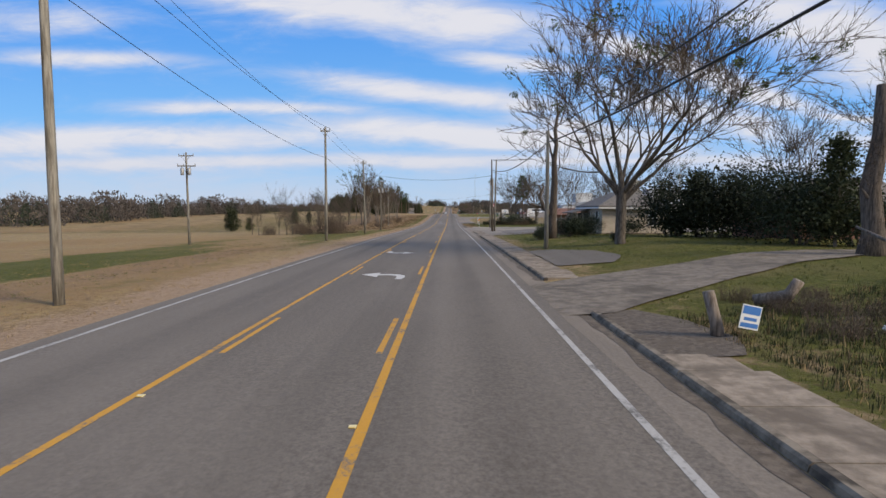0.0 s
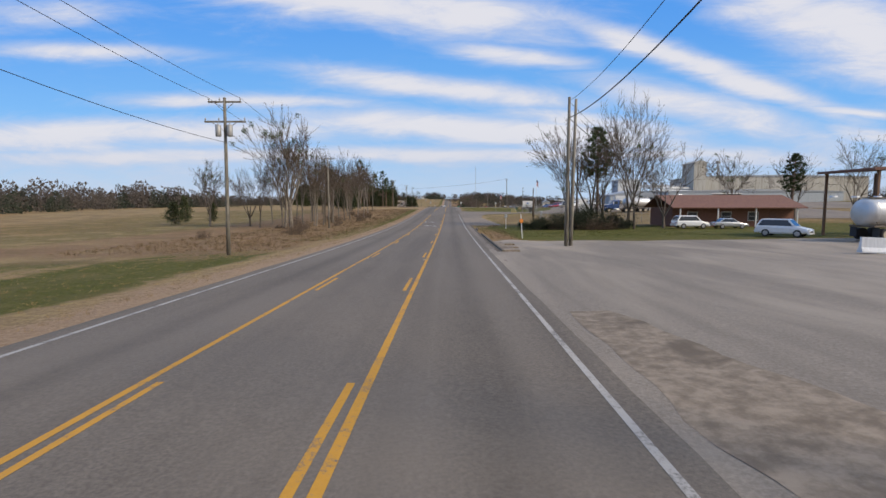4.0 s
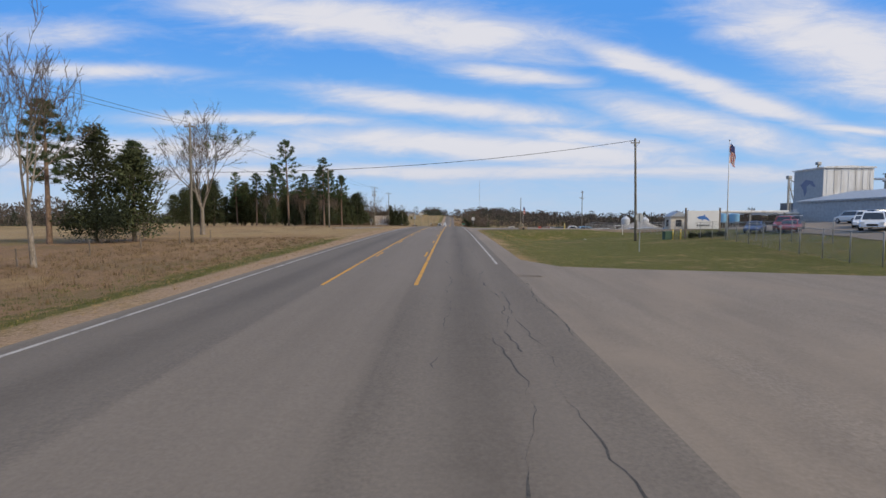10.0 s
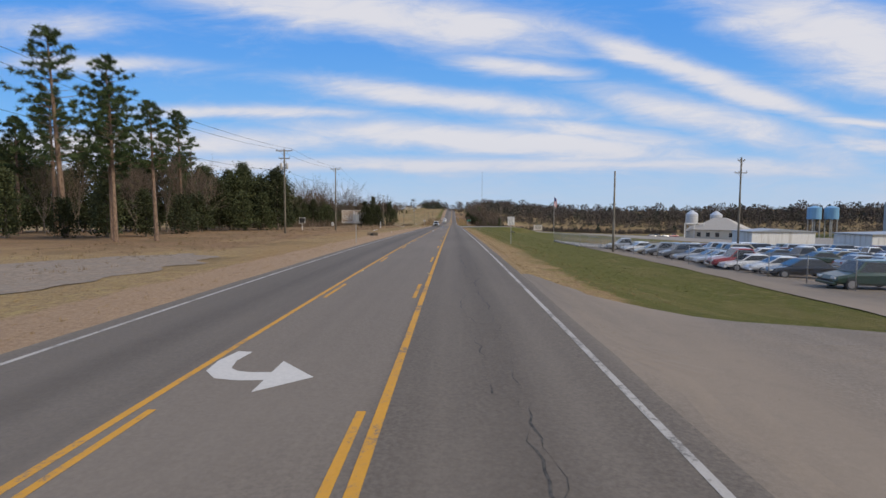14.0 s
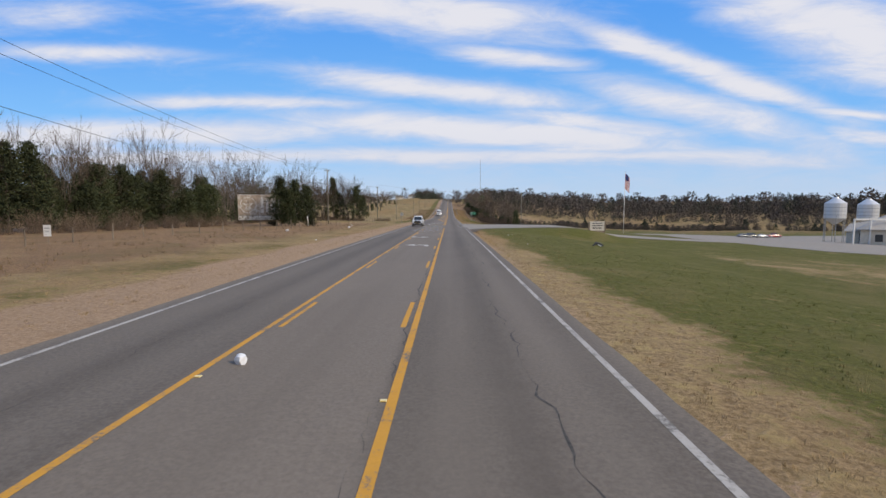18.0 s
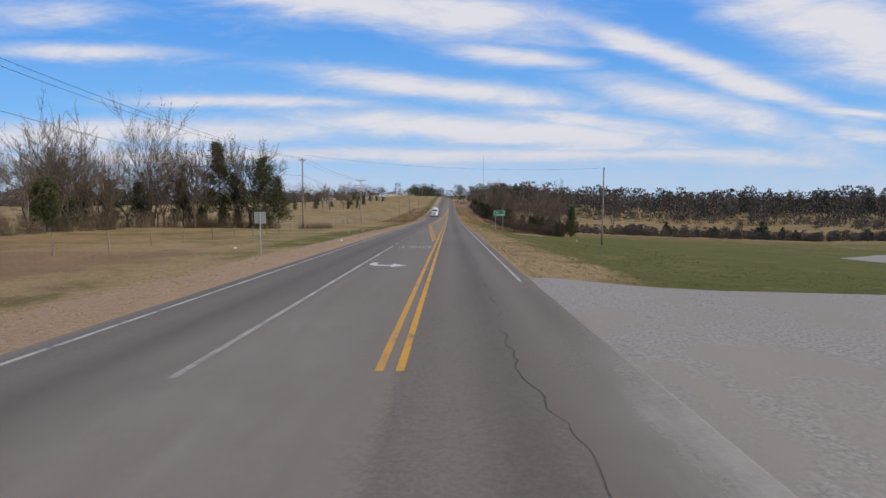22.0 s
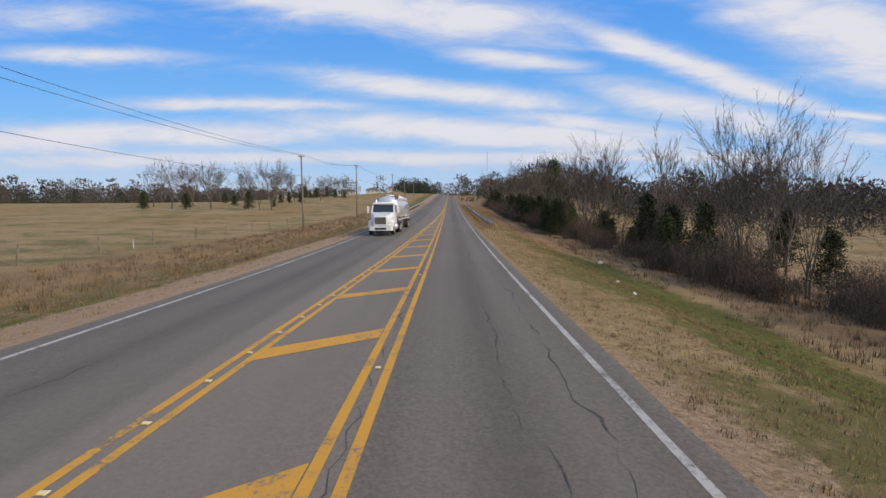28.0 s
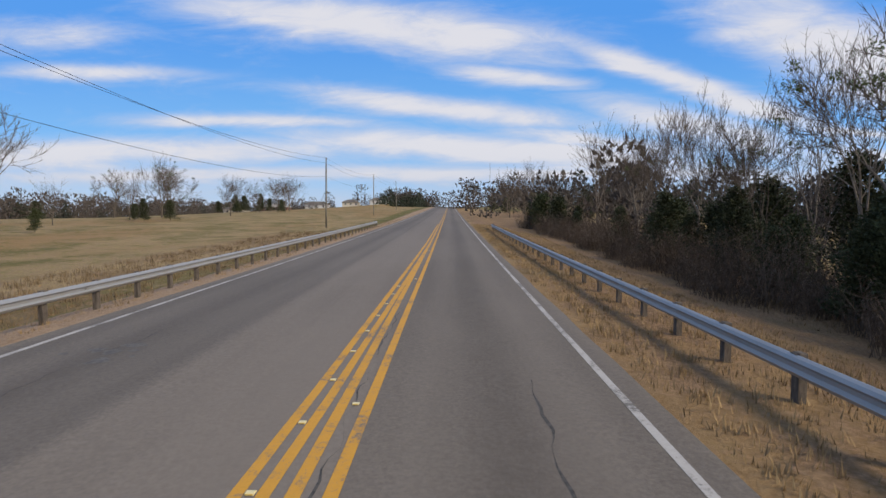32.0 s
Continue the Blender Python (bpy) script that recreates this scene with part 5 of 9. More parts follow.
far_woods("far_woods", band(60, line_of(-55, 1085, -20, 1130, 12, 0.6, 1.1), 15) + band(40, line_of(-200, 1000, -90, 1050, 25, 0.5, 0.9), 16), FAR_BARE, "bare trees round the houses on the hilltop", 5)
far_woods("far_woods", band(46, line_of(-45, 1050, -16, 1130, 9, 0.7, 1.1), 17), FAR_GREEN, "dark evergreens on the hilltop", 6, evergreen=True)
far_woods("hedgerow", band(280, line_of(30, 640, 160, 650, 5, 0.14, 0.28), 18) + band(120, line_of(160, 650, 330, 590, 6, 0.16, 0.32), 19), FAR_BARE, "low brown hedgerow between the fields", 7, tris=210, fine=0.5)
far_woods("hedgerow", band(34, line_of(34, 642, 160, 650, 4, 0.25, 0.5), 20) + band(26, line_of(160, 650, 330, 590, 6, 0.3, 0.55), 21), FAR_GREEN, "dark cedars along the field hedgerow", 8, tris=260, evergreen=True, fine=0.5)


# ---- kerbs, pavement, verges, side roads ----
def sheet(name, outline, lift, mat, label, category, cell=1.5, kind="structure", edge=0.25):
    """A flat area with a ragged edge, laid over the ground. outline: for each y, the x it runs from and to."""
    m = Mesh()
    rows = []
    ys_ = np.arange(outline[0][0], outline[-1][0] + 0.01, cell)
    oy = [o[0] for o in outline]
    n = 40 if max(o[2] - o[1] for o in outline) > 25 else 14
    for y in ys_:
        a = np.interp(y, oy, [o[1] for o in outline]) + edge * noise.noise(Vector((y / 2.0, 1.0, outline[0][0])))
        b = np.interp(y, oy, [o[2] for o in outline]) + edge * noise.noise(Vector((y / 2.0, 9.0, outline[0][0])))
        rows.append([(a + (b - a) * ((k / n) ** 1.7 if a > 0 else 1 - (1 - k / n) ** 1.7), y) for k in range(n + 1)])
    for r in rows:
        for x, y in r:
            z = zr(y) - 0.009 if EDGE_L - 0.3 < x < EDGE_R + 0.3 else ground(x, y) + lift
            m.v.append((x, y, z))
    for j in range(len(rows) - 1):
        for i in range(n):
            k = j * (n + 1) + i
            m.f.append((k, k + 1, k + n + 2, k + n + 1))
    return tagged(m.make(name, mat), label, category, kind=kind)


MUD = material("dark_wet_soil", (0.070, 0.053, 0.038), (0.150, 0.118, 0.086), 7.0, 0.95, 0.6, c3=(0.105, 0.082, 0.058), big=0.3)
BARE_EARTH = material("bare_tan_earth", (0.155, 0.118, 0.084), (0.285, 0.222, 0.160), 5.0, 0.95, 0.6, c3=(0.20, 0.165, 0.125), big=0.25)
# gutter, kerb stones and the pavement slabs
OLD_CONCRETE = material("dirty_driveway_concrete", (0.115, 0.092, 0.068), (0.215, 0.175, 0.132), 2.5, 0.95, 0.5, c3=(0.09, 0.072, 0.052), big=0.2)
KERB_DARK = material("stained_kerb", (0.085, 0.066, 0.046), (0.235, 0.190, 0.138), 3.0, 0.95, 0.5, c3=(0.055, 0.043, 0.031), big=0.4)
def kerb_run(y0, y1, x0=3.72, bend=None):
    k = thing("kerb", "low weathered concrete kerb with stained face", "kerb", kind="structure")
    y = y0
    while y < y1 - 0.2:
        b = min(y + 3.0, y1)
        off = [bend(q) if bend else 0.0 for q in (y + 0.012, b - 0.012)]
        m = Mesh()
        ring = []
        for q, o in zip((y + 0.012, b - 0.012), off):
            z = zr(q)
            ring.append([(x0 + o, q, z - 0.1), (x0 + 0.04 + o, q, z + 0.06), (x0 + 0.08 + o, q, z + 0.095), (x0 + 0.2 + o, q, z + 0.10), (x0 + 0.2 + o, q, z - 0.1)])
        m.loft(ring)
        part("kerb_stone", m, KERB_DARK, k)
        y += 3.0
    return k


kerb_run(-40, 13.0), kerb_run(19.6, 62.0), kerb_run(69.0, 81.0), kerb_run(112, 135.0)
kerb_run(143.5, 157.6, 3.78, lambda y: max(0.0, (y - 147.0)) ** 2 * 0.035)


def pavement(y0, y1, x0=3.93, width=1.45, lift=0.095, broken=0.0):
    p = thing("pavement", "cracked concrete pavement slabs", "pavement", kind="structure")
    y, k = y0, 0
    while y < y1 - 0.3:
        b = min(y + 1.5, y1)
        w = width * (1.0 - broken * (0.5 + 0.5 * math.sin(k * 2.7)))
        tilt = 0.012 * math.sin(k * 1.9)
        za, zb = zr(y) + lift, zr(b) + lift
        m = Mesh().loft([[(x0, y + 0.01, za - 0.1), (x0 + w, y + 0.01, za - 0.1), (x0 + w, b - 0.01, zb - 0.1), (x0, b - 0.01, zb - 0.1)],
                         [(x0, y + 0.01, za), (x0 + w, y + 0.01, za + tilt), (x0 + w, b - 0.01, zb + tilt), (x0, b - 0.01, zb)]])
        part("slab", m, CONCRETE, p)
        y += 1.5
        k += 1
    return p


pavement(-40, 9.0), pavement(19.7, 61.8), pavement(69, 81, broken=0.3), pavement(112, 121, broken=0.6)
sheet("mud_patch", [(8.8, 3.93, 5.3), (10, 3.93, 5.9), (12, 3.93, 5.6), (13.2, 3.93, 5.0)], 0.03, MUD, "dark bare soil where pavement slabs are missing", "mud", 0.4, edge=0.25)
sheet("driveway", [(12.9, 2.6, 4.4), (14, 2.6, 5.6), (16, 2.6, 8.4), (18, 2.6, 11.5), (19.2, 4.2, 13.2), (20.5, 7.4, 16.0), (22, 10.5, 18.5), (24, 14.8, 22.5), (26, 19.5, 27)], 0.05, OLD_CONCRETE, "broken concrete driveway crossing the pavement to the house", "driveway", 0.6)
sheet("driveway", [(24.0, 5.3, 8.0), (27.0, 5.3, 9.5), (31.0, 5.3, 9.0), (34.0, 5.3, 6.8)], 0.045, PATCH_ASPHALT, "worn asphalt pull-off beside the lawn", "driveway", 0.7)
# gravel shoulder between the asphalt and kerb
tagged(strip(EDGE_R - 0.05, 3.72, -40, 207, -0.012, 3.0).make("gutter", OLD_ASPHALT), "dusty gutter pan beside the kerb", "gutter", kind="structure")
for k_, (a, b) in enumerate(((-40, 13), (19.6, 62), (112, 157))):
    tagged(strip(3.42, 3.71, a, b, -0.006, 0.5, ragged(21.0 + k_, 0.28)).make("gutter_dirt", MUD), "dark damp silt and leaves along the kerb", "dirt", kind="structure")
# tank yard
sheet("yard", [(62.5, 5.3, 14), (64, 3.0, 30), (68, 2.6, 62), (90, 2.6, 80), (110, 2.6, 80), (122, 3.6, 75), (126, 6.0, 40)], 0.035, DUSTY_YARD, "wide bare yard of worn asphalt and dust", "yard", 1.5, edge=0.6)
sheet("apron", [(61.8, 3.35, 5.6), (64, 3.35, 7.0), (68, 3.35, 6.6), (69, 3.35, 3.7), (80, 3.35, 3.7), (84, 3.35, 6.0), (92, 3.35, 4.6)], 0.042, CONCRETE, "broken tan concrete apron in front of the yard", "apron", 0.7, edge=0.4)
sheet("yard_patch", [(61.5, 8.0, 24), (66, 7.8, 34), (74, 7.6, 40), (84, 9.5, 46), (91, 16, 44)], 0.055, PATCH_ASPHALT, "dark patch of newer asphalt in the yard", "yard", 1.0, edge=0.6)
# junction with the mill entrance, then the mill's car park
sheet("side_road", [(157.0, 2.6, 4.6), (159.0, 2.6, 8.0), (164, 2.6, 9.0), (172, 2.6, 8.4), (190, 2.6, 7.4), (205, 2.6, 8.6), (210, 2.6, 10.5), (214, 2.6, 16.5), (218, 2.6, 24), (222, 2.6, 26), (226, 2.6, 24), (228, 2.6, 13), (230, 2.6, 5.6), (233, 2.6, 4.2)], 0.05, OLD_ASPHALT, "wide worn asphalt entrance to the mill", "side road", 1.0, edge=0.2)
sheet("car_park", [(205, 58, 130), (214, 24, 130), (222, 22, 130), (235, 32, 130), (262, 38, 140), (300, 48, 140)], 0.045, OLD_ASPHALT, "sandy asphalt car park in front of the mill office", "car park", 3.0, edge=0.5)
sheet("yard", [(172, 52, 130), (205, 56, 130)], 0.03, OLD_ASPHALT, "sandy truck yard beside the mill", "yard", 3.0)
tagged(strip(EDGE_R - 0.05, 4.0, 226, 286, 0.008, 3.0, None, ragged(8.0, 0.1), over=lambda x, y: zr(y) - 0.03 * (x > 4)).make("shoulder", OLD_ASPHALT), "pale paved shoulder", "shoulder", kind="structure")
# entrance of the car lot
sheet("side_road", [(283, 2.6, 4.1), (287, 2.6, 5.0), (289.5, 2.6, 8), (291.5, 2.6, 18), (293, 2.6, 60), (300, 2.6, 62), (302, 2.6, 24), (303.5, 2.6, 11), (306, 2.6, 7.5), (310, 2.6, 4.6), (315, 2.6, 3.4)], 0.05, OLD_ASPHALT, "gravelly entrance of the car lot", "side road", 1.0, edge=0.3)
sheet("car_park", [(303, 17.5, 90), (340, 19.5, 95), (372, 21.0, 95), (408, 40, 95)], 0.045, OLD_ASPHALT, "worn asphalt lot full of parked cars", "car park", 3.0, edge=0.4)
sheet("gravel_yard", [(373, 22, 60), (380, 20, 60), (388, 20, 60), (392, 21.5, 60)], 0.09, GRAVEL, "pale crushed stone bank behind the verge", "yard", 1.0, edge=0.8)
rs = random.Random(41)
m = Mesh()
for _ in range(2600):
    x, y, s = rs.uniform(20.3, 36.0), rs.uniform(373.5, 391.5), rs.uniform(0.10, 0.30)
    c = Vector((x, y, ground(x, y) + 0.08 + s * 0.2))
    m.loft([[c + Vector((math.cos(a) * s * q * rs.uniform(0.7, 1.2), math.sin(a) * s * q * rs.uniform(0.7, 1.2), h)) for a in (0.3, 1.6, 2.9, 4.4, 5.4)] for q, h in ((0.9, -s * 0.4), (1.0, s * 0.1), (0.55, s * 0.55))])
tagged(m.make("riprap", material("grey_broken_rock", (0.20, 0.19, 0.175), (0.40, 0.38, 0.35), 3.0, 0.9, 0.3)), "loose grey broken rock on the bank", "rocks", kind="stuff")
sheet("gravel_yard", [(440, 90, 170), (470, 66, 170), (490, 56, 175), (520, 52, 185), (560, 62, 185), (590, 100, 185)], 0.06, GRAVEL, "broad pale gravel yard below the feed mill sign", "yard", 3.0, edge=1.0)
sheet("side_road", [(459, 2.6, 2.97), (465, 2.6, 3.4), (468, 2.6, 4.8), (470, 2.6, 7.2), (474, 2.6, 15), (480, 2.6, 32), (485, 2.6, 62), (491, 2.6, 64), (495, 2.6, 30), (498, 2.6, 9), (501, 2.6, 4.0)], 0.05, GRAVEL, "pale gravel entrance road to the feed mill", "side road", 1.0, edge=0.3)
sheet("mud_patch", [(450, 3.05, 3.3), (457, 3.05, 4.0), (463, 3.05, 4.7), (467, 3.6, 5.6), (469.5, 5.2, 7.2), (471.5, 7.6, 9.0)], 0.045, MUD, "dark churned soil at the corner of the entrance", "mud", 0.4, edge=1.1)


def dust_material():
    """Thin dust over asphalt: patchy, with the surface showing through."""
    m = bpy.data.materials.new("tracked_dust")
    m.use_nodes = True
    n = Nodes(m.node_tree)
    vec = n.add("ShaderNodeNewGeometry").outputs["Position"]
    sep_ = n.add("ShaderNodeSeparateXYZ", {0: vec})
    x, y = sep_.outputs[0], sep_.outputs[1]
    # it lies thick over the turn lane, where wheels drag it round, and crosses the near lane only at the entrance
    middle = n.math("MULTIPLY", n.math("MULTIPLY", n.math("MULTIPLY", n.ramp(x, -8.6, -4.6), n.ramp(x, 0.0, -2.4)), 0.52), n.math("MULTIPLY", n.ramp(y, 438.0, 460.0), n.ramp(y, 506.0, 490.0)))
    near = n.math("MULTIPLY", n.math("MULTIPLY_ADD", n.ramp(x, 0.2, 3.0), 0.75, 0.08), n.math("MULTIPLY", n.ramp(n.math("ADD", y, n.math("MULTIPLY", x, 2.0)), 468.0, 482.0), n.ramp(y, 500.0, 484.0)))
    along = n.math("MAXIMUM", middle, near)
    streak = n.noise(n.add("ShaderNodeVectorMath", {0: vec, 1: (1.0, 0.16, 1.0)}, operation="MULTIPLY").outputs[0], 0.9, 5.0, 0.6, 0.8)
    k = n.math("MULTIPLY", n.math("ADD", n.math("ADD", n.math("MULTIPLY", n.noise(vec, 0.5, 6.0, 0.7), 0.5), n.math("MULTIPLY", streak, 0.6)), n.math("MULTIPLY", n.noise(vec, 9.0, 5.0, 0.8), 0.35)), along)
    b = n.add("ShaderNodeBsdfPrincipled", {"Base Color": rgb(0.315, 0.280, 0.236), "Roughness": 0.95})
    n.add("ShaderNodeOutputMaterial", {0: n.add("ShaderNodeMixShader", {0: n.math("MULTIPLY", n.ramp(k, 0.12, 0.75), 0.92), 1: n.add("ShaderNodeBsdfTransparent"), 2: b})})
    return m


tagged(strip(-8.4, 3.05, 430, 510, 0.0055, 2.0).make("dust", dust_material()), "pale gravel dust dragged over the asphalt", "dust", kind="structure")
# pull-off on the left beside the pines
sheet("pull_off", [(302, -20, -19), (305, -22.5, -17.5), (311, -26, -16), (320, -26, -15), (325, -22.5, -16), (328, -20, -18.5)], 0.03, BARE_EARTH, "bare worn gravel pull-off beside the road", "pull-off", 0.6, edge=1.4)

# tar-filled cracks
def crack(x, y0, y1, seed, wide=0.03, wander=0.35):
    m = Mesh()
    n = int((y1 - y0) / 0.22)
    r = random.Random(seed)
    for k in range(n + 1):
        y = y0 + (y1 - y0) * k / n
        c = x + wander * noise.noise(Vector((y / 3.5, seed, 0))) + 0.16 * noise.noise(Vector((y / 0.45, seed, 4)))
        w = wide * max(0.04, 0.22 + 1.2 * noise.noise(Vector((y / 0.9, seed, 8))))
        m.v += [(c - w, y, zr(y) + 0.003), (c + w, y, zr(y) + 0.003)]
        if k:
            i = 2 * k
            m.f.append((i - 2, i - 1, i + 1, i))
    return tagged(m.make("road_crack", TAR), "dark ragged crack along the lane", "road crack", "road cracks", "structure")


for args in ((0.75, 222, 300, 1.5), (1.6, 215, 262, 2.5), (0.05, 214, 232, 3.5), (0.9, 286, 330, 4.5), (1.05, 345, 405, 5.5), (1.3, 405, 455, 6.5), (1.15, 468, 530, 7.5), (0.95, 520, 600, 8.5), (1.0, 590, 668, 9.5), (1.75, 612, 660, 10.5), (1.1, 676, 735, 11.5), (2.9, 214, 228, 12.5), (-1.28, 355, 470, 13.5), (-1.28, 500, 560, 14.5), (-1.28, 610, 740, 15.5), (0.4, 300, 345, 16.5)):
    crack(*args, wide=0.028 if args[0] > -1 else 0.024, wander=0.35 if args[0] > -1 else 0.08)
crack(1.9, 206, 222, 31.5, 0.03), crack(1.2, 204, 216, 32.5, 0.03)
crack(-6.35, 600, 745, 21.5, 0.016), crack(-6.2, 380, 470, 22.5, 0.014)
r_ = random.Random(77)
STAIN = material("oil_stain", (0.065, 0.058, 0.05), (0.12, 0.107, 0.092), 9.0, 0.8, 0.2)
# oil stains and asphalt patches
for x, y, a, b in ((-2.6, 191.7, 0.55, 0.4), (-2.9, 63.5, 0.35, 0.16), (-2.2, 63.9, 0.4, 0.14), (-1.7, 64.2, 0.22, 0.1), (0.0, 65.2, 0.25, 0.1), (0.9, 66.0, 0.2, 0.1), (1.9, 66.7, 0.22, 0.12), (-7.6, 127.5, 0.4, 0.4), (0.9, 196, 0.5, 0.25), (0.7, 203, 0.3, 0.2), (-5.9, 233.5, 0.2, 0.18), (-4.2, 231.8, 0.22, 0.16), (-3.0, 229.6, 0.16, 0.12), (1.2, 243, 0.35, 0.16), (-1.9, 205, 0.3, 0.12), (-6.4, 736.5, 0.6, 0.35), (-6.8, 733, 0.5, 0.3), (1.5, 72, 0.5, 0.25), (0.3, 68.5, 0.35, 0.15), (0.4, 424, 0.14, 0.2), (0.5, 421.6, 0.12, 0.15)):
    m = Mesh()
    for _ in range(9):
        cx, cy, k = x + r_.gauss(0, a * 0.6), y + r_.gauss(0, b * 0.9), r_.uniform(0.12, 0.42)
        ring = [(cx + a * k * math.cos(t) * r_.uniform(0.5, 1.3), cy + b * k * 1.6 * math.sin(t) * r_.uniform(0.5, 1.3)) for t in np.linspace(0, 5.9, 13)]
        i = len(m.v)
        m.v += [(p, q, zr(q) + 0.003 + 0.0001 * _) for p, q in ring]
        m.f.append(tuple(range(i, i + len(ring))))
    tagged(m.make("asphalt_stain", STAIN), "dark stain on the asphalt", "road stain", "road stains", "structure")

# raised pavement markers
AMBER = plain("amber_reflector", (0.62, 0.42, 0.10), 0.3)
CLEAR = plain("clear_reflector", (0.62, 0.52, 0.26), 0.3)
def reflector():
    t = thing("road_reflector", "small amber raised pavement marker", "road marker", "road markers")
    m = Mesh().loft([[(-0.05, -0.05, 0), (0.05, -0.05, 0), (0.05, 0.05, 0), (-0.05, 0.05, 0)], [(-0.045, -0.02, 0.018), (0.045, -0.02, 0.018), (0.045, 0.02, 0.018), (-0.045, 0.02, 0.018)]])
    part("housing", m, CLEAR, t)
    part("lens", Mesh().box(-0.04, -0.053, 0.003, 0.04, -0.043, 0.014), AMBER, t, "amber reflective lens")
    return t


for k in range(76):
    y = 628 + k * 1.55
    put("reflector", reflector, Y_R - 0.49 + taper(y), y, 0.95, 0, zr(y) + 0.004)
for y in range(530, 760, 12):
    put("reflector", reflector, Y_R - 0.18, y, 0.95, 0, zr(y) + 0.004)
for y in list(range(6, 205, 25)) + list(range(240, 460, 25)):
    put("reflector", reflector, Y_R - 0.13, y, 1.0, 0, zr(y) + 0.004)
    put("reflector", reflector, (Y_L if y < 210 else Y_L2) + 0.12, y + 1.0, 1.0, 0, zr(y + 1.0) + 0.004)


# ---- crash barriers ----
def guard_rail(x, y0, y1, side, label):
    """A W-beam on posts, its ends turned down. side: 1 if the traffic is on its left."""
    g = thing("guard_rail", label, "guard rail", "guard rails")
    prof = [(0.0, -0.16), (0.05, -0.13), (0.08, -0.08), (0.03, -0.03), (0.03, 0.03), (0.08, 0.08), (0.05, 0.13), (0.0, 0.16)]

    def at(y):
        e = min((y - y0) / 5.0, (y1 - y) / 5.0, 1.0)
        return x + side * 0.55 * (1 - min(max(e, 0), 1)) ** 2, zr(y) + 0.45 - 0.16 * (1 - min(max(e, 0), 1)) ** 2

    y = y0
    while y < y1 - 0.1:
        b = min(y + 3.81, y1)
        m = Mesh()
        rings = []
        for q in np.linspace(y, b + 0.05, 4):
            cx, cz = at(min(q, y1))
            ring = [(cx - side * px, q, cz + pz) for px, pz in prof] + [(cx - side * (px - 0.012), q, cz + pz) for px, pz in reversed(prof)]
            rings.append(ring)
        m.loft(rings)
        part("beam", m, STEEL, g, smooth=False)
        y += 3.81
    y = y0 + 0.6
    while y < y1:
        cx, cz = at(y)
        gz = min(ground(cx + side * 0.2, y), cz - 0.3)
        post = part("post", Mesh().box(cx + side * 0.09 - 0.06, y - 0.08, gz - 0.2, cx + side * 0.09 + 0.06, y + 0.08, cz + 0.18, 0.012), POST_WOOD, g, "dark weathered timber post")
        part("spacer", Mesh().box(cx + side * 0.0 - 0.012, y - 0.07, cz - 0.15, cx + side * 0.0 + 0.014, y + 0.07, cz + 0.17), POST_WOOD, post)
        y += 1.905
    return g


POST_WOOD = material("guard_post_wood", (0.06, 0.048, 0.037), (0.14, 0.115, 0.09), 4.0, 0.9, 0.4, stretch=(4, 4, 1))
guard_rail(5.0, 690.0, 790, 1, "galvanised W-beam guard rail on timber posts")
guard_rail(-10.25, 699, 800, -1, "galvanised W-beam guard rail on timber posts")


# ---- grass in tufts along the verges ----
def tufts(name, spots, mat, label, seed, blades=7, high=0.09):
    r = random.Random(seed)
    m = Mesh()
    for x, y, s in spots:
        z = ground(x, y)
        for _ in range(blades):
            a = r.uniform(0, 6.28)
            lean_ = r.uniform(0.05, 0.6)
            h = high * s * r.uniform(0.5, 1.2)
            px, py = x + r.uniform(-0.12, 0.12) * s, y + r.uniform(-0.12, 0.12) * s
            w = 0.0055 * (0.6 + s)
            ca, sa = math.cos(a), math.sin(a)
            m.tri((px - sa * w, py + ca * w, z - 0.02), (px + sa * w, py - ca * w, z - 0.02), (px + ca * lean_ * h, py + sa * lean_ * h, z + h))
    return tagged(m.make(name, mat), label, "grass", kind="stuff")


r = random.Random(9)
def verge(n, x0, x1, y0, y1, s0, s1, power=1.6):
    return [(x0 + (x1 - x0) * r.random() ** power, r.uniform(y0, y1), r.uniform(s0, s1)) for _ in range(n)]


tufts("dry_grass", verge(9000, -9.6, -24, -10, 300, 0.4, 1.1) + verge(7500, -9.8, -24, 300, 620, 0.3, 0.9) + verge(6500, -9.6, -26, 620, 830, 0.4, 1.4), DRY_GRASS, "tan tufts of dry grass along the verge", 1, 9)
tufts("dry_grass", verge(5500, 3.4, 9, 232, 470, 0.3, 0.8) + verge(5000, 3.3, 11, 500, 690, 0.35, 0.9) + verge(8000, 3.4, 12, 612, 690, 0.45, 1.25, 1.0) + verge(9000, 3.3, 12, 686, 800, 0.7, 2.2, 1.2), DRY_GRASS, "tan tufts of dry grass beside the road", 2, 10)
SEDGE = material("broom_sedge", (0.075, 0.052, 0.028), (0.215, 0.146, 0.076), 2.0, 0.95, 0.0, local=True)
tufts("tall_weeds", verge(4600, -14, -33, 118, 265, 0.8, 2.4, 1.0) + verge(2200, 14.5, 24, 600, 760, 1.2, 3.2, 1.0) + verge(2200, -13, -24, 640, 800, 1.3, 3.0, 1.0) + verge(900, -18, -34, 300, 500, 0.8, 2.0, 1.0), SEDGE, "tall dry broom sedge and weeds", 3, 12, 0.15)
tufts("tall_weeds", verge(260, 5.5, 17, -6, 14, 0.6, 1.8, 1.0) + verge(700, 4.2, 7.5, 127, 150, 0.4, 1.2, 1.0) + verge(500, 8, 22, 60, 68, 0.5, 1.6, 1.0), SEDGE, "brown weeds and dead stalks by the pavement", 6, 9, 0.12)
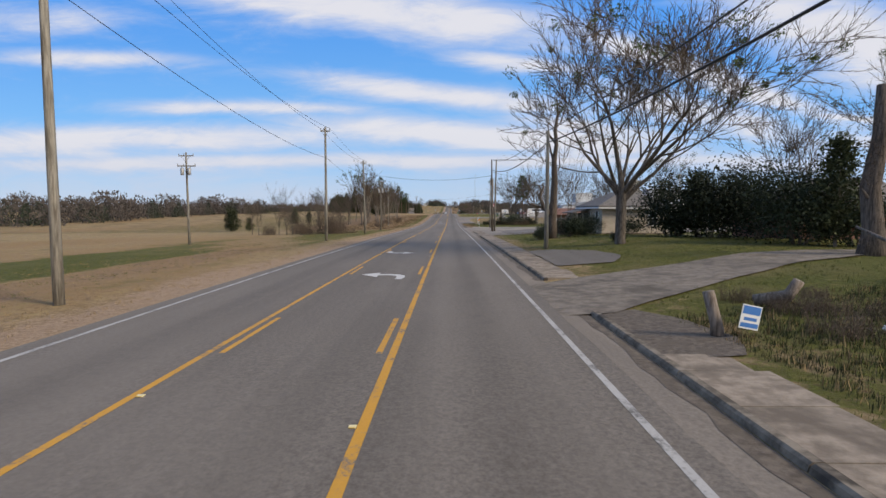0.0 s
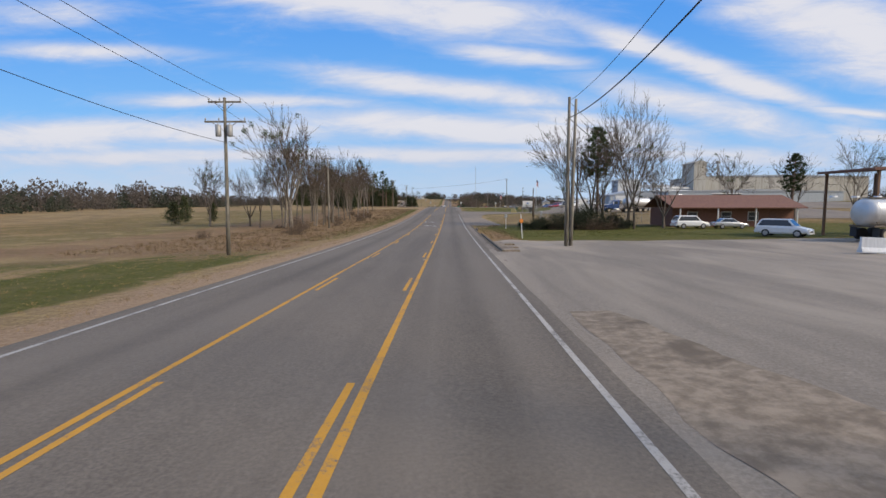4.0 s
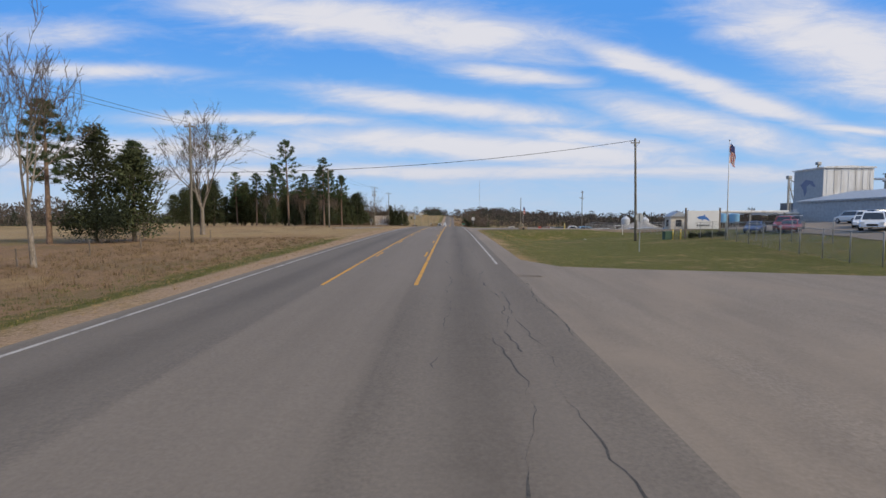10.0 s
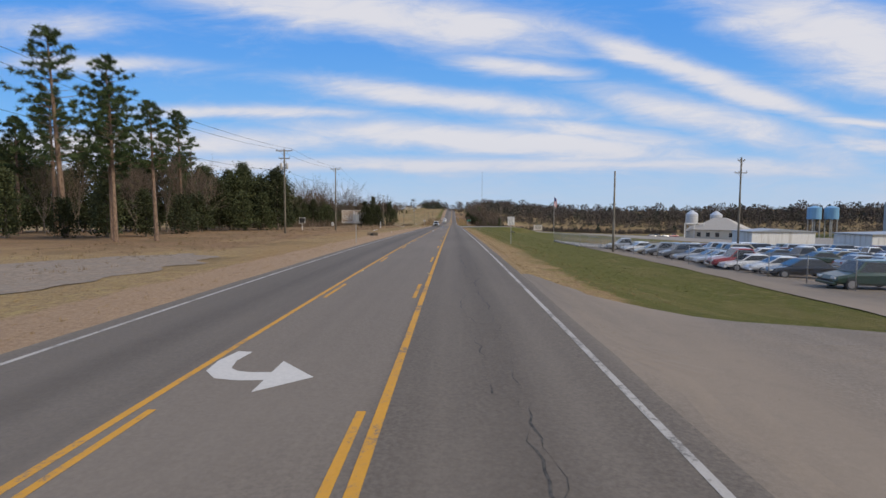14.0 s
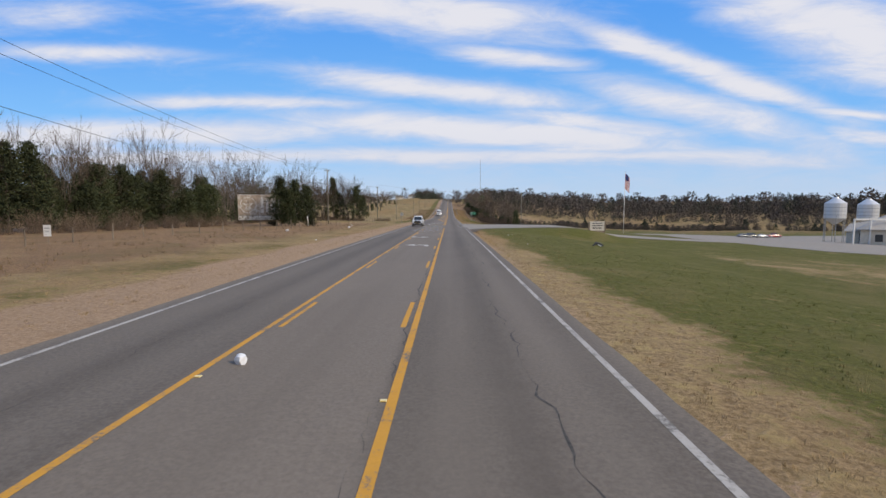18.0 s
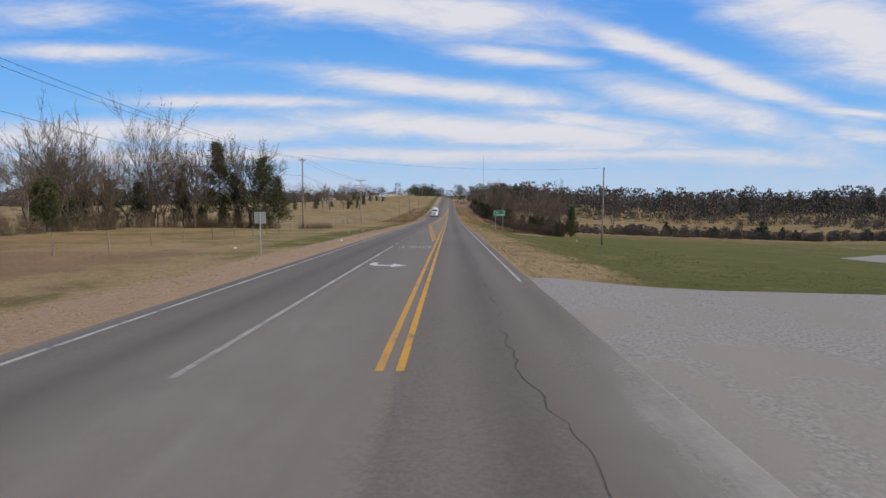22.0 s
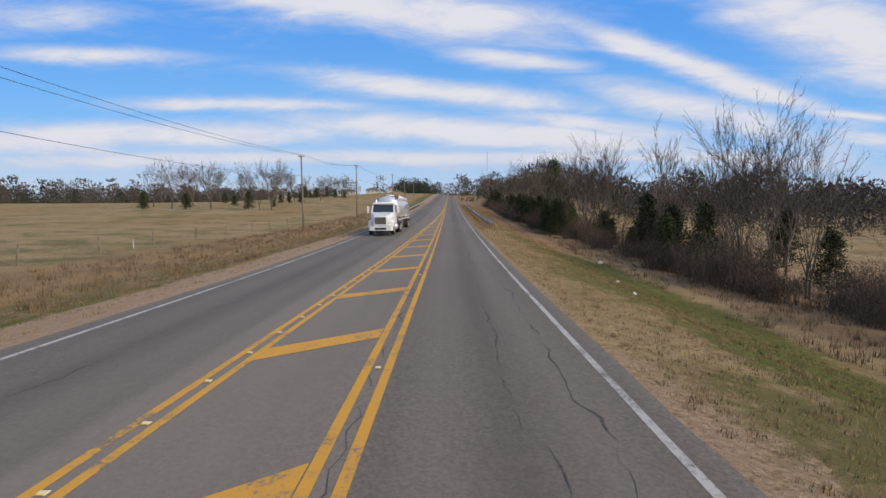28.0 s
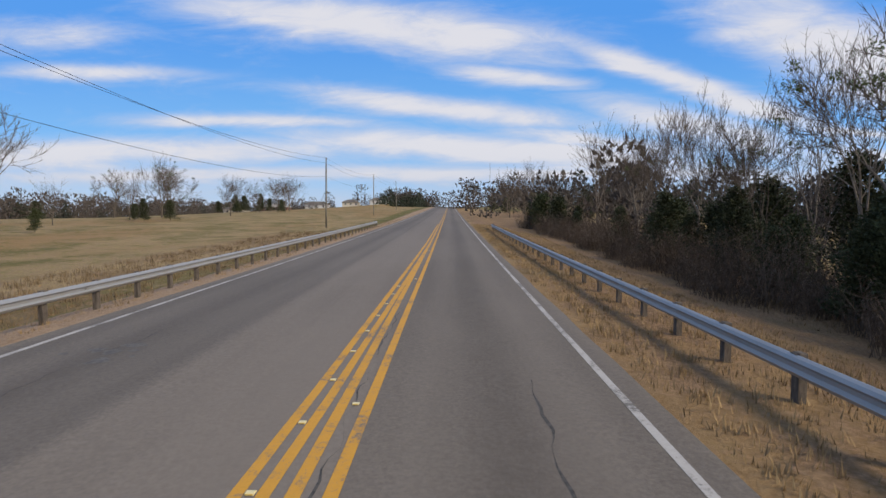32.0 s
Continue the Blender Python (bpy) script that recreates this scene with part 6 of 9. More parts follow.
tufts("green_grass", verge(5000, 6, 30, 132, 157, 0.5, 1.2, 1.0) + verge(5500, 5.3, 22, 0, 60, 0.4, 1.1, 1.0) + verge(5000, 6.5, 30, 500, 600, 0.4, 0.9, 1.0) + verge(2600, 3.6, 8, 498, 640, 0.35, 0.9, 1.0) + verge(4500, 6.5, 20, 318, 460, 0.4, 0.9, 1.0) + verge(3600, 7, 15, 600, 700, 0.4, 1.0, 1.0), GREEN_GRASS, "short green winter grass", 4, 9)
tufts("green_grass", verge(2600, -11, -18, 540, 660, 0.4, 0.9, 1.0) + verge(2600, -13, -26, 0, 110, 0.4, 0.9, 1.0) + verge(4200, -11, -17, 130, 262, 0.5, 1.5, 1.0), GREEN_GRASS, "green grass on the far verge", 5, 9)


# ---- vehicles ----
GLASS = plain("car_glass", (0.018, 0.022, 0.026), 0.12, 0.0, 0.5)
TYRE = plain("tyre_rubber", (0.022, 0.022, 0.023), 0.85)
RIM = plain("alloy_rim", (0.42, 0.42, 0.43), 0.35, 0.7)
LAMP_GLASS = plain("lamp_glass", (0.62, 0.62, 0.60), 0.15, 0.0, 0.5)
RED_LAMP = plain("red_lamp_glass", (0.30, 0.02, 0.02), 0.2, 0.0, 0.5)
BLACK_TRIM = plain("black_trim", (0.025, 0.025, 0.027), 0.6)
CHROME = plain("chrome", (0.62, 0.62, 0.63), 0.15, 1.0)
PAINT = {
    "white": plain("white_car_paint", (0.72, 0.72, 0.71), 0.3, 0.0, 0.6), "silver": plain("silver_car_paint", (0.42, 0.43, 0.44), 0.3, 0.5, 0.6),
    "grey": plain("grey_car_paint", (0.13, 0.135, 0.14), 0.3, 0.4, 0.6), "black": plain("black_car_paint", (0.02, 0.02, 0.022), 0.25, 0.0, 0.6),
    "red": plain("red_car_paint", (0.25, 0.022, 0.02), 0.3, 0.0, 0.6), "maroon": plain("maroon_car_paint", (0.11, 0.022, 0.026), 0.3, 0.2, 0.6),
    "gold": plain("gold_car_paint", (0.36, 0.31, 0.22), 0.3, 0.4, 0.6), "blue": plain("blue_car_paint", (0.035, 0.075, 0.20), 0.3, 0.2, 0.6),
    "sky blue": plain("light_blue_car_paint", (0.16, 0.34, 0.52), 0.35, 0.0, 0.5), "green": plain("dark_green_car_paint", (0.03, 0.06, 0.042), 0.3, 0.2, 0.6)}
# body stations: y from the nose, shoulder height, half width; then cabin base and roof as y0, y1, y2, y3 and roof height
SHAPES = {
    "sedan": ([(0.0, 0.52, 0.70), (0.25, 0.68, 0.84), (1.2, 0.86, 0.89), (2.4, 0.92, 0.90), (3.6, 0.94, 0.89), (4.4, 0.90, 0.84), (4.65, 0.70, 0.74)], (1.25, 2.05, 3.35, 4.05, 1.43), 2.7, 0.92, 0.31),
    "suv": ([(0.0, 0.62, 0.76), (0.2, 0.82, 0.88), (1.1, 1.02, 0.92), (2.4, 1.06, 0.93), (3.8, 1.08, 0.92), (4.5, 1.06, 0.88), (4.65, 0.80, 0.82)], (1.15, 1.75, 4.15, 4.55, 1.76), 2.7, 0.95, 0.36),
    "pickup": ([(0.0, 0.66, 0.84), (0.2, 0.90, 0.96), (1.4, 1.10, 1.0), (2.6, 1.13, 1.0), (4.0, 1.13, 1.0), (5.7, 1.13, 0.99), (5.8, 0.80, 0.95)], (1.45, 2.15, 3.35, 3.75, 1.86), 3.6, 1.05, 0.39)}
SHAPES["crew pickup"] = ([(0.0, 0.72, 0.86), (0.14, 1.02, 0.97), (0.5, 1.10, 1.0), (1.5, 1.17, 1.0), (2.6, 1.19, 1.0), (4.2, 1.19, 1.0), (5.75, 1.19, 0.99), (5.85, 0.84, 0.95)], (1.45, 2.15, 3.85, 4.15, 1.92), 3.65, 1.02, 0.41)


def wheel(parent, x, y, r, width=0.22, tyre=TYRE, rim=RIM):
    side = 1 if x > 0 else -1
    c = [(x - side * width * 0.5, y, r), (x - side * width * 0.42, y, r), (x + side * width * 0.42, y, r), (x + side * width * 0.5, y, r)]
    t = part("wheel", Mesh().tube(c, [r * 0.9, r, r, r * 0.9], 18), tyre, parent, "black rubber tyre")
    h = Mesh().tube([(x + side * width * 0.40, y, r), (x + side * (width * 0.5 + 0.006), y, r), (x + side * (width * 0.5 + 0.012), y, r)], [r * 0.66, r * 0.64, r * 0.25], 14)
    part("rim", h, rim, t, "grey metal wheel rim")


def car(shape, colour, label, name=None):
    """A car, nose at -y, standing on z = 0."""
    def build():
        st, (c0, c1, c2, c3, roof), base, axle, wr = SHAPES[shape]
        t = thing(name or ("pickup_truck" if "pickup" in shape else "car"), label, "pickup truck" if "pickup" in shape else "car", "parked vehicles")
        paint = PAINT[colour]
        half = st[-1][0] / 2
        rings = []
        for y, z, w in st:
            b = 0.30 if 0.3 < y < st[-1][0] - 0.3 else 0.38
            rings.append([(-w * 0.9, y - half, b), (w * 0.9, y - half, b), (w, y - half, b + 0.14), (w, y - half, z - 0.16), (w * 0.93, y - half, z), (-w * 0.93, y - half, z), (-w, y - half, z - 0.16), (-w, y - half, b + 0.14)])
        m = Mesh().loft(rings)
        zb = 0.90 if shape == "sedan" else 1.05
        wb = st[3][2] * 0.93
        wt = wb * 0.78
        base_ = [(-wb, c0 - half, zb), (wb, c0 - half, zb), (wb, c3 - half, zb), (-wb, c3 - half, zb)]
        mid = [(-wt - 0.03, c1 - half, roof - 0.06), (wt + 0.03, c1 - half, roof - 0.06), (wt + 0.03, c2 - half, roof - 0.06), (-wt - 0.03, c2 - half, roof - 0.06)]
        top = [(-wt + 0.06, c1 + 0.15 - half, roof), (wt - 0.06, c1 + 0.15 - half, roof), (wt - 0.06, c2 - 0.12 - half, roof), (-wt + 0.06, c2 - 0.12 - half, roof)]
        m.loft([base_, mid, top])
        body = part("body", m, paint, t)

        def pane(nm, a, b, c, d, inset=0.12):
            q = [Vector(p) for p in (a, b, c, d)]
            mid_ = sum(q, Vector()) / 4
            n = (q[1] - q[0]).cross(q[2] - q[0]).normalized()
            if n.dot(mid_ - Vector((0, (c1 + c2) / 2 - half, zb + 0.2))) < 0:
                n = -n
            pts = [p.lerp(mid_, inset) + n * 0.006 for p in q]
            part(nm, Mesh().loft([[p - n * 0.01 for p in pts], pts]), GLASS, body, "dark tinted glass")

        pane("windshield", base_[0], base_[1], mid[1], mid[0])
        pane("rear_window", base_[2], base_[3], mid[3], mid[2])
        pane("side_window", base_[1], base_[2], mid[2], mid[1])
        pane("side_window", base_[3], base_[0], mid[0], mid[3])
        ya = axle - half
        for x in (-st[2][2] + 0.09, st[2][2] - 0.09):
            wheel(t, x, ya, wr), wheel(t, x, ya + base, wr)
        w0, z0 = st[1][2], st[1][1]
        w1, z1 = st[-1][2], st[-1][1]
        for s in (-1, 1):
            part("headlight", Mesh().box(s * w0 * 0.72 - 0.16, -half + 0.02, z0 - 0.17, s * w0 * 0.72 + 0.16, -half + 0.22, z0 - 0.03, 0.02), LAMP_GLASS, t, "clear headlight glass")
            part("tail_light", Mesh().box(s * w1 * 0.82 - 0.10, half - 0.12, z1 - 0.12, s * w1 * 0.82 + 0.10, half + 0.012, z1 + 0.08, 0.015), RED_LAMP, t, "red tail light")
        part("grille", Mesh().box(-w0 * 0.42, -half - 0.012, 0.45, w0 * 0.42, -half + 0.06, z0 - 0.2, 0.015), BLACK_TRIM, t, "black grille")
        part("bumper", Mesh().box(-w0 * 0.95, -half - 0.05, 0.30, w0 * 0.95, -half + 0.12, 0.47, 0.03), CHROME if "pickup" in shape else paint, t)
        part("bumper", Mesh().box(-w1 * 0.98, half - 0.1, 0.36, w1 * 0.98, half + 0.05, 0.52, 0.03), CHROME if "pickup" in shape else paint, t)
        if "pickup" in shape:
            part("bed_floor", Mesh().box(-0.86, c3 + 0.12 - half, zb + 0.082, 0.86, half - 0.14, zb + 0.086), BLACK_TRIM, t, "open cargo bed")
        return t
    return build


NAMES = {"sedan": "sedan", "suv": "sport utility car", "pickup": "pickup truck"}


def park(shape, colour, x, y, turn, z=None):
    return put((shape, colour), car(shape, colour, "%s %s parked on worn asphalt" % (colour, NAMES[shape])), x, y, 1.0, turn, ground(x, y) + 0.05 if z is None else z)


# the mill's car park
for k, (shape, colour, x, y, turn) in enumerate((
        ("sedan", "gold", 38.6, 242.5, 80), ("pickup", "white", 41.0, 254.0, 318), ("pickup", "white", 44.0, 256.5, 318), ("sedan", "red", 38.5, 262.0, 318), ("suv", "red", 40.5, 266.0, 318),
        ("sedan", "blue", 37.0, 266.0, 318), ("suv", "grey", 43.0, 268.0, 318), ("suv", "silver", 50.0, 266.0, 318), ("sedan", "white", 55.5, 268.0, 95), ("pickup", "white", 62.0, 262.0, 100),
        ("pickup", "black", 69.5, 258.0, 105), ("suv", "white", 56.5, 276.0, 180), ("suv", "grey", 59.0, 276.0, 180), ("sedan", "white", 47.0, 262.5, 318), ("pickup", "grey", 76.0, 252.0, 80))):
    park(shape, colour, x, y, turn)
# beside the yard building
park("suv", "white", 33.3, 147.0, 92), park("sedan", "silver", 38.8, 147.4, 90), park("suv", "white", 33.5, 128.2, 40)
# the big lot: rows of cars nose to tail
CYCLE_ = ["sedan", "suv", "sedan", "sedan", "suv", "sedan", "pickup", "sedan", "suv", "sedan", "sedan"]
HUES = ["silver", "white", "grey", "silver", "white", "black", "white", "gold", "grey", "silver", "white", "maroon", "silver", "white", "green", "silver", "white"]
rr = random.Random(31)
k = 0
for x, y0, y1, turn in ((25.5, 327, 374, 262), (38.0, 322, 380, 80), (43.6, 324, 382, 262), (56.0, 324, 386, 80), (61.6, 326, 388, 262), (74.0, 326, 392, 82)):
    y = y0
    while y < y1:
        if rr.random() > 0.08:
            park(CYCLE_[(k * 7) % 11], HUES[(k * 5 + k // 3) % 17], x + 0.045 * (y - y0) + rr.uniform(-0.5, 0.5), y, turn + rr.uniform(-5, 5))
        y += rr.uniform(2.75, 3.05)
        k += 1
park("pickup", "red", 25.8, 337.0, 260), park("suv", "green", 25.0, 323.0, 265), park("suv", "sky blue", 31.0, 318.5, 100), park("pickup", "white", 26.8, 314.0, 265), park("sedan", "white", 48.0, 314.0, 95)
for x, y, c, s in ((112, 572, "grey", "sedan"), (116.5, 574, "black", "suv"), (121, 575, "silver", "sedan"), (126, 576, "red", "pickup"), (141, 500, "white", "pickup")):
    park(s, c, x, y, 100)
# the white pickup in the far lane, coming the other way
put("lane_pickup", car("crew pickup", "white", "white crew-cab pickup truck in the oncoming lane"), -6.5, 482.8, 1.06, 0, zr(482.8))


WHITE_TRUCK = plain("white_truck_paint", (0.70, 0.70, 0.68), 0.35, 0.0, 0.5)
TANK_STEEL = plain("dull_tank_steel", (0.62, 0.61, 0.59), 0.40, 0.55)
FRAME_DIRT = plain("dirty_truck_frame", (0.12, 0.095, 0.07), 0.85)
HUB = plain("dusty_wheel_hub", (0.42, 0.36, 0.27), 0.6, 0.3)


def tractor(t, paint, sleeper=False):
    """The towing truck, nose at y = 0 and running to y = 7."""
    hood = [[(-0.55, 0.0, 0.85), (0.55, 0.0, 0.85), (0.60, 0.02, 1.55), (0.50, 0.05, 1.72), (-0.50, 0.05, 1.72), (-0.60, 0.02, 1.55)],
            [(-0.95, 0.5, 0.85), (0.95, 0.5, 0.85), (0.92, 0.5, 1.55), (0.70, 0.5, 1.80), (-0.70, 0.5, 1.80), (-0.92, 0.5, 1.55)],
            [(-1.08, 1.75, 1.0), (1.08, 1.75, 1.0), (1.05, 1.75, 1.75), (0.9, 1.75, 2.02), (-0.9, 1.75, 2.02), (-1.05, 1.75, 1.75)]]
    part("hood", Mesh().loft(hood), paint, t)
    cab = Mesh()
    cab.loft([[(-1.12, 1.75, 0.9), (1.12, 1.75, 0.9), (1.12, 3.55, 0.9), (-1.12, 3.55, 0.9)], [(-1.12, 1.75, 1.98), (1.12, 1.75, 1.98), (1.12, 3.55, 1.98), (-1.12, 3.55, 1.98)],
              [(-1.02, 2.15, 2.78), (1.02, 2.15, 2.78), (1.06, 3.55, 2.82), (-1.06, 3.55, 2.82)], [(-0.9, 2.35, 2.98), (0.9, 2.35, 2.98), (0.95, 3.5, 3.0), (-0.95, 3.5, 3.0)]])
    cab_ = part("cab", cab, paint, t)
    part("windshield", Mesh().loft([[(-0.98, 1.79, 2.03), (0.98, 1.79, 2.03), (0.92, 2.13, 2.72), (-0.92, 2.13, 2.72)], [(-0.98, 1.775, 2.04), (0.98, 1.775, 2.04), (0.92, 2.115, 2.73), (-0.92, 2.115, 2.73)]]), GLASS, cab_, "dark windshield glass")
    part("sun_visor", Mesh().box(-1.0, 1.98, 2.78, 1.0, 2.3, 2.90, 0.03), paint, cab_)
    for s in (-1, 1):
        x = s * 1.125
        door = part("door", Mesh().box(x - 0.012, 2.15, 0.98, x + 0.012, 3.3, 1.95, 0.006), paint, cab_)
        part("side_window", Mesh().loft([[(x * 0.997, 2.3, 2.0), (x * 0.997, 3.2, 2.0), (x * 0.945, 3.2, 2.68), (x * 0.945, 2.45, 2.68)], [(x * 1.004, 2.3, 2.0), (x * 1.004, 3.2, 2.0), (x * 0.952, 3.2, 2.68), (x * 0.952, 2.45, 2.68)]]), GLASS, cab_, "dark door glass")
        part("handle", Mesh().box(x - 0.02, 3.05, 1.55, x + 0.03, 3.2, 1.6), BLACK_TRIM, door)
        part("mirror", Mesh().box(s * 1.42 - 0.1, 1.9, 1.95, s * 1.42 + 0.1, 2.0, 2.6, 0.03), WHITE_TRUCK, t)
        part("mirror_arm", Mesh().tube([(s * 1.1, 2.0, 2.65), (s * 1.42, 1.96, 2.65)], [0.02, 0.02], 5), BLACK_TRIM, t)
        part("headlight", Mesh().loft([[(s * 0.62, 0.06, 1.0), (s * 0.98, 0.46, 1.0), (s * 0.98, 0.46, 1.22), (s * 0.64, 0.08, 1.22)], [(s * 0.64, -0.0, 1.02), (s * 1.0, 0.40, 1.02), (s * 1.0, 0.40, 1.20), (s * 0.66, 0.02, 1.20)]]), LAMP_GLASS, t, "clear swept-back headlight")
        part("fender", Mesh().loft([[(s * 0.85, 0.35 + 0.0, 0.7), (s * 1.16, 0.35, 0.7), (s * 1.16, 0.5, 1.12), (s * 0.85, 0.5, 1.2)], [(s * 0.85, 0.95, 1.12), (s * 1.2, 0.95, 1.12), (s * 1.2, 0.95, 1.25), (s * 0.85, 0.95, 1.42)], [(s * 0.85, 1.65, 0.85), (s * 1.2, 1.65, 0.85), (s * 1.2, 1.6, 1.1), (s * 0.85, 1.6, 1.4)]]), paint, t)
        part("exhaust_stack", Mesh().tube([(s * 0.95, 3.75, 0.9), (s * 0.95, 3.75, 3.25), (s * 0.95, 3.95, 3.45)], [0.07, 0.07, 0.06], 8), CHROME, t, "chrome exhaust stack", True)
        part("fuel_tank", Mesh().tube([(s * 0.95, 2.2, 0.68), (s * 0.95, 3.6, 0.68)], [0.30, 0.30], 14), TANK_STEEL, t, "round aluminium fuel tank", True)
        wheel(t, s * 1.0, 1.05, 0.52, 0.30, TYRE, HUB)
        for y in (5.3, 6.65):
            wheel(t, s * 0.98, y, 0.52, 0.55, TYRE, HUB)
    grille = part("grille", Mesh().box(-0.5, -0.03, 0.95, 0.5, 0.06, 1.62, 0.03), CHROME, t, "chrome grille surround")
    for k in range(13):
        part("grille_bar", Mesh().box(-0.44 + k * 0.073 - 0.012, -0.05, 1.0, -0.44 + k * 0.073 + 0.012, -0.028, 1.56), BLACK_TRIM, grille)
    part("bumper", Mesh().loft([[(-1.12, 0.35, 0.4), (1.12, 0.35, 0.4), (1.12, 0.35, 0.82), (-1.12, 0.35, 0.82)], [(-0.95, -0.08, 0.4), (0.95, -0.08, 0.4), (0.95, -0.08, 0.8), (-0.95, -0.08, 0.8)]]), paint, t)
    part("air_intake", Mesh().box(-0.5, -0.1, 0.48, 0.5, -0.07, 0.66), BLACK_TRIM, t)
    part("chassis", Mesh().box(-0.45, 1.5, 0.55, 0.45, 7.2, 0.95), FRAME_DIRT, t)
    part("fifth_wheel", Mesh().box(-0.5, 5.4, 0.95, 0.5, 6.5, 1.12, 0.03), FRAME_DIRT, t)


def tanker(paint, label, pipe=True, length=12.5):
    def build():
        t = thing("tanker_truck", label, "truck", "trucks")
        tractor(t, paint)
        y0, y1 = 4.9, 4.9 + length
        r = 1.22
        part("tank", Mesh().tube([(0, y0, 2.42), (0, y0 + 0.18, 2.42), (0, y0 + 0.5, 2.42), (0, (y0 + y1) / 2, 2.36), (0, y1 - 0.4, 2.36), (0, y1 - 0.1, 2.36), (0, y1, 2.36)], [0.55, 0.98, r, r, r, 0.98, 0.55], 26), TANK_STEEL, t, "dull metal tank barrel", True)
        for k in range(7):
            y = y0 + 1.0 + k * (y1 - y0 - 1.6) / 6
            part("tank_band", Mesh().tube([(0, y - 0.03, 2.40), (0, y + 0.03, 2.40)], [r + 0.015, r + 0.015], 26, caps=False), TANK_STEEL, t)
            for s in (-1, 1):
                part("hopper_leg", Mesh().tube([(s * 0.9, y, 1.62), (s * 1.08, y, 1.28)], [0.035, 0.035], 5), FRAME_DIRT, t)
        part("chassis", Mesh().box(-1.1, y0 + 0.3, 1.12, 1.1, y1 - 0.2, 1.28, 0.03), FRAME_DIRT, t)
        if pipe:
            part("discharge_pipe", Mesh().tube([(0.75, y0 + 1.8, 3.55), (0.75, y1 - 0.1, 3.42)], [0.22, 0.22], 12), WHITE_TRUCK, t, "white discharge pipe along the tank top", True)
            part("pipe_cradle", Mesh().box(0.55, y0 + 1.7, 3.2, 0.95, y0 + 2.1, 3.75, 0.04), RUST, t, "yellow-brown pipe cradle")
        part("walkway", Mesh().box(-0.45, y0 + 0.6, 3.60, 0.40, y1 - 0.4, 3.66), FRAME_DIRT, t)
        for k in range(5):
            y = y0 + 1.5 + k * 2.2
            part("hatch", Mesh().tube([(0, y, 3.64), (0, y, 3.78)], [0.32, 0.28], 12), TANK_STEEL, t)
        for s in (-1, 1):
            for y in (y1 - 2.6, y1 - 1.3):
                wheel(t, s * 0.98, y, 0.52, 0.55, TYRE, HUB)
            part("mud_flap", Mesh().box(s * 0.98 - 0.3, y1 - 0.55, 0.25, s * 0.98 + 0.3, y1 - 0.53, 1.1), BLACK_TRIM, t)
        if pipe:
            for s in (-1, 1):
                # blocks in the colours of the company's lettering, bent round the barrel
                for n_, (a, b, za, zb, rise, mat, lab) in enumerate(((y1 - 3.7, y1 - 1.2, 2.62, 2.86, 0.0, PAINT["blue"], "row of blue lettering blocks"), (y1 - 3.7, y1 - 1.05, 2.30, 2.52, 0.0, FRAME_DIRT, "row of grey lettering blocks"), (y1 - 6.4, y1 - 4.0, 2.25, 2.52, 0.14, PAINT["red"], "slanted red lettering blocks"), (y1 - 4.3, y1 - 3.85, 2.24, 2.42, 0.3, WHITE_TRUCK, "white swoosh shape"))):
                    m_ = Mesh()
                    q = 7 if n_ < 3 else 1
                    for k in range(q):
                        c0, c1 = a + (b - a) * k / q, a + (b - a) * (k + (0.74 if n_ < 3 else 1)) / q
                        up = rise * (c0 - a)
                        slant = 0.14 if rise else 0.0
                        ring = []
                        for z in (za + up, (za + zb) / 2 + up, zb + up):
                            x = s * (math.sqrt(r * r - (z - 2.38) ** 2) + 0.012)
                            ring.append((x, c0 + slant * (z - za - up) * 4, c1 + slant * (z - za - up) * 4, z))
                        for u_, w_ in zip(ring, ring[1:]):
                            m_.quad((u_[0], u_[1], u_[3]), (u_[0], u_[2], u_[3]), (w_[0], w_[2], w_[3]), (w_[0], w_[1], w_[3]))
                    part("company_mark", m_, mat, t, lab)
                for k in range(6):
                    y = y0 + 1.4 + k * (y1 - y0 - 2.6) / 5
                    part("bracket", Mesh().box(s * 0.95 - 0.03, y - 0.12, 2.95, s * 0.95 + 0.05, y + 0.12, 3.42, 0.01), TANK_STEEL, t)
                    part("outlet", Mesh().tube([(s * 1.08, y, 1.62), (s * 1.2, y, 1.5), (s * 1.2, y + 0.28, 1.48)], [0.06, 0.05, 0.03], 6), CHROME, t, "small pale outlet handle")
                    part("reflector_strip", Mesh().box(s * 1.105 - 0.006, y - 0.15, 1.16, s * 1.105 + 0.006, y + 0.15, 1.22), PAINT["red"], t, "red reflective strip")
                part("side_rail", Mesh().box(s * 1.12 - 0.04, y0 + 0.3, 1.22, s * 1.12 + 0.04, y1 - 0.1, 1.34, 0.01), WHITE_TRUCK, t)
            part("drop_pipe", Mesh().tube([(0.7, y1 - 0.1, 2.0), (0.75, y1 - 0.1, 1.3)], [0.13, 0.13], 10), WHITE_TRUCK, t, "white drop pipe at the rear")
        return t
    return build


put("road_tanker", tanker(WHITE_TRUCK, "white tractor with a dull steel tank trailer in the oncoming lane"), -6.3, 674.1, 1.0, 0, zr(682))
put("yard_tanker", tanker(WHITE_TRUCK, "white tank truck parked under the yard canopy", False, 7.5), 47.5, 123.5, 1.0, 100)
put("mill_tanker", tanker(PAINT["blue"], "blue tractor with a grey tank trailer beside the mill", False, 6.5), 39.0, 203.8, 1.0, -90, ground(46, 204) + 0.05)


